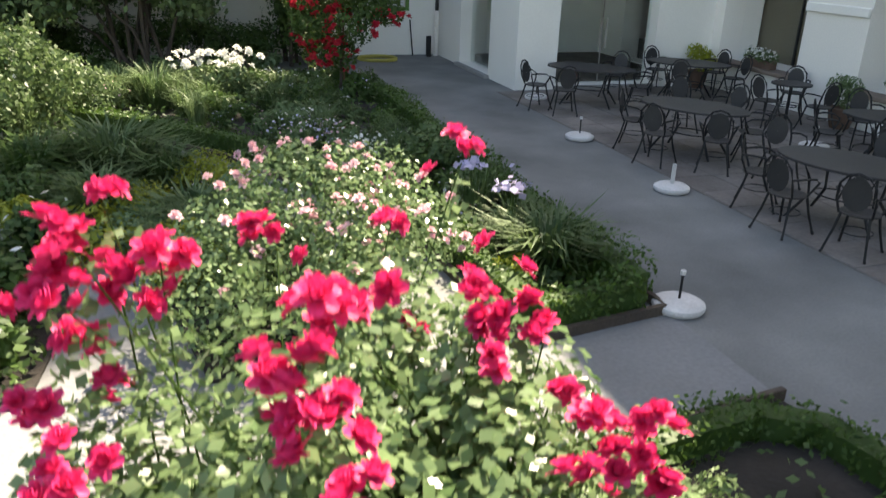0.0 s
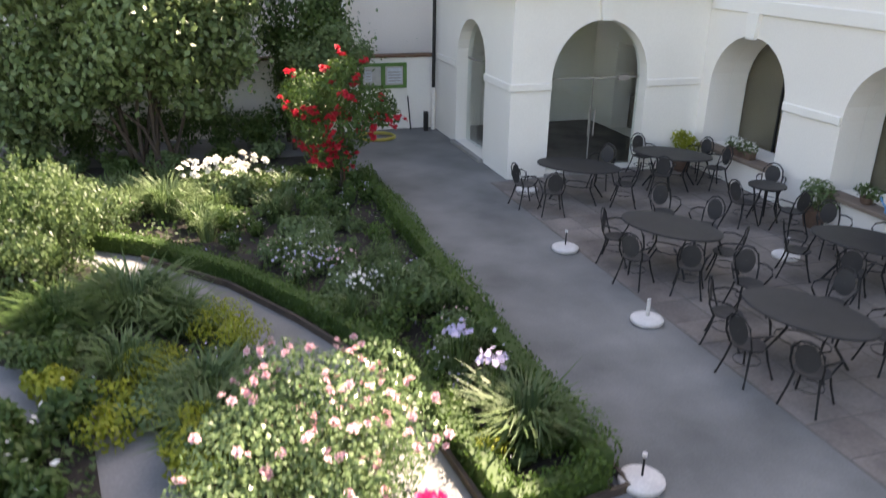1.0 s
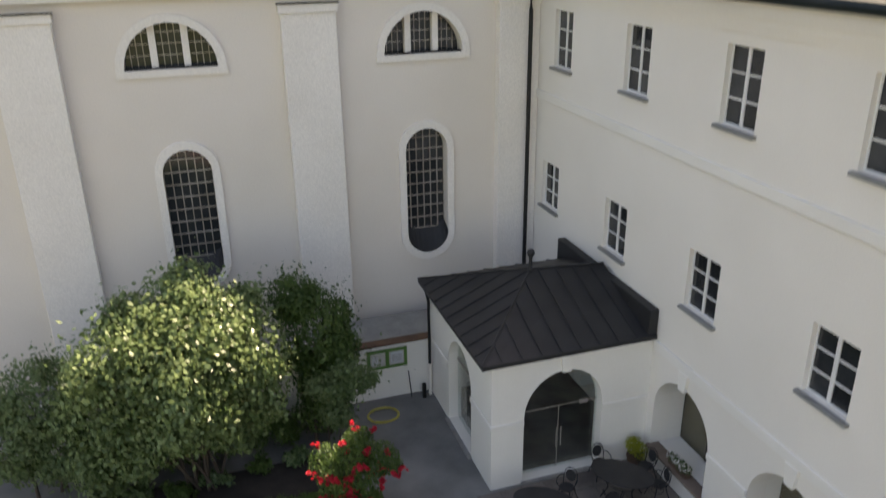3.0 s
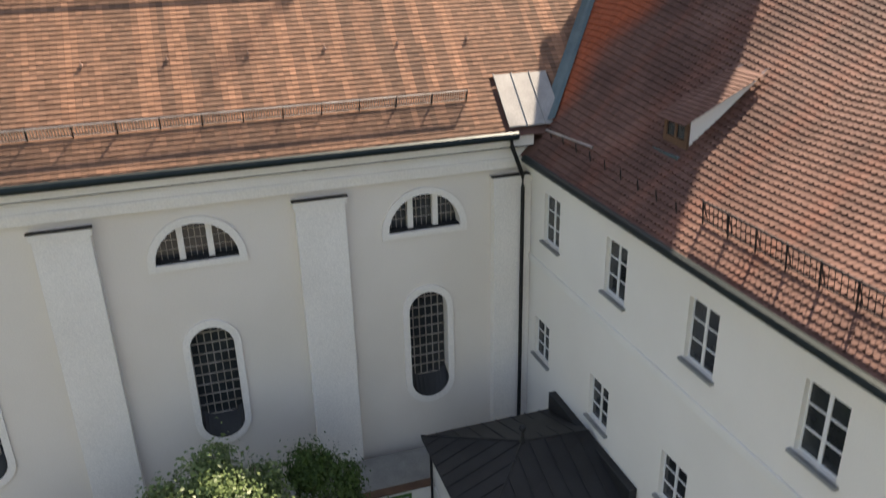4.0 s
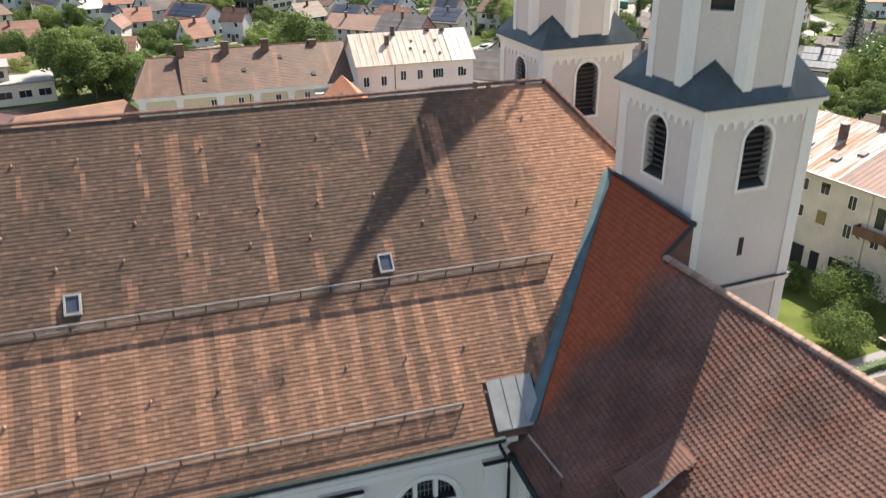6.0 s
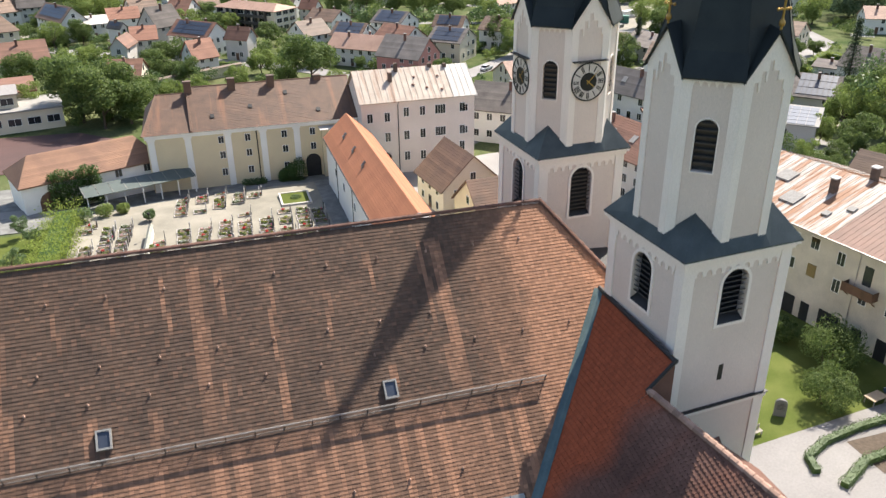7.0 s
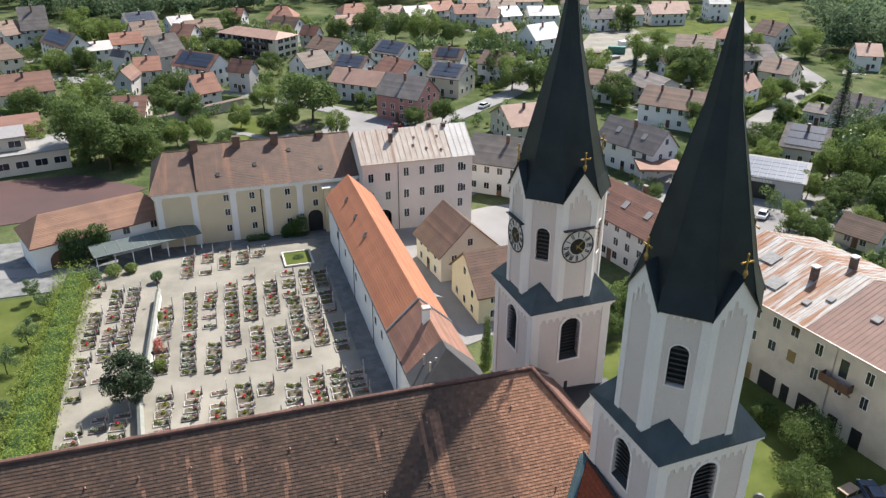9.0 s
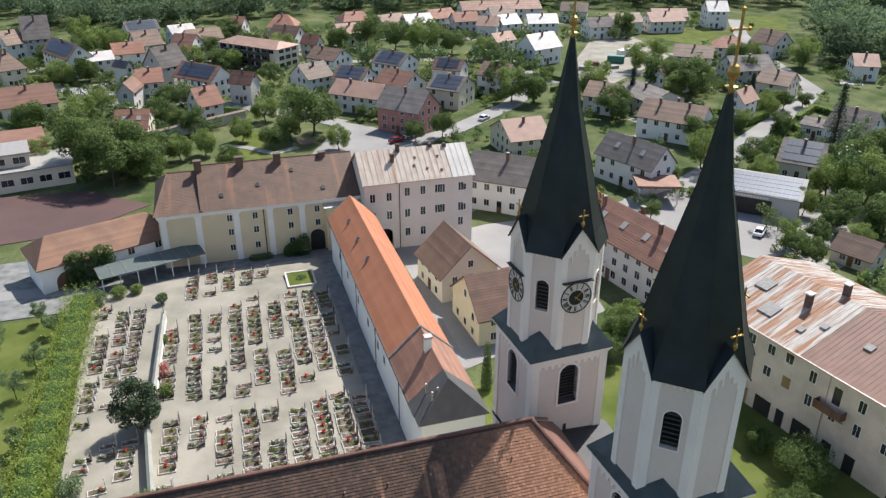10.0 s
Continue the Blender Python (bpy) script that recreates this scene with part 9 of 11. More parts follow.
def blade_mesh(name, n, r, h, w, material, parent, seed, spread=0.5):
    """Arching strap leaves that rise from one crown."""
    rng = np.random.default_rng(seed)
    t = rng.random(n) * 2 * math.pi
    rr = r * 0.35 * np.sqrt(rng.random(n))
    base = np.stack([rr * np.cos(t), rr * np.sin(t), np.zeros(n)], 1)
    out = np.stack([np.cos(t + rng.normal(0, 0.5, n)), np.sin(t + rng.normal(0, 0.5, n)), np.zeros(n)], 1)
    hh = h * rng.uniform(0.55, 1.1, n)[:, None]
    reach = r * rng.uniform(0.3, 1.0, n)[:, None] * (0.5 + spread)
    side = np.cross(out, (0, 0, 1.0)) * (w * rng.uniform(0.6, 1.2, n))[:, None] / 2
    up = np.array((0, 0, 1.0))
    c0, c1, c2 = base, base + out * reach * 0.35 + up * hh * 0.75, base + out * reach + up * hh * rng.uniform(0.6, 1.05, n)[:, None]
    v = np.stack([c0 - side * 0.7, c0 + side * 0.7, c1 - side, c1 + side, c2], 1).reshape(-1, 3)
    i = np.arange(n)[:, None] * 5
    f = np.concatenate([i + [0, 1, 3], i + [0, 3, 2], i + [2, 3, 4]], 1).reshape(-1, 3)
    me = bpy.data.meshes.new(name)
    me.from_pydata(v.tolist(), [], f.tolist())
    me.materials.append(material)
    ob = new(name, me)
    ob.parent = parent
    return ob


def flower_mesh(name, r, layers, quads):
    """A blossom of cupped petals in rings."""
    bm_ = B()
    rng = random.Random(7)
    for ly in range(layers):
        f = 1 - ly / layers * 0.72
        n = max(3, 6 - ly)
        tilt = radians(20 + 52 * ly / max(1, layers - 1))
        for k in range(n):
            a = 2 * math.pi * (k + 0.5 * (ly % 2)) / n + rng.uniform(-0.15, 0.15)
            m = Matrix.Rotation(a, 4, "Z") @ shift(r * 0.10 * (1 - ly / layers), 0, 0) @ Matrix.Rotation(-tilt, 4, "Y")
            ln, wd = r * (0.55 + 0.45 * f), r * (0.5 + 0.3 * f)
            rows = []
            for q in range(quads + 1):
                u = q / quads
                ww = wd * math.sin(math.pi * (0.18 + 0.62 * u))
                curl = 0.22 * r * (u**2) * (1 if ly else -1)
                rows.append([m @ Vector((ln * u, -ww * 0.5, 0.12 * r * math.sin(math.pi * u) + curl)), m @ Vector((ln * u * 1.04, 0, curl - 0.03 * r)), m @ Vector((ln * u, ww * 0.5, 0.12 * r * math.sin(math.pi * u) + curl))])
            loft(bm_, rows, close=False, caps=False)
    me = bpy.data.meshes.new(name)
    bm_.to_mesh(me)
    bm_.free()
    return me


ROSE = {}
for key, mat_, r_, ly, q in (("red", "petal_red", 0.062, 5, 3), ("red_far", "petal_scarlet", 0.066, 3, 2), ("pink", "petal_pink", 0.042, 3, 2), ("white", "petal_white", 0.06, 3, 2)):
    ROSE[key] = flower_mesh("blossom", r_, ly, q)
    ROSE[key].materials.append(M[mat_])


def blossom(parent, kind, p, rng, s=1.0):
    ob = new("blossom", ROSE[kind])
    ob.parent = parent
    ob.matrix_basis = shift(*p) @ Euler((rng.uniform(-0.8, 0.8), rng.uniform(-0.8, 0.8), rng.uniform(0, 6.28))).to_matrix().to_4x4() @ Matrix.Scale(s * rng.uniform(0.8, 1.15), 4)
    return ob


def stems(parent, rng, tops, base_r, material, r=0.008):
    for x, y, z in tops:
        bm_ = B()
        bx, by = rng.uniform(-base_r, base_r), rng.uniform(-base_r, base_r)
        tube(bm_, [(bx, by, 0.0), (bx * 0.6 + x * 0.4 + rng.normal(0, 0.05), by * 0.6 + y * 0.4, z * 0.55), (x, y, z)], r, 5, r * 0.5)
        part("stem", bm_, material, parent)


# the tall crimson rose in the foreground
rose = thing("rose_bush", "tall rose bush with clusters of crimson blossoms", "rose bush", at=(-5.9, -14.1, 0.03))
rr = np.random.default_rng(77)
CLUSTERS = [(-6.16, -14.72, 2.03, 0.12, 10), (-6.10, -14.56, 2.06, 0.10, 7), (-6.12, -14.86, 1.93, 0.10, 8), (-6.24, -14.82, 1.95, 0.08, 5), (-6.0, -14.5, 2.06, 0.06, 4), (-6.78, -14.04, 2.16, 0.12, 8), (-6.83, -14.09, 1.98, 0.12, 9), (-6.66, -14.0, 2.03, 0.09, 6), (-6.68, -13.92, 2.25, 0.06, 4), (-6.53, -13.84, 1.99, 0.09, 6), (-6.55, -13.88, 1.88, 0.05, 2), (-6.22, -13.42, 1.92, 0.04, 2), (-6.09, -13.48, 1.87, 0.07, 4), (-5.59, -13.41, 1.90, 0.09, 4), (-5.24, -13.32, 2.13, 0.09, 5), (-5.37, -13.94, 1.91, 0.06, 3), (-5.42, -14.08, 1.81, 0.09, 6), (-5.28, -14.12, 1.80, 0.09, 5), (-5.19, -14.19, 1.73, 0.06, 3), (-5.46, -14.2, 1.74, 0.05, 2), (-5.47, -14.34, 1.69, 0.06, 3), (-5.22, -14.68, 1.60, 0.11, 8), (-5.16, -14.75, 1.53, 0.10, 5), (-5.04, -14.65, 1.58, 0.09, 5), (-5.23, -14.36, 1.56, 0.07, 3), (-6.8, -13.96, 1.76, 0.08, 5), (-6.9, -14.11, 1.60, 0.08, 5), (-6.75, -13.88, 1.47, 0.07, 3), (-6.85, -14.38, 1.53, 0.10, 7), (-6.07, -15.0, 1.79, 0.07, 4), (-5.38, -14.87, 1.58, 0.08, 4), (-5.02, -14.83, 1.43, 0.08, 4), (-5.59, -13.78, 1.57, 0.06, 2)]
tops = []
for x, y, z, s, n in CLUSTERS:
    for _ in range(max(2, int(n * 0.9))):
        p = (x + 5.9 + rr.normal(0, s * 0.55), y + 14.1 + rr.normal(0, s * 0.55), z - 0.03 + rr.normal(0, s * 0.55))
        blossom(rose, "red", p, rr, 0.88)
    tops.append((x + 5.9, y + 14.1, z - 0.05))
stems(rose, rr, tops, 0.7, M["leaf_box"], 0.007)
blobs = [(-0.25, -0.45, 1.25, 0.48, 1.0), (0.35, -0.35, 1.15, 0.5, 1.0), (0.55, 0.1, 1.2, 0.5, 1.0), (-0.1, 0.2, 1.3, 0.5, 1.0), (0.3, 0.55, 1.3, 0.45, 1.0), (0.75, -0.55, 0.95, 0.45, 1.0), (-0.75, 0.05, 1.15, 0.42, 1.1), (-0.75, 0.1, 0.6, 0.5, 1.0), (0.0, 0.0, 0.6, 0.7, 0.9), (0.6, 0.0, 0.5, 0.6, 0.9), (-0.1, -0.75, 1.0, 0.45, 1.0), (0.4, -0.85, 0.9, 0.45, 1.0)]
p, d = cloud(rr, blobs, 17000, 0.85)
leaf_mesh("foliage", p, d + np.array((0, 0, 0.8)), 0.07, M["leaf_rose"], rose, seed=78, slim=0.75, jitter=0.5)
p, d = cloud(rr, [(t_[0], t_[1], t_[2] - 0.22, 0.13, 1.3) for t_ in tops], 900, 0.9)
leaf_mesh("upper_leaves", p, d, 0.055, M["leaf_rose"], rose, seed=79, slim=0.75)

# the pink rose bush
pink = thing("rose_bush", "broad rose bush full of small pale pink blossoms", "rose bush", at=(-5.45, -10.35, 0.03))
blobs = [(0, 0, 0.75, 0.85, 0.8), (0.55, 0.35, 0.8, 0.6, 0.9), (-0.6, -0.3, 0.65, 0.65, 0.85), (-0.95, -0.7, 0.5, 0.5, 0.9), (0.3, -0.6, 0.75, 0.6, 0.9), (-0.2, 0.6, 0.9, 0.5, 0.9), (0.75, -0.1, 0.65, 0.5, 0.9), (0.1, -1.0, 0.6, 0.5, 0.9)]
p, d = cloud(rr, blobs, 14000, 0.5)
leaf_mesh("foliage", p, d + np.array((0, 0, 0.5)), 0.055, M["leaf_rose"], pink, seed=81, slim=0.65)
p, d = cloud(rr, blobs, 150, 0.05)
for q_, dd in zip(p, d):
    if dd[2] > -0.1:
        for _ in range(2):
            blossom(pink, "pink", q_ + dd * 0.03 + rr.normal(0, 0.035, 3), rr)
stems(pink, rr, [(b[0], b[1], b[2] + 0.5) for b in blobs], 0.3, M["leaf_box"], 0.012)

# the red standard rose by the terrace corner
std = thing("standard_rose", "tall standard rose with hanging scarlet clusters", "rose bush", at=(-3.35, -0.75, 0.03))
bm = B()
tube(bm, [(0, 0, -0.05), (0.03, 0.02, 0.8), (-0.02, 0, 1.7)], 0.03, 6, 0.02)
part("trunk", bm, M["bark"], std)
bm = B()
tube(bm, [(0.08, 0.03, -0.05), (0.08, 0.03, 1.9)], 0.02, 6)
part("stake", bm, M["wood"], std)
blobs = [(0, 0, 2.1, 0.55, 0.9), (-0.7, 0, 2.05, 0.5, 1.1), (0.7, 0.1, 1.8, 0.55, 0.8), (-0.6, -0.1, 1.4, 0.42, 1.2), (0.15, 0.1, 2.5, 0.42, 0.8), (1.0, 0, 1.6, 0.32, 0.9), (-0.45, 0, 0.9, 0.32, 1.3), (0.2, -0.1, 1.4, 0.5, 1.0), (0.0, 0, 0.8, 0.35, 1.0)]
p, d = cloud(rr, blobs, 8200, 0.6)
leaf_mesh("foliage", p, d, 0.075, M["leaf_dark"], std, seed=83, slim=0.7)
for bx, by, bz, br, fl in blobs[1:] + blobs:
    for _ in range(3):
        dd = rr.normal(0, 1, 3)
        dd /= np.linalg.norm(dd)
        if dd[1] > 0.4:
            dd[1] *= -1
        c = np.array((bx, by, bz)) + dd * br * 1.05
        for _ in range(4):
            blossom(std, "red_far", c + rr.normal(0, 0.055, 3), rr)


def clump(name, label, x, y, r, h, n, size, material, seed, flowers=None, slim=0.5, category="plant", flat=None):
    """A rounded plant of leaves, with flowers above it where it has them."""
    rng = np.random.default_rng(seed)
    t = thing(name, label, category, at=(x, y, 0.02))
    k = max(3, int(5 * r / 0.4))
    blobs_ = [(0, 0, h * 0.45, r * 0.75, h / (1.9 * r))] + [(rng.uniform(-0.7, 0.7) * r, rng.uniform(-0.7, 0.7) * r, h * rng.uniform(0.3, 0.7), r * 0.42, flat or min(1.5, h / (2 * r) + 0.3)) for _ in range(k)]
    p_, d_ = cloud(rng, blobs_, n, 0.6)
    p_[:, 2] = np.abs(p_[:, 2]) + 0.01
    leaf_mesh("foliage", p_, d_ + np.array((0, 0, 0.4)), size, material, t, seed=seed, slim=slim)
    bm_ = B()
    for _ in range(5):
        a_ = rng.uniform(-0.4, 0.4, 2) * r
        tube(bm_, [(a_[0] * 0.3, a_[1] * 0.3, -0.03), (a_[0], a_[1], h * 0.6)], 0.01, 4, 0.005)
    part("stalk", bm_, M["leaf_box"], t)
    if flowers:
        mt, cnt, fs, up_ = flowers
        p_, d_ = cloud(rng, [(b[0], b[1], b[2] + up_, b[3], 0.7) for b in blobs_], cnt, 0.25)
        p_[:, 2] = np.maximum(p_[:, 2], h * 0.5)
        leaf_mesh("flower_sprinkle", p_, d_ + np.array((0, 0, 1.0)), fs, M[mt], t, seed=seed + 1, slim=0.95, kind="stuff")
    return t


def strap(name, label, x, y, r, h, n, w, material, seed, spread=0.5, flowers=None):
    t = thing(name, label, "plant", at=(x, y, 0.03))
    blade_mesh("leaf_tuft", n, r, h, w, material, t, seed, spread)
    bm_ = B()
    loft(bm_, [ring(0, 0, z, q * r, 8) for z, q in ((-0.03, 0.22), (0.03, 0.2), (0.09, 0.08))])
    part("root_crown", bm_, M["leaf_dark"], t)
    if flowers:
        rng = np.random.default_rng(seed)
        mt, cnt, fs = flowers
        for i in range(cnt):
            a_, q = rng.uniform(0, 6.28), rng.uniform(0, r * 0.7)
            px, py = q * math.cos(a_), q * math.sin(a_)
            bm_ = B()
            tube(bm_, [(px * 0.5, py * 0.5, 0), (px, py, h * 1.15)], 0.006, 4)
            part("stalk", bm_, M["leaf_box"], t)
        p_ = rng.normal(0, r * 0.35, (cnt * 6, 3)) * (1, 1, 0.25) + (0, 0, h * 1.12)
        leaf_mesh("flower_sprinkle", p_, np.tile((0, 0, 1.0), (cnt * 6, 1)), fs, M[mt], t, seed=seed, slim=0.9, jitter=1.2)
    return t


# long bed beside the terrace, from its tip to its near end
for i, (x, y) in enumerate([(-3.0, -0.55), (-2.95, -0.95), (-3.3, -1.35), (-3.0, -1.6), (-3.55, -0.4), (-3.8, -1.0), (-3.45, -1.9), (-4.2, -0.5)]):
    clump("leafy_plant", "upright dark green leafy plant in the bed", x, y, 0.2, 0.5, 260, 0.11, M["leaf_dark"], 200 + i, ("petal_lilac", 14, 0.05, 0.1) if i % 3 == 0 else None)
clump("peony", "peony bush with large white blossoms", -5.85, -0.95, 0.75, 0.75, 2400, 0.1, M["leaf_light"], 220)
pe = thing("peony_flowers", "cluster of large white peony heads", "flowers", at=(-5.75, -0.95, 0.75))
for _ in range(46):
    blossom(pe, "white", (rr.normal(0, 0.42), rr.normal(0, 0.22), rr.uniform(-0.1, 0.2)), rr, 1.25)
strap("grass_clump", "fountain of light green grass blades", -6.85, -1.6, 0.7, 0.8, 420, 0.022, M["leaf_light"], 221, 0.6)
strap("grass_clump", "light green strap-leaved clump", -7.5, -1.1, 0.5, 0.65, 300, 0.025, M["leaf_light"], 222, 0.5)
clump("flower_clump", "low plants with pale lilac and white flowers", -8.1, -1.45, 0.5, 0.45, 700, 0.07, M["leaf"], 223, ("petal_lilac", 90, 0.06, 0.12))
clump("flower_clump", "low plants with white flowers in the sun", -8.9, -1.3, 0.5, 0.5, 800, 0.07, M["leaf_light"], 224, ("petal_white", 80, 0.06, 0.12))
clump("flower_clump", "low plants with small white flowers", -4.6, -0.25, 0.35, 0.5, 500, 0.07, M["leaf"], 225, ("petal_white", 60, 0.05, 0.1))
clump("flower_clump", "low green plants with pale flowers", -10.0, -1.1, 0.6, 0.45, 900, 0.08, M["leaf"], 226, ("petal_lilac", 60, 0.06, 0.1))
clump("shrub", "rounded dark green perennial", -5.7, -2.6, 0.5, 0.5, 1100, 0.09, M["leaf_dark"], 227)
clump("perennial", "light green mound of soft leaves", -4.6, -3.5, 0.55, 0.5, 1500, 0.09, M["leaf_light"], 228)
clump("shrub", "loose green perennial plant in the bed", -4.0, -2.3, 0.45, 0.5, 900, 0.09, M["leaf"], 229)
clump("flower_clump", "patch of lilac and cream flowers", -4.75, -5.05, 0.5, 0.4, 900, 0.06, M["leaf"], 230, ("petal_lilac", 120, 0.05, 0.1))
clump("flower_clump", "patch of cream and pink flowers", -4.2, -5.0, 0.4, 0.4, 600, 0.06, M["leaf"], 231, ("petal_pink", 60, 0.05, 0.1))
clump("flower_clump", "patch of white daisies", -4.05, -6.25, 0.42, 0.45, 700, 0.06, M["leaf"], 232, ("petal_white", 80, 0.055, 0.14))
clump("perennial", "feathery green perennial beside the hedge", -3.45, -5.1, 0.45, 0.6, 1200, 0.07, M["leaf"], 233, slim=0.25)
clump("perennial", "tall green leafy perennial", -3.35, -6.9, 0.55, 0.75, 1700, 0.09, M["leaf"], 234)
clump("perennial", "green leafy perennial beside the hedge", -3.25, -8.0, 0.4, 0.5, 900, 0.09, M["leaf_dark"], 235)
strap("iris", "irises with pale lilac blossoms", -3.5, -8.95, 0.3, 0.7, 60, 0.03, M["leaf"], 236, 0.2, ("petal_lilac", 6, 0.09))
strap("iris", "second group of pale lilac irises", -3.3, -9.55, 0.32, 0.62, 70, 0.03, M["leaf_light"], 237, 0.2, ("petal_lilac", 7, 0.09))
strap("day_lily", "arching clump of long green strap leaves", -3.15, -10.15, 0.65, 0.62, 420, 0.032, M["leaf"], 238, 0.6)
clump("perennial", "yellow-green low plant at the bed's corner", -3.6, -10.35, 0.3, 0.35, 600, 0.06, M["leaf_yellow"], 239)
clump("perennial", "low yellow-green edging plant", -3.72, -9.6, 0.2, 0.3, 400, 0.05, M["leaf_light"], 240)

# middle bed
strap("day_lily", "broad clump of long green strap leaves", -7.3, -6.1, 0.9, 0.75, 520, 0.04, M["leaf"], 241, 0.6)
strap("day_lily", "clump of blue-green strap leaves", -8.2, -6.3, 0.8, 0.7, 400, 0.04, M["leaf_dark"], 242, 0.6)
strap("day_lily", "clump of green strap leaves by the path", -6.7, -6.6, 0.6, 0.6, 300, 0.035, M["leaf"], 252, 0.6)
clump("lady_mantle", "mound of yellow-green flowers", -6.15, -7.1, 0.62, 0.55, 2600, 0.05, M["leaf_yellow"], 243)
clump("lady_mantle", "yellow-green mound beside the path", -6.95, -7.9, 0.6, 0.55, 2600, 0.05, M["leaf_yellow"], 244)
clump("perennial", "green mound with small blue flowers", -6.35, -7.9, 0.5, 0.42, 1500, 0.06, M["leaf"], 245, ("petal_lilac", 24, 0.04, 0.06))
clump("perennial", "low green foliage in the middle bed", -5.9, -8.8, 0.5, 0.4, 1200, 0.07, M["leaf"], 246)
bigb = tree("shrub_rose", "tall loose shrub with pale green leaves and white flowers", "shrub", 1.35, 1.3, 0.15, 12000, 0.09, M["leaf"], 247, (-9.2, -4.3, 0), clumps=22, trunk_r=0.05)
p, d = cloud(rr, [(0, 0, 0.85, 1.25, 0.7)], 30, 0.15)
leaf_mesh("flower_sprinkle", p, d, 0.09, M["petal_white"], bigb, seed=5, slim=0.95, kind="stuff")
tree("shrub_rose", "sunlit shrub with fine light leaves", "shrub", 1.1, 1.15, 0.15, 6500, 0.08, M["leaf"], 248, (-10.4, -3.0, 0), clumps=18, trunk_r=0.04)
tree("shrub_rose", "shrub with light green leaves behind the bed", "shrub", 0.9, 1.2, 0.15, 4200, 0.08, M["leaf_light"], 249, (-8.3, -2.4, 0), clumps=14, trunk_r=0.04)



def sprigs(parent, cx, cy, z0, r, n, up, size, material, seed):
    """Loose upright shoots that break the outline of a shrub."""
    rng = np.random.default_rng(seed)
    pts, nrm = [], []
    for _ in range(n):
        a_, q = rng.uniform(0, 6.28), r * math.sqrt(rng.random())
        x, y = cx + q * math.cos(a_), cy + q * math.sin(a_)
        z = z0 + 0.55 * r * math.sqrt(max(0.0, 1 - (q / r) ** 2)) - 0.1
        lean = rng.normal(0, 0.25, 2)
        h_ = up * rng.uniform(0.5, 1.3)
        for k in range(18):
            f_ = rng.random()
            pts.append((x + lean[0] * f_ * h_ + rng.normal(0, 0.03), y + lean[1] * f_ * h_ + rng.normal(0, 0.03), z + f_ * h_))
            nrm.append((rng.normal(0, 1), rng.normal(0, 1), 0.6))
    return leaf_mesh("shoot_layer", np.array(pts), np.array(nrm), size, material, parent, seed=seed, kind="stuff", slim=0.55)


sprigs(bigb, 0, 0, 0.95, 1.3, 120, 0.5, 0.085, M["leaf"], 901)
sprigs(bigb, -0.6, 0.5, 0.85, 1.1, 60, 0.5, 0.085, M["leaf"], 902)
# left bed: dark leaves with white buds
for i, (x, y) in enumerate([(-8.3, -9.2), (-8.6, -10.2), (-9.3, -9.4), (-8.1, -10.9), (-9.6, -10.6), (-8.9, -8.5)]):
    clump("leafy_plant", "dark green and bronze leafy plants with white buds", x, y, 0.42, 0.5, 520, 0.13, M["leaf_dark"], 260 + i, ("petal_white", 5, 0.09, 0.2))
strap("grass_clump", "yellow-green plants at the path edge", -8.2, -11.3, 0.35, 0.35, 200, 0.03, M["leaf_yellow"], 266, 0.5)
clump("perennial", "small light green plants on pale soil", -7.9, -12.9, 0.3, 0.22, 400, 0.05, M["leaf_light"], 267)
clump("perennial", "sunlit yellow-green shoots beside the roses", -4.05, -13.75, 0.32, 0.42, 900, 0.05, M["leaf_light"], 268)
clump("perennial", "low green plants under the roses", -3.4, -14.4, 0.4, 0.35, 700, 0.07, M["leaf"], 269)
pk2 = clump("perennial", "pale green shoots with a pink blossom", -2.75, -14.9, 0.3, 0.45, 400, 0.07, M["leaf_rose"], 270, ("petal_pink", 18, 0.06, 0.1))


def big_shrub(name, label, at, blobs_, n, size, material, seed, stems_to, r=0.06):
    """A many-stemmed shrub whose stems reach into its clumps."""
    rng = np.random.default_rng(seed)
    t = thing(name, label, "shrub", at=at)
    more = []
    for b in blobs_:
        more.append(b)
        for _ in range(6):
            dd = rng.normal(0, 1, 3)
            dd /= np.linalg.norm(dd)
            more.append((b[0] + dd[0] * b[3] * 0.8, b[1] + dd[1] * b[3] * 0.8, max(0.3, b[2] + dd[2] * b[3] * 0.8 * b[4]), b[3] * rng.uniform(0.3, 0.5), 0.85))
    p_, d_ = cloud(rng, more, n, 0.5)
    keep = p_[:, 2] > 0.05
    p_, d_ = p_[keep], d_[keep]
    spray = rng.exponential(0.13, len(p_)) * (rng.random(len(p_)) < 0.35)
    p_ = p_ + (d_ + np.array((0, 0, 0.3))) * spray[:, None]
    leaf_mesh("foliage", p_, d_ + np.array((0, 0, 0.35)), size, material, t, seed=seed, slim=0.6, jitter=0.6)
    for b in blobs_[:stems_to]:
        bm_ = B()
        bx, by = rng.normal(0, 0.25, 2)
        tube(bm_, [(bx, by, -0.1), (bx + 0.3 * b[0], by + 0.3 * b[1], b[2] * 0.45), (b[0], b[1], b[2])], r, 6, r * 0.25)
        part("stem", bm_, M["bark"], t)
    return t


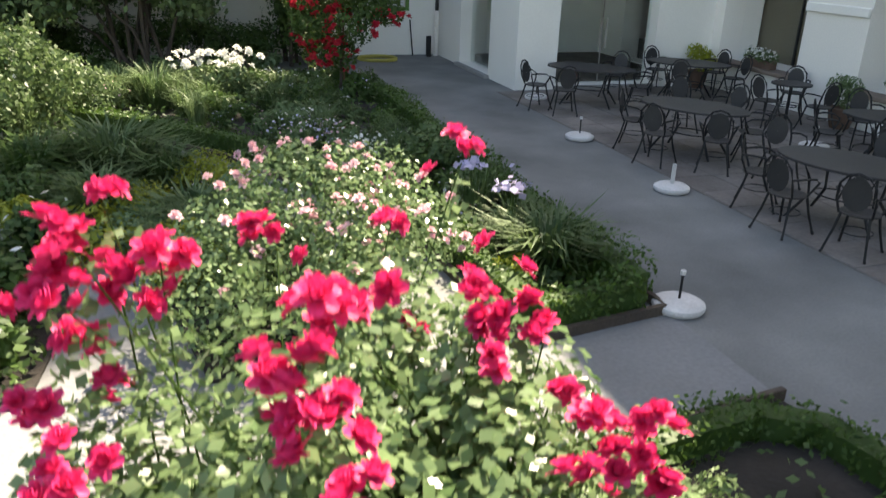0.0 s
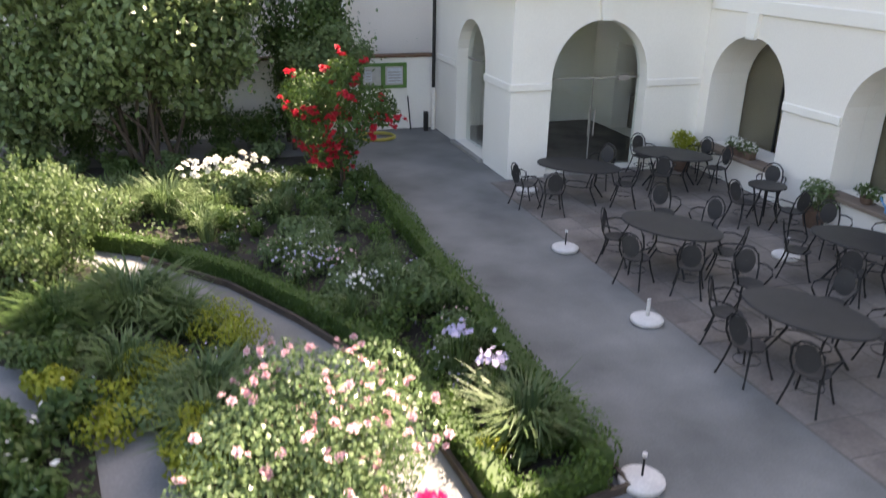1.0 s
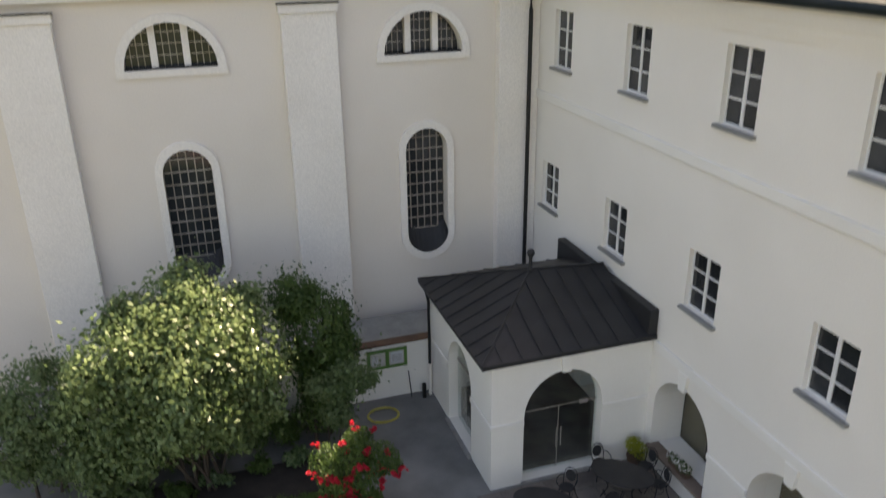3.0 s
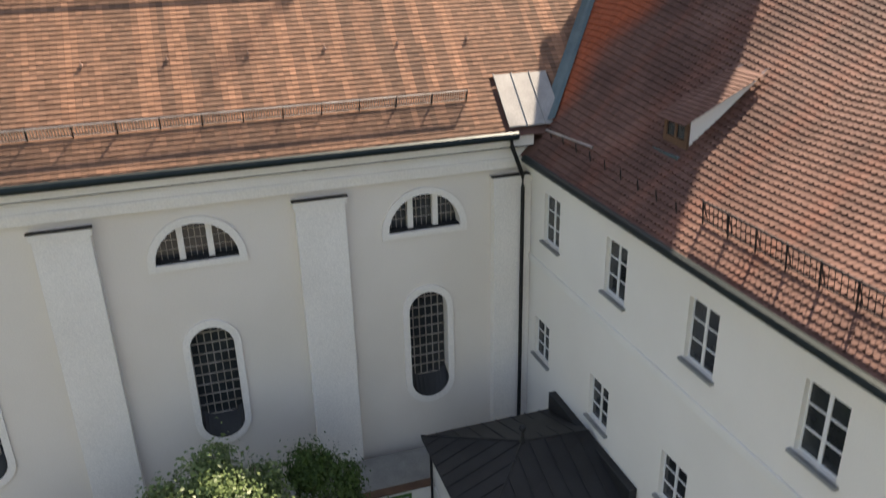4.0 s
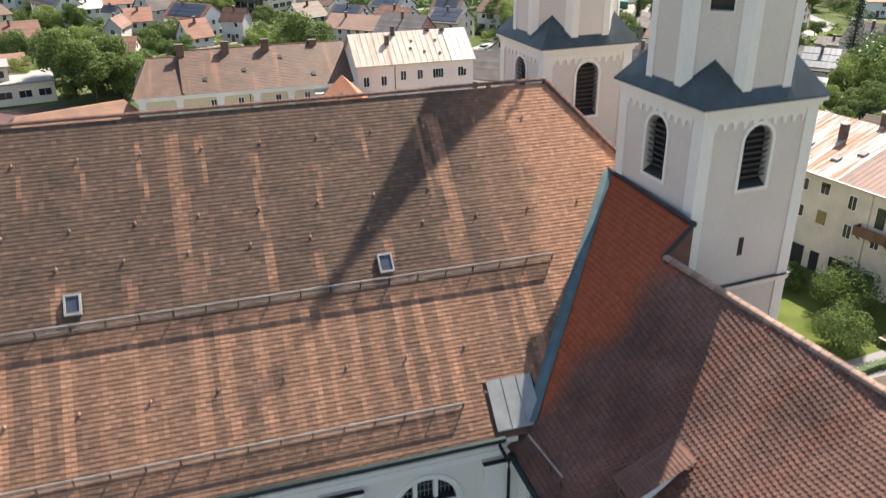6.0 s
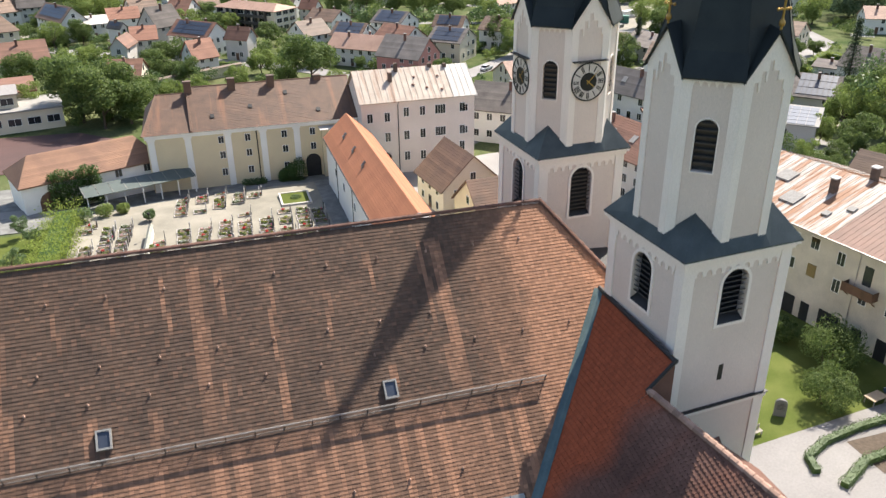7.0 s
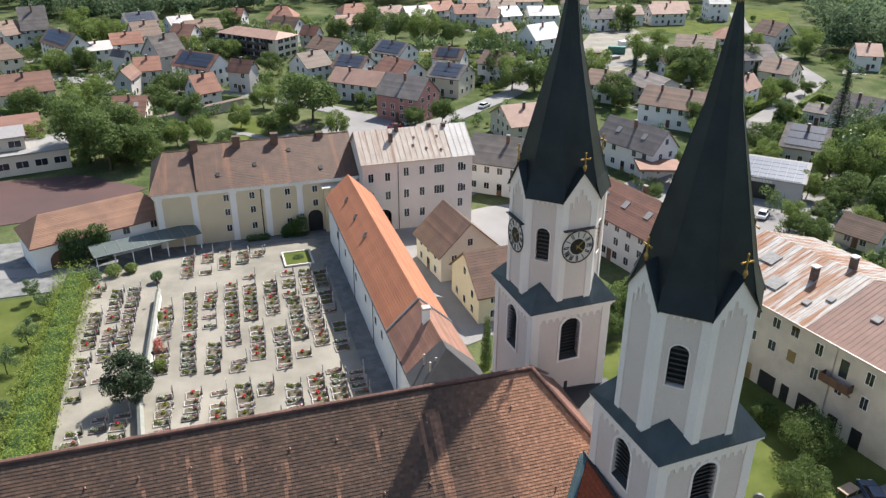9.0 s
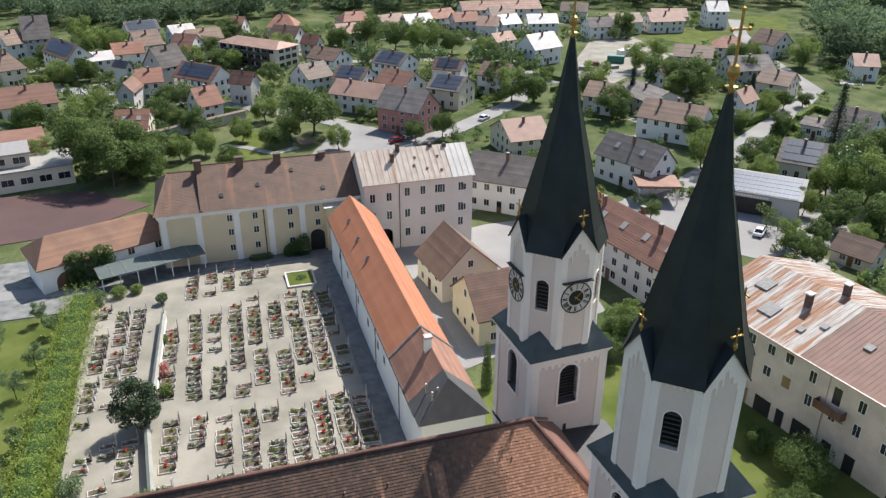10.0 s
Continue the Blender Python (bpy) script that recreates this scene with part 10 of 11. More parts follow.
big_shrub("lilac_bush", "huge round lilac bush with dense green leaves", (-7.2, 2.2, 0), [(0, -0.2, 4.2, 1.8, 0.95), (0.7, -0.1, 5.1, 1.2, 0.9), (-1.5, -0.1, 4.2, 1.45, 1.0), (1.6, -0.1, 4.1, 1.15, 1.0), (-2.3, 0.1, 3.0, 1.15, 1.0), (0, -0.5, 3.0, 1.45, 0.9), (1.5, -0.2, 3.0, 1.1, 0.9), (-1.4, -0.3, 2.3, 1.2, 0.9), (-2.4, 0, 1.9, 0.95, 1.0), (0.4, 0.5, 5.6, 0.8, 0.8), (-1.0, 0.3, 5.2, 0.95, 0.8), (1.5, 0.8, 4.9, 0.85, 0.8), (0, 1.3, 5.0, 1.2, 0.9), (0.3, 1.6, 5.9, 0.55, 0.8), (-2.6, 0.2, 1.0, 0.8, 1.0), (1.0, -0.1, 1.9, 0.8, 0.9)], 46000, 0.165, M["leaf_lilac"], 301, 12)
big_shrub("elder_bush", "dark green elder bush against the church wall", (-3.5, 3.7, 0), [(0, 0, 3.6, 1.1, 1.3), (-0.5, 0.3, 4.6, 0.8, 1.0), (0.2, -0.2, 1.9, 0.9, 1.2), (0.6, -0.3, 3.0, 0.7, 1.0), (0.0, -0.3, 1.0, 0.7, 1.1)], 20000, 0.13, M["leaf_dark"], 302, 5)
big_shrub("snowball_bush", "light green branches reaching into the sun", (-3.0, 2.3, 0), [(0, 0, 2.35, 0.6, 0.75), (0.6, 0.1, 2.5, 0.45, 0.7), (-0.6, -0.1, 2.45, 0.45, 0.8), (0.2, -0.1, 2.9, 0.4, 0.7), (-0.3, -0.3, 1.7, 0.5, 0.8)], 6500, 0.11, M["leaf_light"], 303, 3, 0.03)
big_shrub("lilac_bush", "pale green shrub beside the garden gate", (-11.2, 3.3, 0), [(0, 0, 3.0, 1.2, 1.0), (-0.8, -0.3, 2.0, 1.0, 1.0), (0.5, -0.5, 1.6, 0.9, 1.0)], 16000, 0.12, M["leaf_light"], 304, 3)
for i, (x, y, h_) in enumerate([(-9.9, 3.4, 1.7), (-8.8, 3.2, 1.5), (-7.7, 3.3, 1.4), (-6.5, 3.2, 1.5), (-5.5, 3.4, 1.3), (-4.6, 3.5, 1.2)]):
    clump("shade_shrub", "dark leafy shrub in the shade under the bush", x, y, 0.75, h_, 1500, 0.12, M["leaf_dark"], 330 + i)
for i, (x, y) in enumerate([(-8.9, 2.2), (-7.9, 1.9), (-6.9, 2.1), (-5.6, 2.2), (-4.6, 2.3), (-9.8, 2.3)]):
    clump("hosta", "low plants with pale-edged leaves under the bush", x, y, 0.5, 0.45, 420, 0.15, M["leaf_dark"] if i % 2 else M["leaf_rose"], 310 + i)

# notice board, hose, gate and small things by the low wall
nb = thing("notice_board", "green framed notice board with white papers on the wall", "notice board", at=(-1.05, 4.80, 1.18))
bm = plate(B(), rect(-0.68, 0, 0.68, 0.70), [rect(-0.58, 0.09, -0.06, 0.61), rect(0.06, 0.09, 0.58, 0.61)], 0.06, shift(0, -0.06, 0))
part("frame", bm, M["green_paint"], nb)
bm = B()
box(bm, -0.6, -0.025, 0.05, 0.6, -0.003, 0.65)
part("back_board", bm, M["dark_room"], nb)
for x0, z0, w_, h_ in ((0.12, 0.14, 0.42, 0.42), (-0.52, 0.2, 0.2, 0.3)):
    bm = B()
    box(bm, x0, -0.034, z0, x0 + w_, -0.027, z0 + h_)
    pp = part("notice", bm, M["paper"], nb)
    bm = B()
    for k in range(4):
        box(bm, x0 + 0.03, -0.038, z0 + 0.05 + k * 0.08, x0 + w_ - 0.03, -0.035, z0 + 0.075 + k * 0.08)
    part("print_bars", bm, M["zinc"], pp)
hose = thing("garden_hose", "coiled yellow garden hose on the paving", "hose", at=(-1.5, 3.75, 0.02))
bm = B()
pts = []
for i in range(120):
    a_ = i * 2 * math.pi / 30
    pts.append((0.5 * (1 + 0.05 * math.sin(a_ * 1.3)) * math.cos(a_), 0.42 * (1 + 0.06 * math.cos(a_ * 0.7)) * math.sin(a_), 0.02 + 0.018 * (i // 30)))
tube(bm, pts, 0.02, 6)
part("coil", bm, M["hose"], hose)
ib = thing("iron_box", "small dark iron post by the wall foot", "post", at=(0.1, 4.4, 0))
bm = B()
box(bm, -0.06, -0.06, 0, 0.06, 0.06, 0.55, bevel=0.01)
part("post", bm, M["iron"], ib)
st = thing("garden_stake", "thin dark rod leaning on the wall", "rod", at=(-0.35, 4.6, 0))
bm = B()
tube(bm, [(0.06, 0, 0), (0, 0.12, 0.95)], 0.02, 5)
part("rod", bm, M["iron"], st)
gate = thing("garden_gate", "white lattice garden gate", "gate", at=(-12.2, 5.0, 0))
bm = B()
for z in (0.5, 1.15):
    box(bm, -1.5, -0.03, z, 1.5, 0.03, z + 0.06)
part("rail", bm, M["white_paint"], gate)
for i in range(16):
    bm = B()
    box(bm, -1.48 + i * 0.195, -0.015, 1.15, -1.45 + i * 0.195, 0.015, 1.95)
    part("bar", bm, M["white_paint"], gate)
for i in range(14):
    for s in (-1, 1):
        bm = B()
        x = -1.3 + i * 0.2
        tube(bm, [(x - 0.3 * s, 0.0, 0.55), (x + 0.3 * s, 0.0, 1.15)], 0.012, 4)
        part("lattice_bar", bm, M["white_paint"], gate)
bm = B()
box(bm, -1.7, -0.12, -0.05, 1.7, 0.12, 0.45)
part("plinth", bm, M["kerb"], gate)
bm = B()
box(bm, -1.75, -0.1, 0.45, -1.5, 0.1, 2.1)
part("post", bm, M["plaster_white"], gate)

# dark asphalt path, with the shade on it put into the colour
ground_poly("back_path", [(-14, 0.05), (-6.0, 0.36), (-2.9, 0.6), (-2.6, 2.4), (-14, 2.6)], 0.006, M["soil"], "dark path behind the box hedge, shade put into its colour", "path", 0.02)
# ---- terrace ----
tf = tagged(part("terrace_bed", box(B(), 0.02, -15.0, -0.1, WX - 0.01, PY0 - 0.11, 0.004), M["mortar"]), "mortar bed under the terrace slabs", "paving", kind="structure")


def bistro_chair():
    t = thing("bistro_chair", "black iron bistro chair with oval back and curled arms", "chair", "chairs on the terrace")
    bm_ = B()
    loft(bm_, [ring(0, 0, z, r, 18) for z, r in ((0.44, 0.19), (0.445, 0.21), (0.46, 0.215), (0.465, 0.20), (0.458, 0.10))])
    part("seat", bm_, M["mesh_top"], t)
    bm_ = B()
    n = 18
    for s, yy in ((1, 0.0),):
        rows = []
        for k in range(3):
            f = (0.02, 0.6, 1.0)[k]
            rows.append([(0.15 * f * math.cos(2 * math.pi * i / n), -0.22 - 0.05 * (0.2 * math.sin(2 * math.pi * i / n) * f) - 0.03 * (0.7 + 0.25 * math.sin(2 * math.pi * i / n) * f), 0.70 + 0.19 * f * math.sin(2 * math.pi * i / n)) for i in range(n)])
        loft(bm_, rows, caps=False)
    part("backrest", bm_, M["mesh_top"], t)
    bm_ = B()
    tube(bm_, [(-0.17, -0.15, 0.45), (-0.2, -0.22, 0.62), (-0.18, -0.26, 0.8), (-0.1, -0.28, 0.9), (0, -0.285, 0.93), (0.1, -0.28, 0.9), (0.18, -0.26, 0.8), (0.2, -0.22, 0.62), (0.17, -0.15, 0.45)], 0.015, 6)
    part("back_frame", bm_, M["iron"], t)
    for s in (-1, 1):
        bm_ = B()
        tube(bm_, [(0.19 * s, -0.22, 0.68), (0.26 * s, -0.1, 0.70), (0.28 * s, 0.05, 0.69), (0.26 * s, 0.14, 0.63), (0.22 * s, 0.12, 0.55), (0.19 * s, 0.07, 0.46)], 0.014, 6)
        part("armrest", bm_, M["iron"], t)
        for yy, out in ((0.13, 0.12), (-0.14, -0.12)):
            bm_ = B()
            tube(bm_, [(0.15 * s, yy, 0.45), (0.18 * s, yy + out * 0.35, 0.25), (0.23 * s, yy + out, 0.0)], 0.016, 6)
            bmesh.ops.create_icosphere(bm_, subdivisions=1, radius=0.02, matrix=shift(0.23 * s, yy + out, 0.015))
            part("leg", bm_, M["iron"], t)
    bm_ = B()
    tube(bm_, ring(0, 0, 0.24, 0.17, 12) + ring(0, 0, 0.24, 0.17, 12)[:1], 0.007, 5)
    part("ring_brace", bm_, M["iron"], t)
    return t


def oval_table(rx, ry, label):
    t = thing("garden_table", label, "table", "tables on the terrace")
    bm_ = B()
    loft(bm_, [ring(0, 0, z, rx + o, 36, ry=ry + o) for z, o in ((0.715, -0.01), (0.715, 0.0), (0.74, 0.0), (0.745, -0.012))])
    part("tabletop", bm_, M["mesh_top"], t)
    for sx in (-1, 1):
        for sy in (-1, 1):
            bm_ = B()
            x, y = rx * 0.5 * sx, ry * 0.5 * sy
            tube(bm_, [(x, y, 0.715), (x * 0.8, y * 0.8, 0.5), (x * 0.75, y * 0.75, 0.3), (x * 1.15, y * 1.15, 0.0)], 0.02, 6)
            part("leg", bm_, M["iron"], t)
    bm_ = B()
    tube(bm_, ring(0, 0, 0.32, rx * 0.42, 16, ry=ry * 0.42) + ring(0, 0, 0.32, rx * 0.42, 16, ry=ry * 0.42)[:1], 0.010, 5)
    part("ring_brace", bm_, M["iron"], t)
    return t


big = oval_table(0.88, 0.56, "large oval dark metal garden table on curved legs")
SETS = [((1.12, -6.28), -61, [(0.38, -5.85), (0.22, -6.75), (0.84, -7.3), (1.75, -6.95), (1.9, -4.9), (2.2, -5.75)]), ((0.98, -9.6), -69, [(0.35, -8.85), (0.05, -9.7), (1.3, -8.1), (1.98, -9.0), (0.35, -10.45), (1.95, -10.0)]), ((1.35, -2.5), -40, [(0.11, -2.64), (0.42, -3.25), (2.1, -3.15), (2.3, -1.85)]), ((3.85, -2.15), -45, [(3.7, -1.2), (3.25, -2.7), (4.85, -1.75), (4.75, -2.55)]), ((3.8, -7.75), -60, [(2.95, -7.2), (3.1, -8.2), (4.75, -7.3), (3.5, -9.0), (4.2, -6.6)])]
chair = bistro_chair()
first = True
cr = np.random.default_rng(9)
for i, ((tx, ty), ang, seats) in enumerate(SETS):
    m = pose(tx, ty, 0.012, 0, 0, ang)
    if i == 0:
        big.matrix_basis = m
    else:
        copy_thing(big, m)
    for sx, sy in seats:
        face = math.degrees(math.atan2(ty - sy, tx - sx)) - 90 + cr.normal(0, 14)
        m = pose(sx, sy, 0.012, 0, 0, face)
        if first:
            chair.matrix_basis, first = m, False
        else:
            copy_thing(chair, m)
sm = oval_table(0.36, 0.36, "small round dark metal bistro table by the arcade wall")
sm.matrix_basis = pose(4.3, -4.75, 0.012)
for sx, sy in ((3.75, -4.8), (4.3, -5.5), (4.85, -4.2)):
    copy_thing(chair, pose(sx, sy, 0.012, 0, 0, math.degrees(math.atan2(-4.75 - sy, 4.3 - sx)) - 90))


def parasol_base(x, y, pole):
    t = thing("parasol_base", "round white concrete parasol base with short tube", "parasol base", "parasol bases", at=(x, y, 0.012))
    bm_ = B()
    loft(bm_, [ring(0, 0, z, r, 22) for z, r in ((0, 0.225), (0.03, 0.24), (0.06, 0.235), (0.085, 0.19), (0.1, 0.08), (0.1, 0.03))])
    part("foot", bm_, M["white_base"], t)
    bm_ = B()
    tube(bm_, [(0, 0, 0.09), (0, 0, 0.36)], 0.028 if pole else 0.012, 8)
    part("tube", bm_, M["white_base"] if pole else M["iron"], t)
    if not pole:
        bm_ = B()
        tube(bm_, [(0, 0, 0.33), (0, 0, 0.37)], 0.026, 8)
        part("screw_cap", bm_, M["white_base"], t)
    return t


for x, y, pole in ((-2.33, -11.18, False), (-0.32, -8.02, True), (-0.2, -5.14, False), (0.55, -1.75, False), (3.4, -6.5, False)):
    parasol_base(x, y, pole)

# flowers and pots along the arcade
fb = thing("flower_box", "terracotta box of white geraniums on the arcade sill", "flower box", at=(5.45, -2.45, 0.667))
bm = B()
box(bm, -0.1, -0.4, 0, 0.1, 0.4, 0.16, bevel=0.015)
part("trough", bm, M["terracotta"], fb)
p, d = cloud(rr, [(0, y, 0.22, 0.17, 0.9) for y in (-0.3, -0.1, 0.12, 0.3)], 500, 0.5)
leaf_mesh("foliage", p, d, 0.06, M["leaf"], fb, seed=11, slim=0.9)
p, d = cloud(rr, [(-0.05, y, 0.3, 0.16, 0.8) for y in (-0.3, -0.1, 0.12, 0.3)], 130, 0.2)
leaf_mesh("flower_sprinkle", p, d, 0.06, M["petal_white"], fb, seed=12, slim=0.95, kind="stuff")
for i, (x, y, z, r, h, mt, lb_) in enumerate([(4.85, -1.15, 0.012, 0.28, 0.95, "leaf_yellow", "potted shrub with yellow-green leaves beside the porch"), (5.05, -5.3, 0.012, 0.3, 0.9, "leaf_light", "potted plant with hanging light green shoots"), (5.5, -6.0, 0.667, 0.16, 0.3, "leaf", "small green pot plant on the sill")]):
    pt = thing("potted_plant", lb_, "potted plant", at=(x, y, z))
    bm = B()
    loft(bm, [ring(0, 0, zz * h, r * f, 14) for zz, f in ((0, 0.55), (0.2, 0.72), (0.36, 0.8), (0.4, 0.86), (0.42, 0.86), (0.42, 0.7), (0.36, 0.6))])
    part("pot", bm, M["terracotta"], pt)
    p, d = cloud(rr, [(0, 0, h * 0.75, r, 1.0), (0.1, -0.1, h * 0.6, r * 0.9, 1.0), (-0.12, 0.08, h * 0.85, r * 0.7, 1.0)], 900 if r > 0.2 else 300, 0.6)
    leaf_mesh("foliage", p, d, 0.07, M[mt], pt, seed=20 + i, slim=0.6)
wc = thing("watering_can", "small blue plastic watering can on the sill", "watering can", at=(5.45, -6.6, 0.667))
blue = surf("blue_plastic", (0.08, 0.28, 0.48), (0.07, 0.25, 0.44), 3, 20, 0.4, 0.02)
bm = B()
loft(bm, [ring(0, 0, z, r, 14) for z, r in ((0, 0.09), (0.02, 0.1), (0.16, 0.095), (0.2, 0.07))])
part("body", bm, blue, wc)
bm = B()
tube(bm, [(0, 0.09, 0.05), (0, 0.2, 0.15), (0, 0.27, 0.22)], 0.016, 6)
part("spout", bm, blue, wc)
bm = B()
tube(bm, [(0, -0.09, 0.06), (0, -0.16, 0.12), (0, -0.12, 0.22), (0, 0.0, 0.2)], 0.012, 6)
part("handle", bm, blue, wc)
for i, c in enumerate(ARC[:3]):
    ad = thing("arcade_screen", "white inner wall with brown wooden door inside the arcade", "door", at=(6.52, c, 0.03))
    bm = B()
    box(bm, -0.05, 1.42, 0, 0.05, 2.75, 3.6)
    part("inner_wall", bm, M["plaster_white"], ad)
    bm = B()
    box(bm, -0.02, -0.1, 0, 0.05, 1.4, 3.4)
    part("door_leaf", bm, M["olive_door"], ad)

# filler planting between the larger perennials
frng = np.random.default_rng(66)
for i in range(34):
    y = frng.uniform(-10.6, -0.6)
    xl = -4.0 if y < -8 else -4.0 - (y + 8.3) * 0.62 if y < -5 else -6.0 - (y + 5) * 0.9 if y < -3.4 else -7.6
    x = frng.uniform(xl + 0.3, -3.05)
    mt = ("leaf_dark", "leaf", "leaf_box", "leaf")[i % 4]
    fl = (("petal_lilac", 16, 0.045, 0.08), None, ("petal_white", 12, 0.045, 0.08), None, None)[i % 5]
    clump("bedding_plant", "low green bedding plant between the perennials", x, y, frng.uniform(0.18, 0.34), frng.uniform(0.2, 0.45), 420, 0.075, M[mt], 400 + i, fl)
for i in range(20):
    x, y = frng.uniform(-13, -8.6), frng.uniform(-7.0, -1.9)
    clump("bedding_plant", "leafy green plant in the sunny bed", x, y, frng.uniform(0.3, 0.55), frng.uniform(0.35, 0.7), 700, 0.09, M[("leaf", "leaf_light", "leaf_dark")[i % 3]], 440 + i, (("petal_white", 14, 0.06, 0.1), None)[i % 2])
for i in range(14):
    x, y = frng.uniform(-12, -8.2), frng.uniform(-11.2, -8.2)
    clump("bedding_plant", "dark leafy plant in the shrub bed", x, y, frng.uniform(0.25, 0.45), frng.uniform(0.3, 0.6), 520, 0.11, M[("leaf_dark", "leaf")[i % 2]], 470 + i)


# ---- ground cover that fills the beds ----
def inside(pts, x, y):
    """Which of the places lie within an outline."""
    hit = np.zeros(len(x), bool)
    for (xa, ya), (xb, yb_) in zip(pts, pts[1:] + pts[:1]):
        cross = ((ya > y) != (yb_ > y)) & (x < (xb - xa) * (y - ya) / (yb_ - ya + 1e-9) + xa)
        hit ^= cross
    return hit


def ground_cover(label, pts, density, h, size, material, seed, phase):
    """Low leaves in drifts over a bed, thicker and higher in lumps."""
    rng = np.random.default_rng(seed)
    xs, ys = [q[0] for q in pts], [q[1] for q in pts]
    n = int((max(xs) - min(xs)) * (max(ys) - min(ys)) * density)
    x, y = rng.uniform(min(xs), max(xs), n), rng.uniform(min(ys), max(ys), n)
    lump = 0.5 + 0.25 * np.sin(x * 3.1 + phase) * np.cos(y * 2.7 - phase) + 0.25 * np.sin(x * 7.3 - y * 5.9 + 2 * phase)
    keep = inside(pts, x, y) & (rng.random(n) < lump * 1.5)
    x, y, lump = x[keep], y[keep], lump[keep]
    z = 0.05 + h * lump * rng.random(len(x)) ** 0.6
    nr = np.stack([rng.normal(0, 0.3, len(x)), rng.normal(0, 0.3, len(x)), np.ones(len(x))], 1)
    return tagged(leaf_mesh("ground_cover", np.stack([x, y, z], 1), nr, size, material, seed=seed, slim=0.6), label, "ground cover", kind="stuff")


for i, pts in enumerate(BEDS):
    ground_cover("low green ground cover between the bed's plants", pts, (22, 200, 150, 30)[i], 0.26, 0.075, M["leaf"], 700 + i, 0.4 + i)
    ground_cover("darker low leaves between the bed's plants", pts, (75, 220, 280, 40)[i], 0.36, 0.085, M["leaf_dark"], 720 + i, 2.1 + i)
ground_cover("light low shoots between the bed's plants", BEDS[0], 10, 0.40, 0.07, M["leaf_light"], 741, 3.7)
ground_cover("small white and lilac flowers scattered in the bed", BEDS[0], 2, 0.5, 0.05, M["petal_lilac"], 742, 1.3)
ground_cover("small white flowers scattered in the bed", BEDS[0], 1.5, 0.5, 0.045, M["petal_white"], 743, 4.4)

for i in range(30):
    y = frng.uniform(-9.5, 0.3)
    xl = -4.0 if y < -8 else -4.0 - (y + 8.3) * 0.62 if y < -5 else -6.0 - (y + 5) * 0.9 if y < -3.4 else -9.5
    x = frng.uniform(xl + 0.3, -3.1)
    if i % 3:
        clump("perennial", "loose green perennial among the bed's plants", x, y, frng.uniform(0.28, 0.5), frng.uniform(0.4, 0.75), 700, 0.085, M[("leaf", "leaf_light", "leaf_dark", "leaf_rose")[i % 4]], 800 + i, (None, ("petal_white", 20, 0.05, 0.1), None, ("petal_pink", 16, 0.05, 0.1))[i % 4], slim=(0.5, 0.3)[i % 2])
    else:
        strap("grass_clump", "upright tuft of green blades in the bed", x, y, 0.35, 0.55, 150, 0.022, M[("leaf", "leaf_light")[i % 2]], 800 + i, 0.35)
for i in range(10):
    strap("grass_clump", "sunlit tuft of blades beside the back hedge", frng.uniform(-11.5, -5.0), frng.uniform(-0.9, 0.35), 0.42, 0.6, 190, 0.024, M[("leaf_light", "leaf")[i % 2]], 840 + i, 0.5)

for i in range(26):
    x, y = frng.uniform(-9.0, -4.2), frng.uniform(-2.6, 0.3)
    if y < -1.6 - (x + 9.0) * 0.0 and x < -7.4:
        continue
    if i % 2:
        clump("perennial", "leafy green plant in the sunny corner of the bed", x, y, frng.uniform(0.3, 0.5), frng.uniform(0.35, 0.6), 800, 0.09, M[("leaf", "leaf_light", "leaf_rose")[i % 3]], 860 + i, (None, ("petal_white", 18, 0.055, 0.1))[i % 3 == 0])
    else:
        strap("grass_clump", "light green tuft of blades in the sun", x, y, 0.42, 0.55, 200, 0.024, M[("leaf_light", "leaf")[i % 4 == 0]], 860 + i, 0.5)

# taller plants that fill the middle bed and the edge of the shrub bed
for i in range(18):
    f_ = frng.random()
    x, y = -8.6 + 2.5 * f_ + frng.uniform(-0.3, 0.3), -6.9 - 2.4 * f_ + frng.uniform(-0.5, 0.5)
    if i % 4 == 3:
        strap("day_lily", "clump of upright green strap leaves", x, y, 0.6, 0.65, 260, 0.035, M["leaf"], 910 + i, 0.5)
    else:
        clump("perennial", "leafy green plant filling the middle bed", x, y, frng.uniform(0.35, 0.6), frng.uniform(0.4, 0.7), 1100, 0.085, M[("leaf", "leaf_yellow", "leaf_rose")[i % 3]] if i % 5 else M["leaf_dark"], 910 + i)
for i in range(9):
    x, y = frng.uniform(-8.5, -7.75), frng.uniform(-11.2, -8.6)
    clump("leafy_plant", "tall dark green plant with white buds", x, y, frng.uniform(0.3, 0.42), frng.uniform(0.55, 0.85), 620, 0.13, M["leaf_dark"], 940 + i, ("petal_white", 5, 0.09, 0.2))


# ---- pieces: slabs, tiles, ridge caps, snow guards ----
def fast_mesh(name, verts, faces, material, parent=None, label="", kind="", attrs=None):
    me = bpy.data.meshes.new(name)
    me.from_pydata(verts, [], faces)
    me.materials.append(material)
    if attrs is not None:
        a_ = me.attributes.new("streak", "FLOAT", "FACE")
        a_.data.foreach_set("value", np.asarray(attrs, dtype=np.float32))
    ob = new(name, me)
    ob.parent = parent
    return tagged(ob, label, kind=kind)


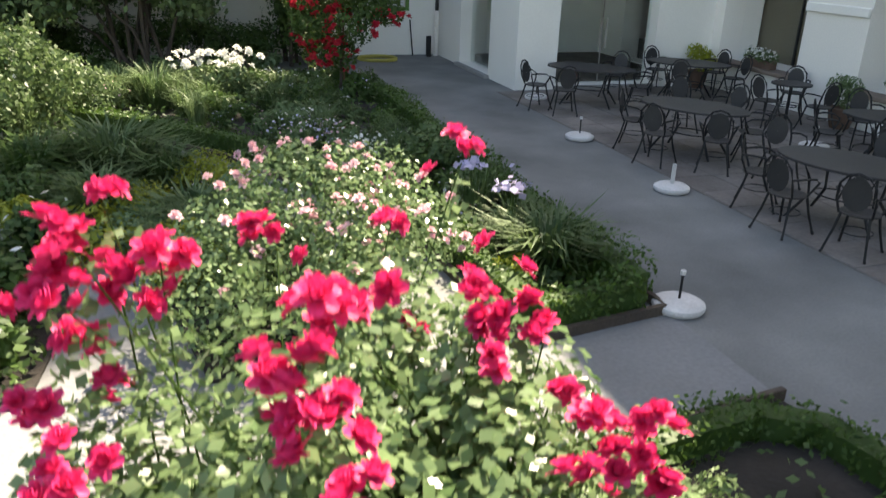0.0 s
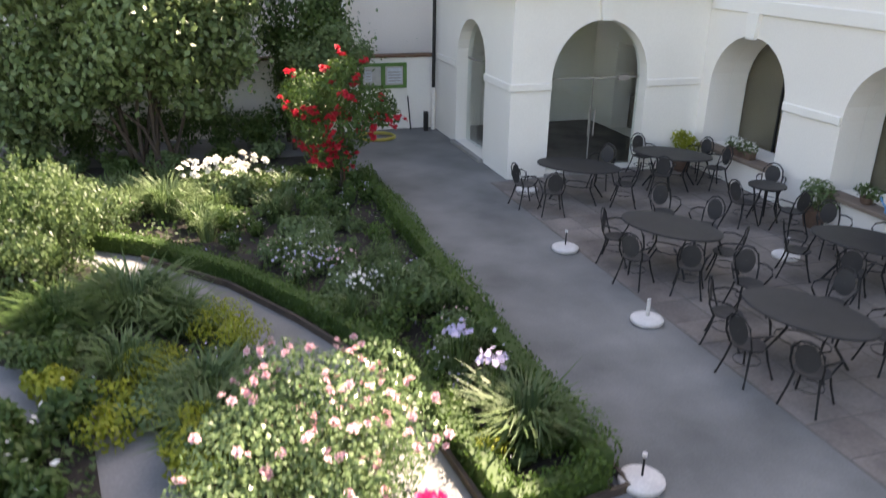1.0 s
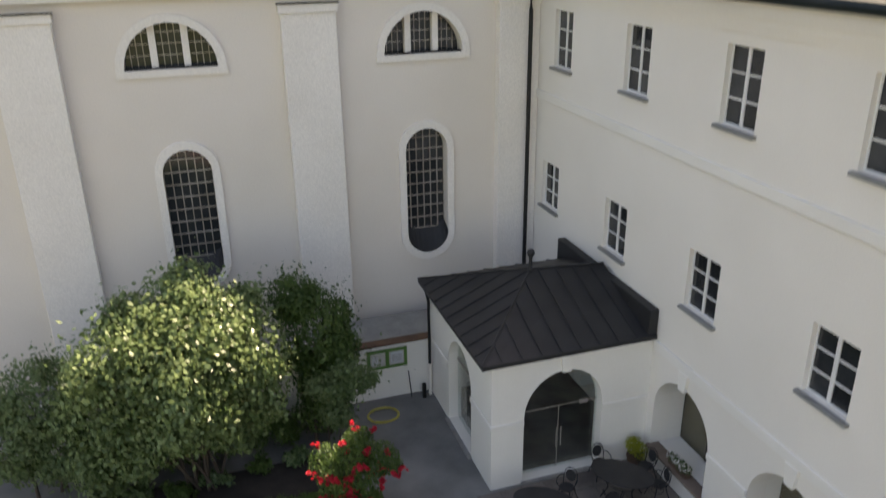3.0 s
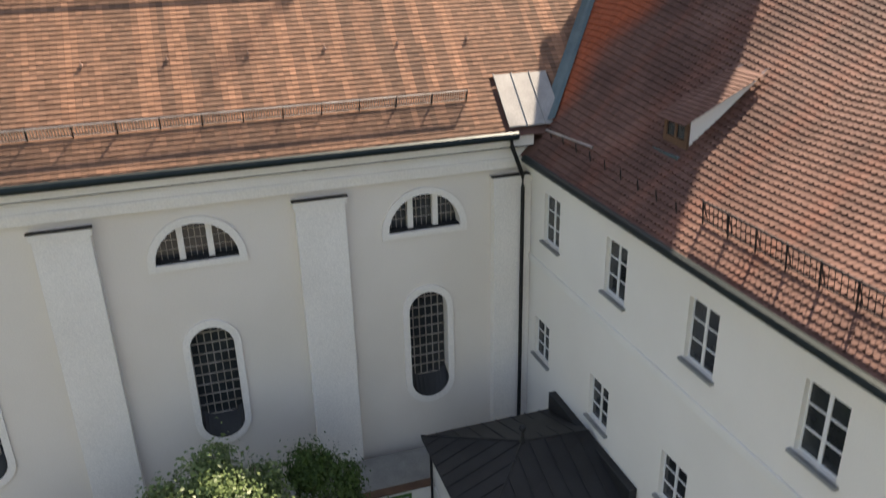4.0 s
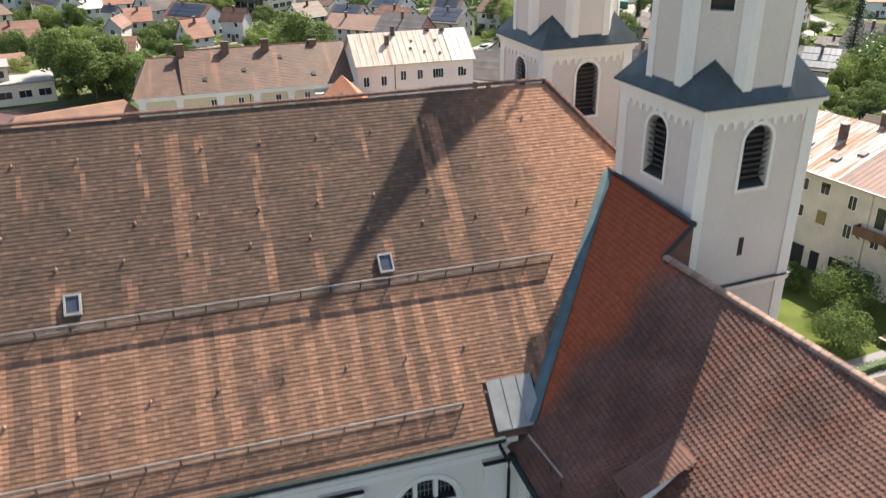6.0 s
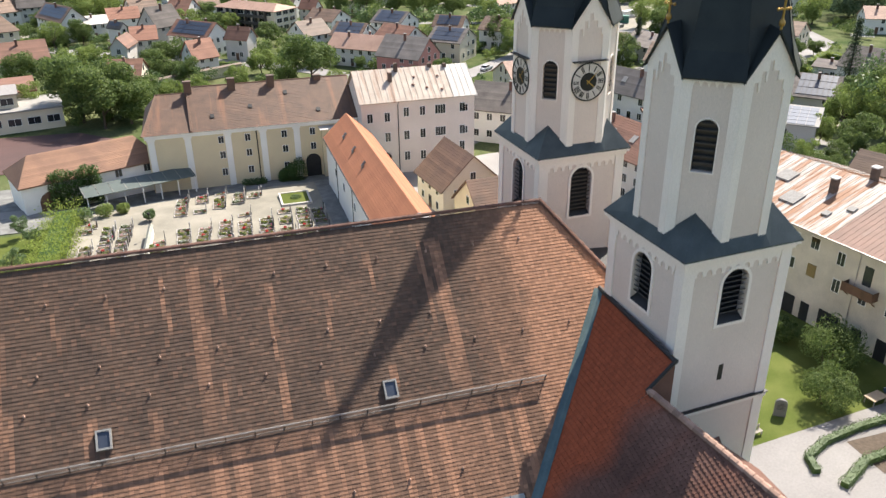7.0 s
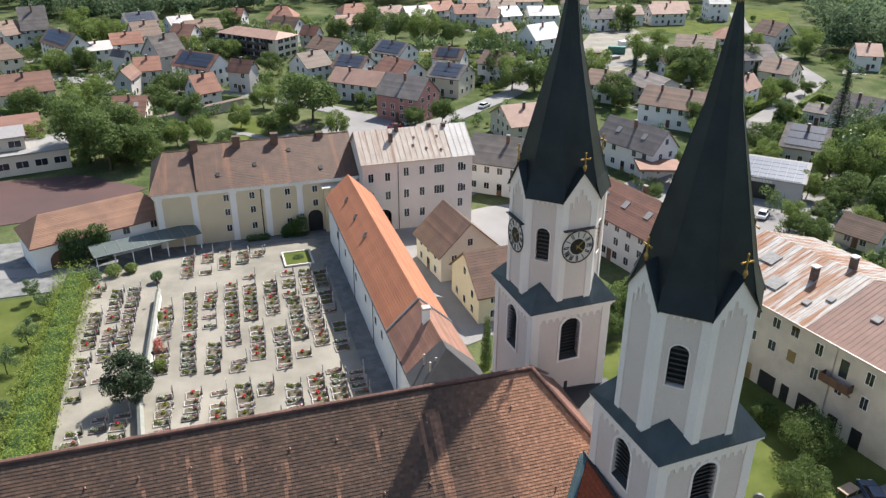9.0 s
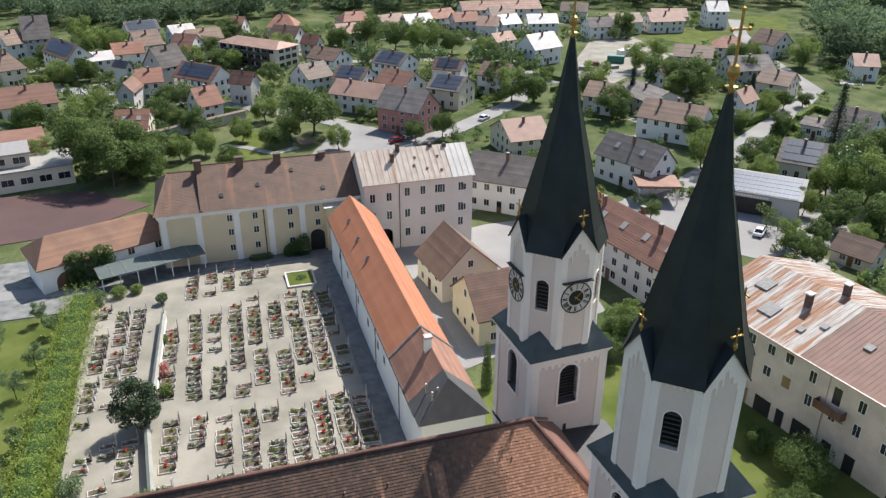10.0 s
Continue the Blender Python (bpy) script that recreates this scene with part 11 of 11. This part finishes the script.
# terrace slabs
srng = np.random.default_rng(2)
slab = None
for i in range(8):
    for j in range(21):
        x, y = 0.04 + (i + 0.5) * 0.66, PY0 - 0.13 - (j + 0.5) * 0.66
        if x > WX - 0.3:
            continue
        if slab is None:
            bm = B()
            box(bm, -0.322, -0.322, -0.03, 0.322, 0.322, 0.008, bevel=0.008)
            slab = part("flagstone", bm, M["flags"], tf)
            slab.location = (x, y, 0.004)
        else:
            ob = new("flagstone", slab.data)
            ob.parent = tf
            ob.location = (x + srng.normal(0, 0.004), y + srng.normal(0, 0.004), 0.004 + srng.normal(0, 0.0012))

# rain streaks on the church roof: they begin below hooks and below the guard rails
CR = random.Random(4)
STREAKS = []
xx = -20.0
while xx < 14:
    STREAKS.append((xx, CR.uniform(0.2, 0.55), 7.0, 12.3, CR.uniform(0.5, 1.0)))
    xx += CR.uniform(0.8, 1.5)
xx = -19.0
while xx < 13:
    top = CR.uniform(17.2, 18.6)
    STREAKS.append((xx, CR.uniform(0.12, 0.3), top - CR.uniform(1.5, 3.8), top, CR.uniform(0.6, 1.0)))
    xx += CR.uniform(2.2, 3.2)
xx = -18.2
while xx < 12:
    top = CR.uniform(14.0, 14.9)
    STREAKS.append((xx, CR.uniform(0.14, 0.3), 12.7, top, CR.uniform(0.6, 1.0)))
    xx += CR.uniform(1.8, 3.2)
for x, w, a, b, s in ((4.9, 0.42, 12.6, 18.6, 1.0), (-7.2, 0.45, 12.7, 18.8, 0.7), (8.7, 0.35, 13.0, 18.3, 0.8), (6.9, 0.3, 13.5, 17.0, 0.6), (-16.0, 0.4, 12.7, 17.5, 0.7)):
    STREAKS.append((x, w, a, b, s))


def streak_at(x, y):
    edge = 8.3 + 0.3 * math.sin(y * 1.3) + 0.15 * math.sin(y * 3.7)
    v = 0.85 * min(1.0, max(0.0, (x - edge) / 0.9)) ** 0.8
    if x > 5.6:
        v = max(v, min(0.3, (x - 5.6) / 6))
    if y < 12.4:
        v = max(v, 0.30 + 0.12 * math.sin(x * 0.9 + y * 0.4))
    for sx, w, a, b, s in STREAKS:
        if a < y < b:
            wob = 0.06 * math.sin(y * 2.3 + sx * 5) + 0.04 * math.sin(y * 5.1 + sx)
            fall = max(0.0, 1 - (abs(x - sx - wob) / w) ** 2)
            ends = min(1.0, (b - y) / 0.25) * min(1.0, 0.35 + (y - a) / max(0.4, 0.55 * (b - a)))
            v = max(v, s * (0.95 if y < 12.4 else 0.62) * fall * ends)
    return v * CR.uniform(0.78, 1.0) + CR.uniform(0.0, 0.16) * (CR.random() < 0.3)


def tile_field(name, origin, along, upslope, normal, nu, nv, du, dv, keep, round_end, material, parent, label, seed, streaks=None, tilt=0.033, warp=None):
    """Overlapping tiles over a slope; those in one stretch are objects of their own, the rest is joined."""
    rng = random.Random(seed)
    verts, faces, vals = [], [], []
    n = Vector(normal).normalized()
    a, s = Vector(along).normalized(), Vector(upslope).normalized()
    o = Vector(origin)
    single = []
    for j in range(nv):
        for i in range(nu):
            uu = (i + (0.5 if (round_end and j % 2) else 0.0)) * du
            p = o + a * uu + s * (j * dv)
            mid = p + a * du * 0.5 + s * dv * 0.5
            mode = keep(mid)
            if not mode:
                continue
            lift = tilt + rng.uniform(-0.004, 0.006)
            sk = rng.uniform(-0.006, 0.006)
            if mode == 2 and len(single) < 300:
                single.append((p + s * sk, lift))
                continue
            k = len(verts)
            w = du * 0.965
            if round_end:
                low = [(0.0, 0.15), (0.2, 0.035), (0.5, 0.0), (0.8, 0.035), (1.0, 0.15)]
                for u, v in low:
                    verts.append(tuple(p + a * (u * w) + s * (v * dv * 2.2 + sk) + n * lift))
                verts.append(tuple(p + a * w + s * dv * 1.05 + n * 0.004))
                verts.append(tuple(p + s * dv * 1.05 + n * 0.004))
                for u, v in low:
                    verts.append(tuple(p + a * (u * w) + s * (v * dv * 2.2 + sk) + n * (lift - 0.05)))
                v_ = streaks(mid.x, mid.y) if streaks else 0.0
                faces.append((k, k + 1, k + 2, k + 3, k + 4, k + 5, k + 6))
                vals.append(v_)
                for q in range(4):
                    faces.append((k + 7 + q, k + 8 + q, k + q + 1, k + q))
                    vals.append(v_)
            else:
                for u, v, h in ((0, sk, lift), (w, sk, lift), (w, dv * 1.04, 0.004), (0, dv * 1.04, 0.004), (0, sk, lift - 0.06), (w, sk, lift - 0.06)):
                    verts.append(tuple(p + a * u + s * v + n * h))
                faces.append((k, k + 1, k + 2, k + 3))
                faces.append((k + 4, k + 5, k + 1, k))
                v_ = streaks(mid.x, mid.y) if streaks else 0.0
                vals += [v_, v_]
    if warp:
        verts = [warp(v) for v in verts]
    fast_mesh(name, verts, faces, material, parent, label, "stuff", vals if streaks else None)
    if single:
        w = du * 0.965
        if round_end:
            low = [(0.0, 0.15), (0.2, 0.035), (0.5, 0.0), (0.8, 0.035), (1.0, 0.15)]
            vv = [a * (u * w) + s * (v * dv * 2.2) + n * tilt for u, v in low] + [a * w + s * dv * 1.05 + n * 0.004, s * dv * 1.05 + n * 0.004] + [a * (u * w) + s * (v * dv * 2.2) + n * (tilt - 0.05) for u, v in low]
            ff = [(0, 1, 2, 3, 4, 5, 6)] + [(7 + q, 8 + q, q + 1, q) for q in range(4)]
        else:
            vv = [a * u + s * v + n * h for u, v, h in ((0, 0, tilt), (w, 0, tilt), (w, dv * 1.04, 0.004), (0, dv * 1.04, 0.004), (0, 0, tilt - 0.06), (w, 0, tilt - 0.06))]
            ff = [(0, 1, 2, 3), (4, 5, 1, 0)]
        me = bpy.data.meshes.new("roof_tile")
        me.from_pydata([tuple(v) for v in vv], [], ff)
        me.materials.append(material)
        for p, lift in single:
            ob = new("roof_tile", me)
            ob.parent = parent
            ob.location = p + n * (lift - tilt)


c_s = math.sqrt(1 + SL * SL)
hipx = lambda y: RX + (RZ - church_z(y)) / HIP


def keep_church(p):
    if p.y > RY - 0.02 or p.x > hipx(p.y) - 0.02 or p.z < wing_z(p.x, p.y) - 0.25 and p.x > 5:
        return 0
    if 4.2 < p.x and p.y < 8.75 and p.x < 6.5:
        return 0
    return 1


tile_field("roof_tiles", (-21.0, EY - 0.06, church_z(EY - 0.06) - 0.02), (1, 0, 0), (0, 1, SL), (0, -SL, 1), 171, int((RY - EY) * c_s / 0.19), 0.21, 0.19, keep_church, False, M["church_tile"], church_roof, "weathered brown clay tiles with orange streaks", 1, streak_at, 0.027)
bm = B()
vs = [bm.verts.new(p) for p in ((CX0, EY, EZ - 0.02), (-20.9, EY, EZ - 0.02), (-20.9, RY, RZ - 0.02), (CX0, RY, RZ - 0.02))]
bm.faces.new(vs)
part("roof_end", bm, M["brown_tile"], church_roof)
w_s = math.sqrt(1 + W_S * W_S)


def redder_tiles(x, y):
    """Brighter red tiles on the piece beside the tower, and faint pale runs on the long slope."""
    v = min(1.0, max(0.0, (y - 6.9 + 0.35 * math.sin(x * 2.1)) / 1.3)) * 0.9
    run = 0.5 + 0.5 * math.sin(y * 2.7 + 0.8 * math.sin(y * 1.1) + 0.25 * math.sin(x * 3.0))
    return max(v, 0.10 * run**6)


def keep_wing(p):
    if p.x > (13.38 if p.y > 8.15 else wing_ridge(p.y) - 0.02) or (p.y > 6.5 and wing_z(p.x, p.y) < church_z(p.y) - 0.2):
        return 0
    if -9.0 < p.y < -5.2 and p.x < 7.0:
        return 2
    return 1


tile_field("roof_tiles", (W_EX - 0.06, -16.0, W_EZ - 0.07), (0, 1, 0), (1, 0, W_S), (-W_S, 0, 1), 178, int((14.7 - W_EX) * w_s / 0.205) + 1, 0.18, 0.205, keep_wing, True, M["wing_tile"], wing_roof, "red beaver-tail tiles in even rows", 2, redder_tiles, tilt=0.043, warp=lambda v: (v[0], v[1], v[2] + (wing_slope(v[1]) - W_S) * (v[0] - W_EX)))


def ridge_caps(parent, a, b, r, material, step=0.36):
    a, b = Vector(a), Vector(b)
    n = int((b - a).length / step)
    d = (b - a).normalized()
    side = d.cross(Vector((0, 0, 1))).normalized()
    up_ = side.cross(d)
    rows = []
    for f, k in ((0.0, 1.0), (1.06, 0.86)):
        rows.append([d * (f * step) + side * (r * k * math.cos(t)) + up_ * (r * k * math.sin(t)) for t in (0, 0.8, 1.57, 2.35, 3.14)])
    me = bpy.data.meshes.new("ridge_tile")
    me.from_pydata([tuple(v) for row in rows for v in row], [], [(i, i + 1, i + 6, i + 5) for i in range(4)] + [(0, 1, 2, 3, 4)])
    me.materials.append(material)
    for i in range(n):
        ob = new("ridge_tile", me)
        ob.parent = parent
        ob.location = a + d * ((b - a).length * i / n)


ridge_caps(church_roof, (-21.0, RY, RZ - 0.03), (RX + 0.1, RY, RZ - 0.03), 0.17, M["wing_tile"])
hp = Vector((hipx(15.9), 15.9, church_z(15.9)))
ridge_caps(church_roof, tuple(hp), (RX, RY, RZ), 0.17, M["wing_tile"])
hp2 = Vector((hipx(15.9), 2 * RY - 15.9, church_z(15.9)))
ridge_caps(church_roof, tuple(hp2), (RX, RY, RZ), 0.17, M["wing_tile"])
ridge_caps(wing_roof, (W_RX, -18.0, W_RZ), (W_RX, -2.0, W_RZ), 0.19, M["beige_tile"], 0.4)
ridge_caps(wing_roof, (W_RX, -2.0, W_RZ), (XE, 8.1, wing_z(XE)), 0.19, M["beige_tile"], 0.4)


def snow_guard(parent_label, p0, p1, out, h, posts, group, metal, gap=0.085):
    """Rails and a close grille on brackets, standing on a roof slope."""
    t = thing("snow_guard", parent_label, "snow guard", group)
    a, b = Vector(p0), Vector(p1)
    d = (b - a).normalized()
    o = Vector(out).normalized()
    for f, r in ((1.0, 0.035), (0.15, 0.018)):
        bm_ = B()
        tube(bm_, [a + o * (h * f), b + o * (h * f)], r, 6)
        part("rail", bm_, metal, t)
    n = int((b - a).length / posts)
    for i in range(n + 1):
        p_ = a + d * ((b - a).length * i / n)
        bm_ = B()
        tube(bm_, [p_ - Vector((0, 0, 0.06)), p_ + o * (h * 1.08)], 0.022, 5)
        tube(bm_, [p_ + o * h, p_ + Vector((0, 0, -0.35)) + (o.cross(d)) * 0.25 + o * 0.05], 0.014, 4)
        part("bracket", bm_, M["iron"], t)
    verts, faces = [], []
    k = int((b - a).length / gap)
    side = d * (0.011 if gap < 0.1 else 0.006)
    for i in range(k):
        p_ = a + d * ((b - a).length * (i + 0.5) / k)
        q = len(verts)
        for s_ in (-1, 1):
            for e in (-1, 1):
                verts += [tuple(p_ + side * s_ + o.cross(d) * 0.005 * e + o * (h * 0.1)), tuple(p_ + side * s_ + o.cross(d) * 0.006 * e + o * h)]
        faces += [(q, q + 4, q + 5, q + 1), (q + 2, q + 3, q + 7, q + 6), (q, q + 1, q + 3, q + 2), (q + 4, q + 6, q + 7, q + 5)]
    fast_mesh("grille", verts, faces, metal, t, "close-set thin bars", "stuff")
    return t


no = (0, -SL * 0.45, 1)
snow_guard("long metal snow guard low on the church roof", (-21, 8.12, church_z(8.12)), (3.1, 8.12, church_z(8.12)), no, 0.42, 1.25, "snow guards", M["zinc"])
snow_guard("long metal snow guard halfway up the church roof", (-21, 12.45, church_z(12.45)), (8.95, 12.45, church_z(12.45)), no, 0.42, 1.25, "snow guards", M["zinc"])
snow_guard("metal snow guard above the wing's gutter", (5.75, -2.1, wing_z(5.75, -2)), (5.75, -18, wing_z(5.75, -2)), (-W_S * 0.15, 0, 1), 0.6, 0.95, "snow guards", M["iron"], 0.17)
rail = thing("roof_rail", "single tube snow rail on the shaded roof", "snow guard")
bm = B()
tube(bm, [(5.55, 6.7, wing_z(5.55, 6.7) + 0.3), (5.75, 3.75, wing_z(5.75, 3.75) + 0.3)], 0.045, 6)
part("rail", bm, M["zinc"], rail)
for k in range(9):
    y = 6.5 - k * 0.95
    bm = B()
    tube(bm, [(5.65, y, wing_z(5.65, y) - 0.02), (5.6, y, wing_z(5.65, y) + 0.3)], 0.02, 5)
    part("bracket", bm, M["iron"], rail)

# skylights
for x, y in ((-11.75, 13.2), (1.15, 13.1)):
    sk = thing("skylight", "small square roof light in a metal frame", "skylight", "skylights")
    m = shift(x, y, church_z(y) + 0.05) @ Matrix.Rotation(math.atan(SL), 4, "X")
    bm = plate(B(), rect(-0.33, -0.45, 0.33, 0.45), [rect(-0.25, -0.36, 0.25, 0.36)], -0.16, m @ Matrix.Rotation(-math.pi / 2, 4, "X"))
    part("frame", bm, M["kerb"], sk)
    bm = B()
    box(bm, -0.26, -0.37, 0.08, 0.26, 0.37, 0.1, m)
    part("pane", bm, M["solar"], sk)

# small hooks and vents on the tiles
for j, (y, n, x0) in enumerate(((18.0, 12, -19.0), (14.4, 12, -18.2), (10.0, 9, -17.0), (15.6, 8, -15.0))):
    for i in range(n):
        x = x0 + i * 2.6 + (j % 2) * 0.7
        if x > 12.0 or hipx(y) < x + 0.3:
            continue
        hk = thing("roof_hook", "small iron roof hook among the tiles", "roof hook", "roof hooks", at=(x, y, church_z(y)))
        bm = B()
        box(bm, -0.05, -0.08, -0.02, 0.05, 0.06, 0.10, bevel=0.025)
        tube(bm, [(0, 0, 0.08), (0, -0.05, 0.18)], 0.02, 5)
        part("hook", bm, M["beige_tile"], hk)

# dormer on the wing roof
dm = thing("dormer", "small shed dormer with white cheek and tiled roof", "dormer")
DX, D0, D1 = 6.97, 0.62, 1.78
zt = wing_z(DX, 1.4) + 0.78
bx = 9.5
bm = B()
for y in (D0 + 0.06, D1 - 0.06):
    v = [bm.verts.new(p) for p in ((DX + 0.05, y, wing_z(DX, 1.4) - 0.1), (DX + 0.05, y, zt), (bx, y, wing_z(bx, 1.4) + 0.02))]
    bm.faces.new(v)
part("cheek", bm, M["plaster_white"], dm)
bm = plate(B(), rect(D0, wing_z(DX, 1.4) - 0.1, D1, zt), [rect(D0 + 0.14, wing_z(DX, 1.4) + 0.2, (D0 + D1) / 2 - 0.05, zt - 0.12), rect((D0 + D1) / 2 + 0.05, wing_z(DX, 1.4) + 0.2, D1 - 0.14, zt - 0.12)], 0.08, FACE_X @ shift(0, DX, 0))
part("front", bm, M["wood"], dm)
bm = B()
box(bm, DX + 0.04, D0 + 0.1, wing_z(DX, 1.4) + 0.15, DX + 0.055, D1 - 0.1, zt - 0.08)
part("pane", bm, M["dark_pane"], dm)
bm = B()
box(bm, DX - 0.3, D0 - 0.05, wing_z(DX, 1.4) - 0.28, DX - 0.005, D1 + 0.05, wing_z(DX, 1.4) - 0.2)
part("apron", bm, M["copper"], dm)
slope = (wing_z(bx, 1.4) - zt) / (bx - DX)
verts, faces = [], []
up_v = Vector((1, 0, slope)).normalized()
nn = Vector((-slope, 0, 1)).normalized()
for j in range(16):
    for i in range(8):
        p = Vector((DX - 0.22, D0 - 0.16 + i * 0.18, zt - 0.22 * slope + 0.02)) + up_v * (j * 0.17)
        k = len(verts)
        for a_, b_, h_ in ((0, 0, 0.035), (0.174, 0, 0.035), (0.174, 0.18, 0.008), (0, 0.18, 0.008), (0, 0, 0.0), (0.174, 0, 0.0)):
            verts.append(tuple(p + Vector((0, a_, 0)) + up_v * b_ + nn * h_))
        faces += [(k, k + 3, k + 2, k + 1), (k + 4, k, k + 1, k + 5)]
fast_mesh("roof_tiles", verts, faces, M["wing_tile"], dm, "", "stuff")
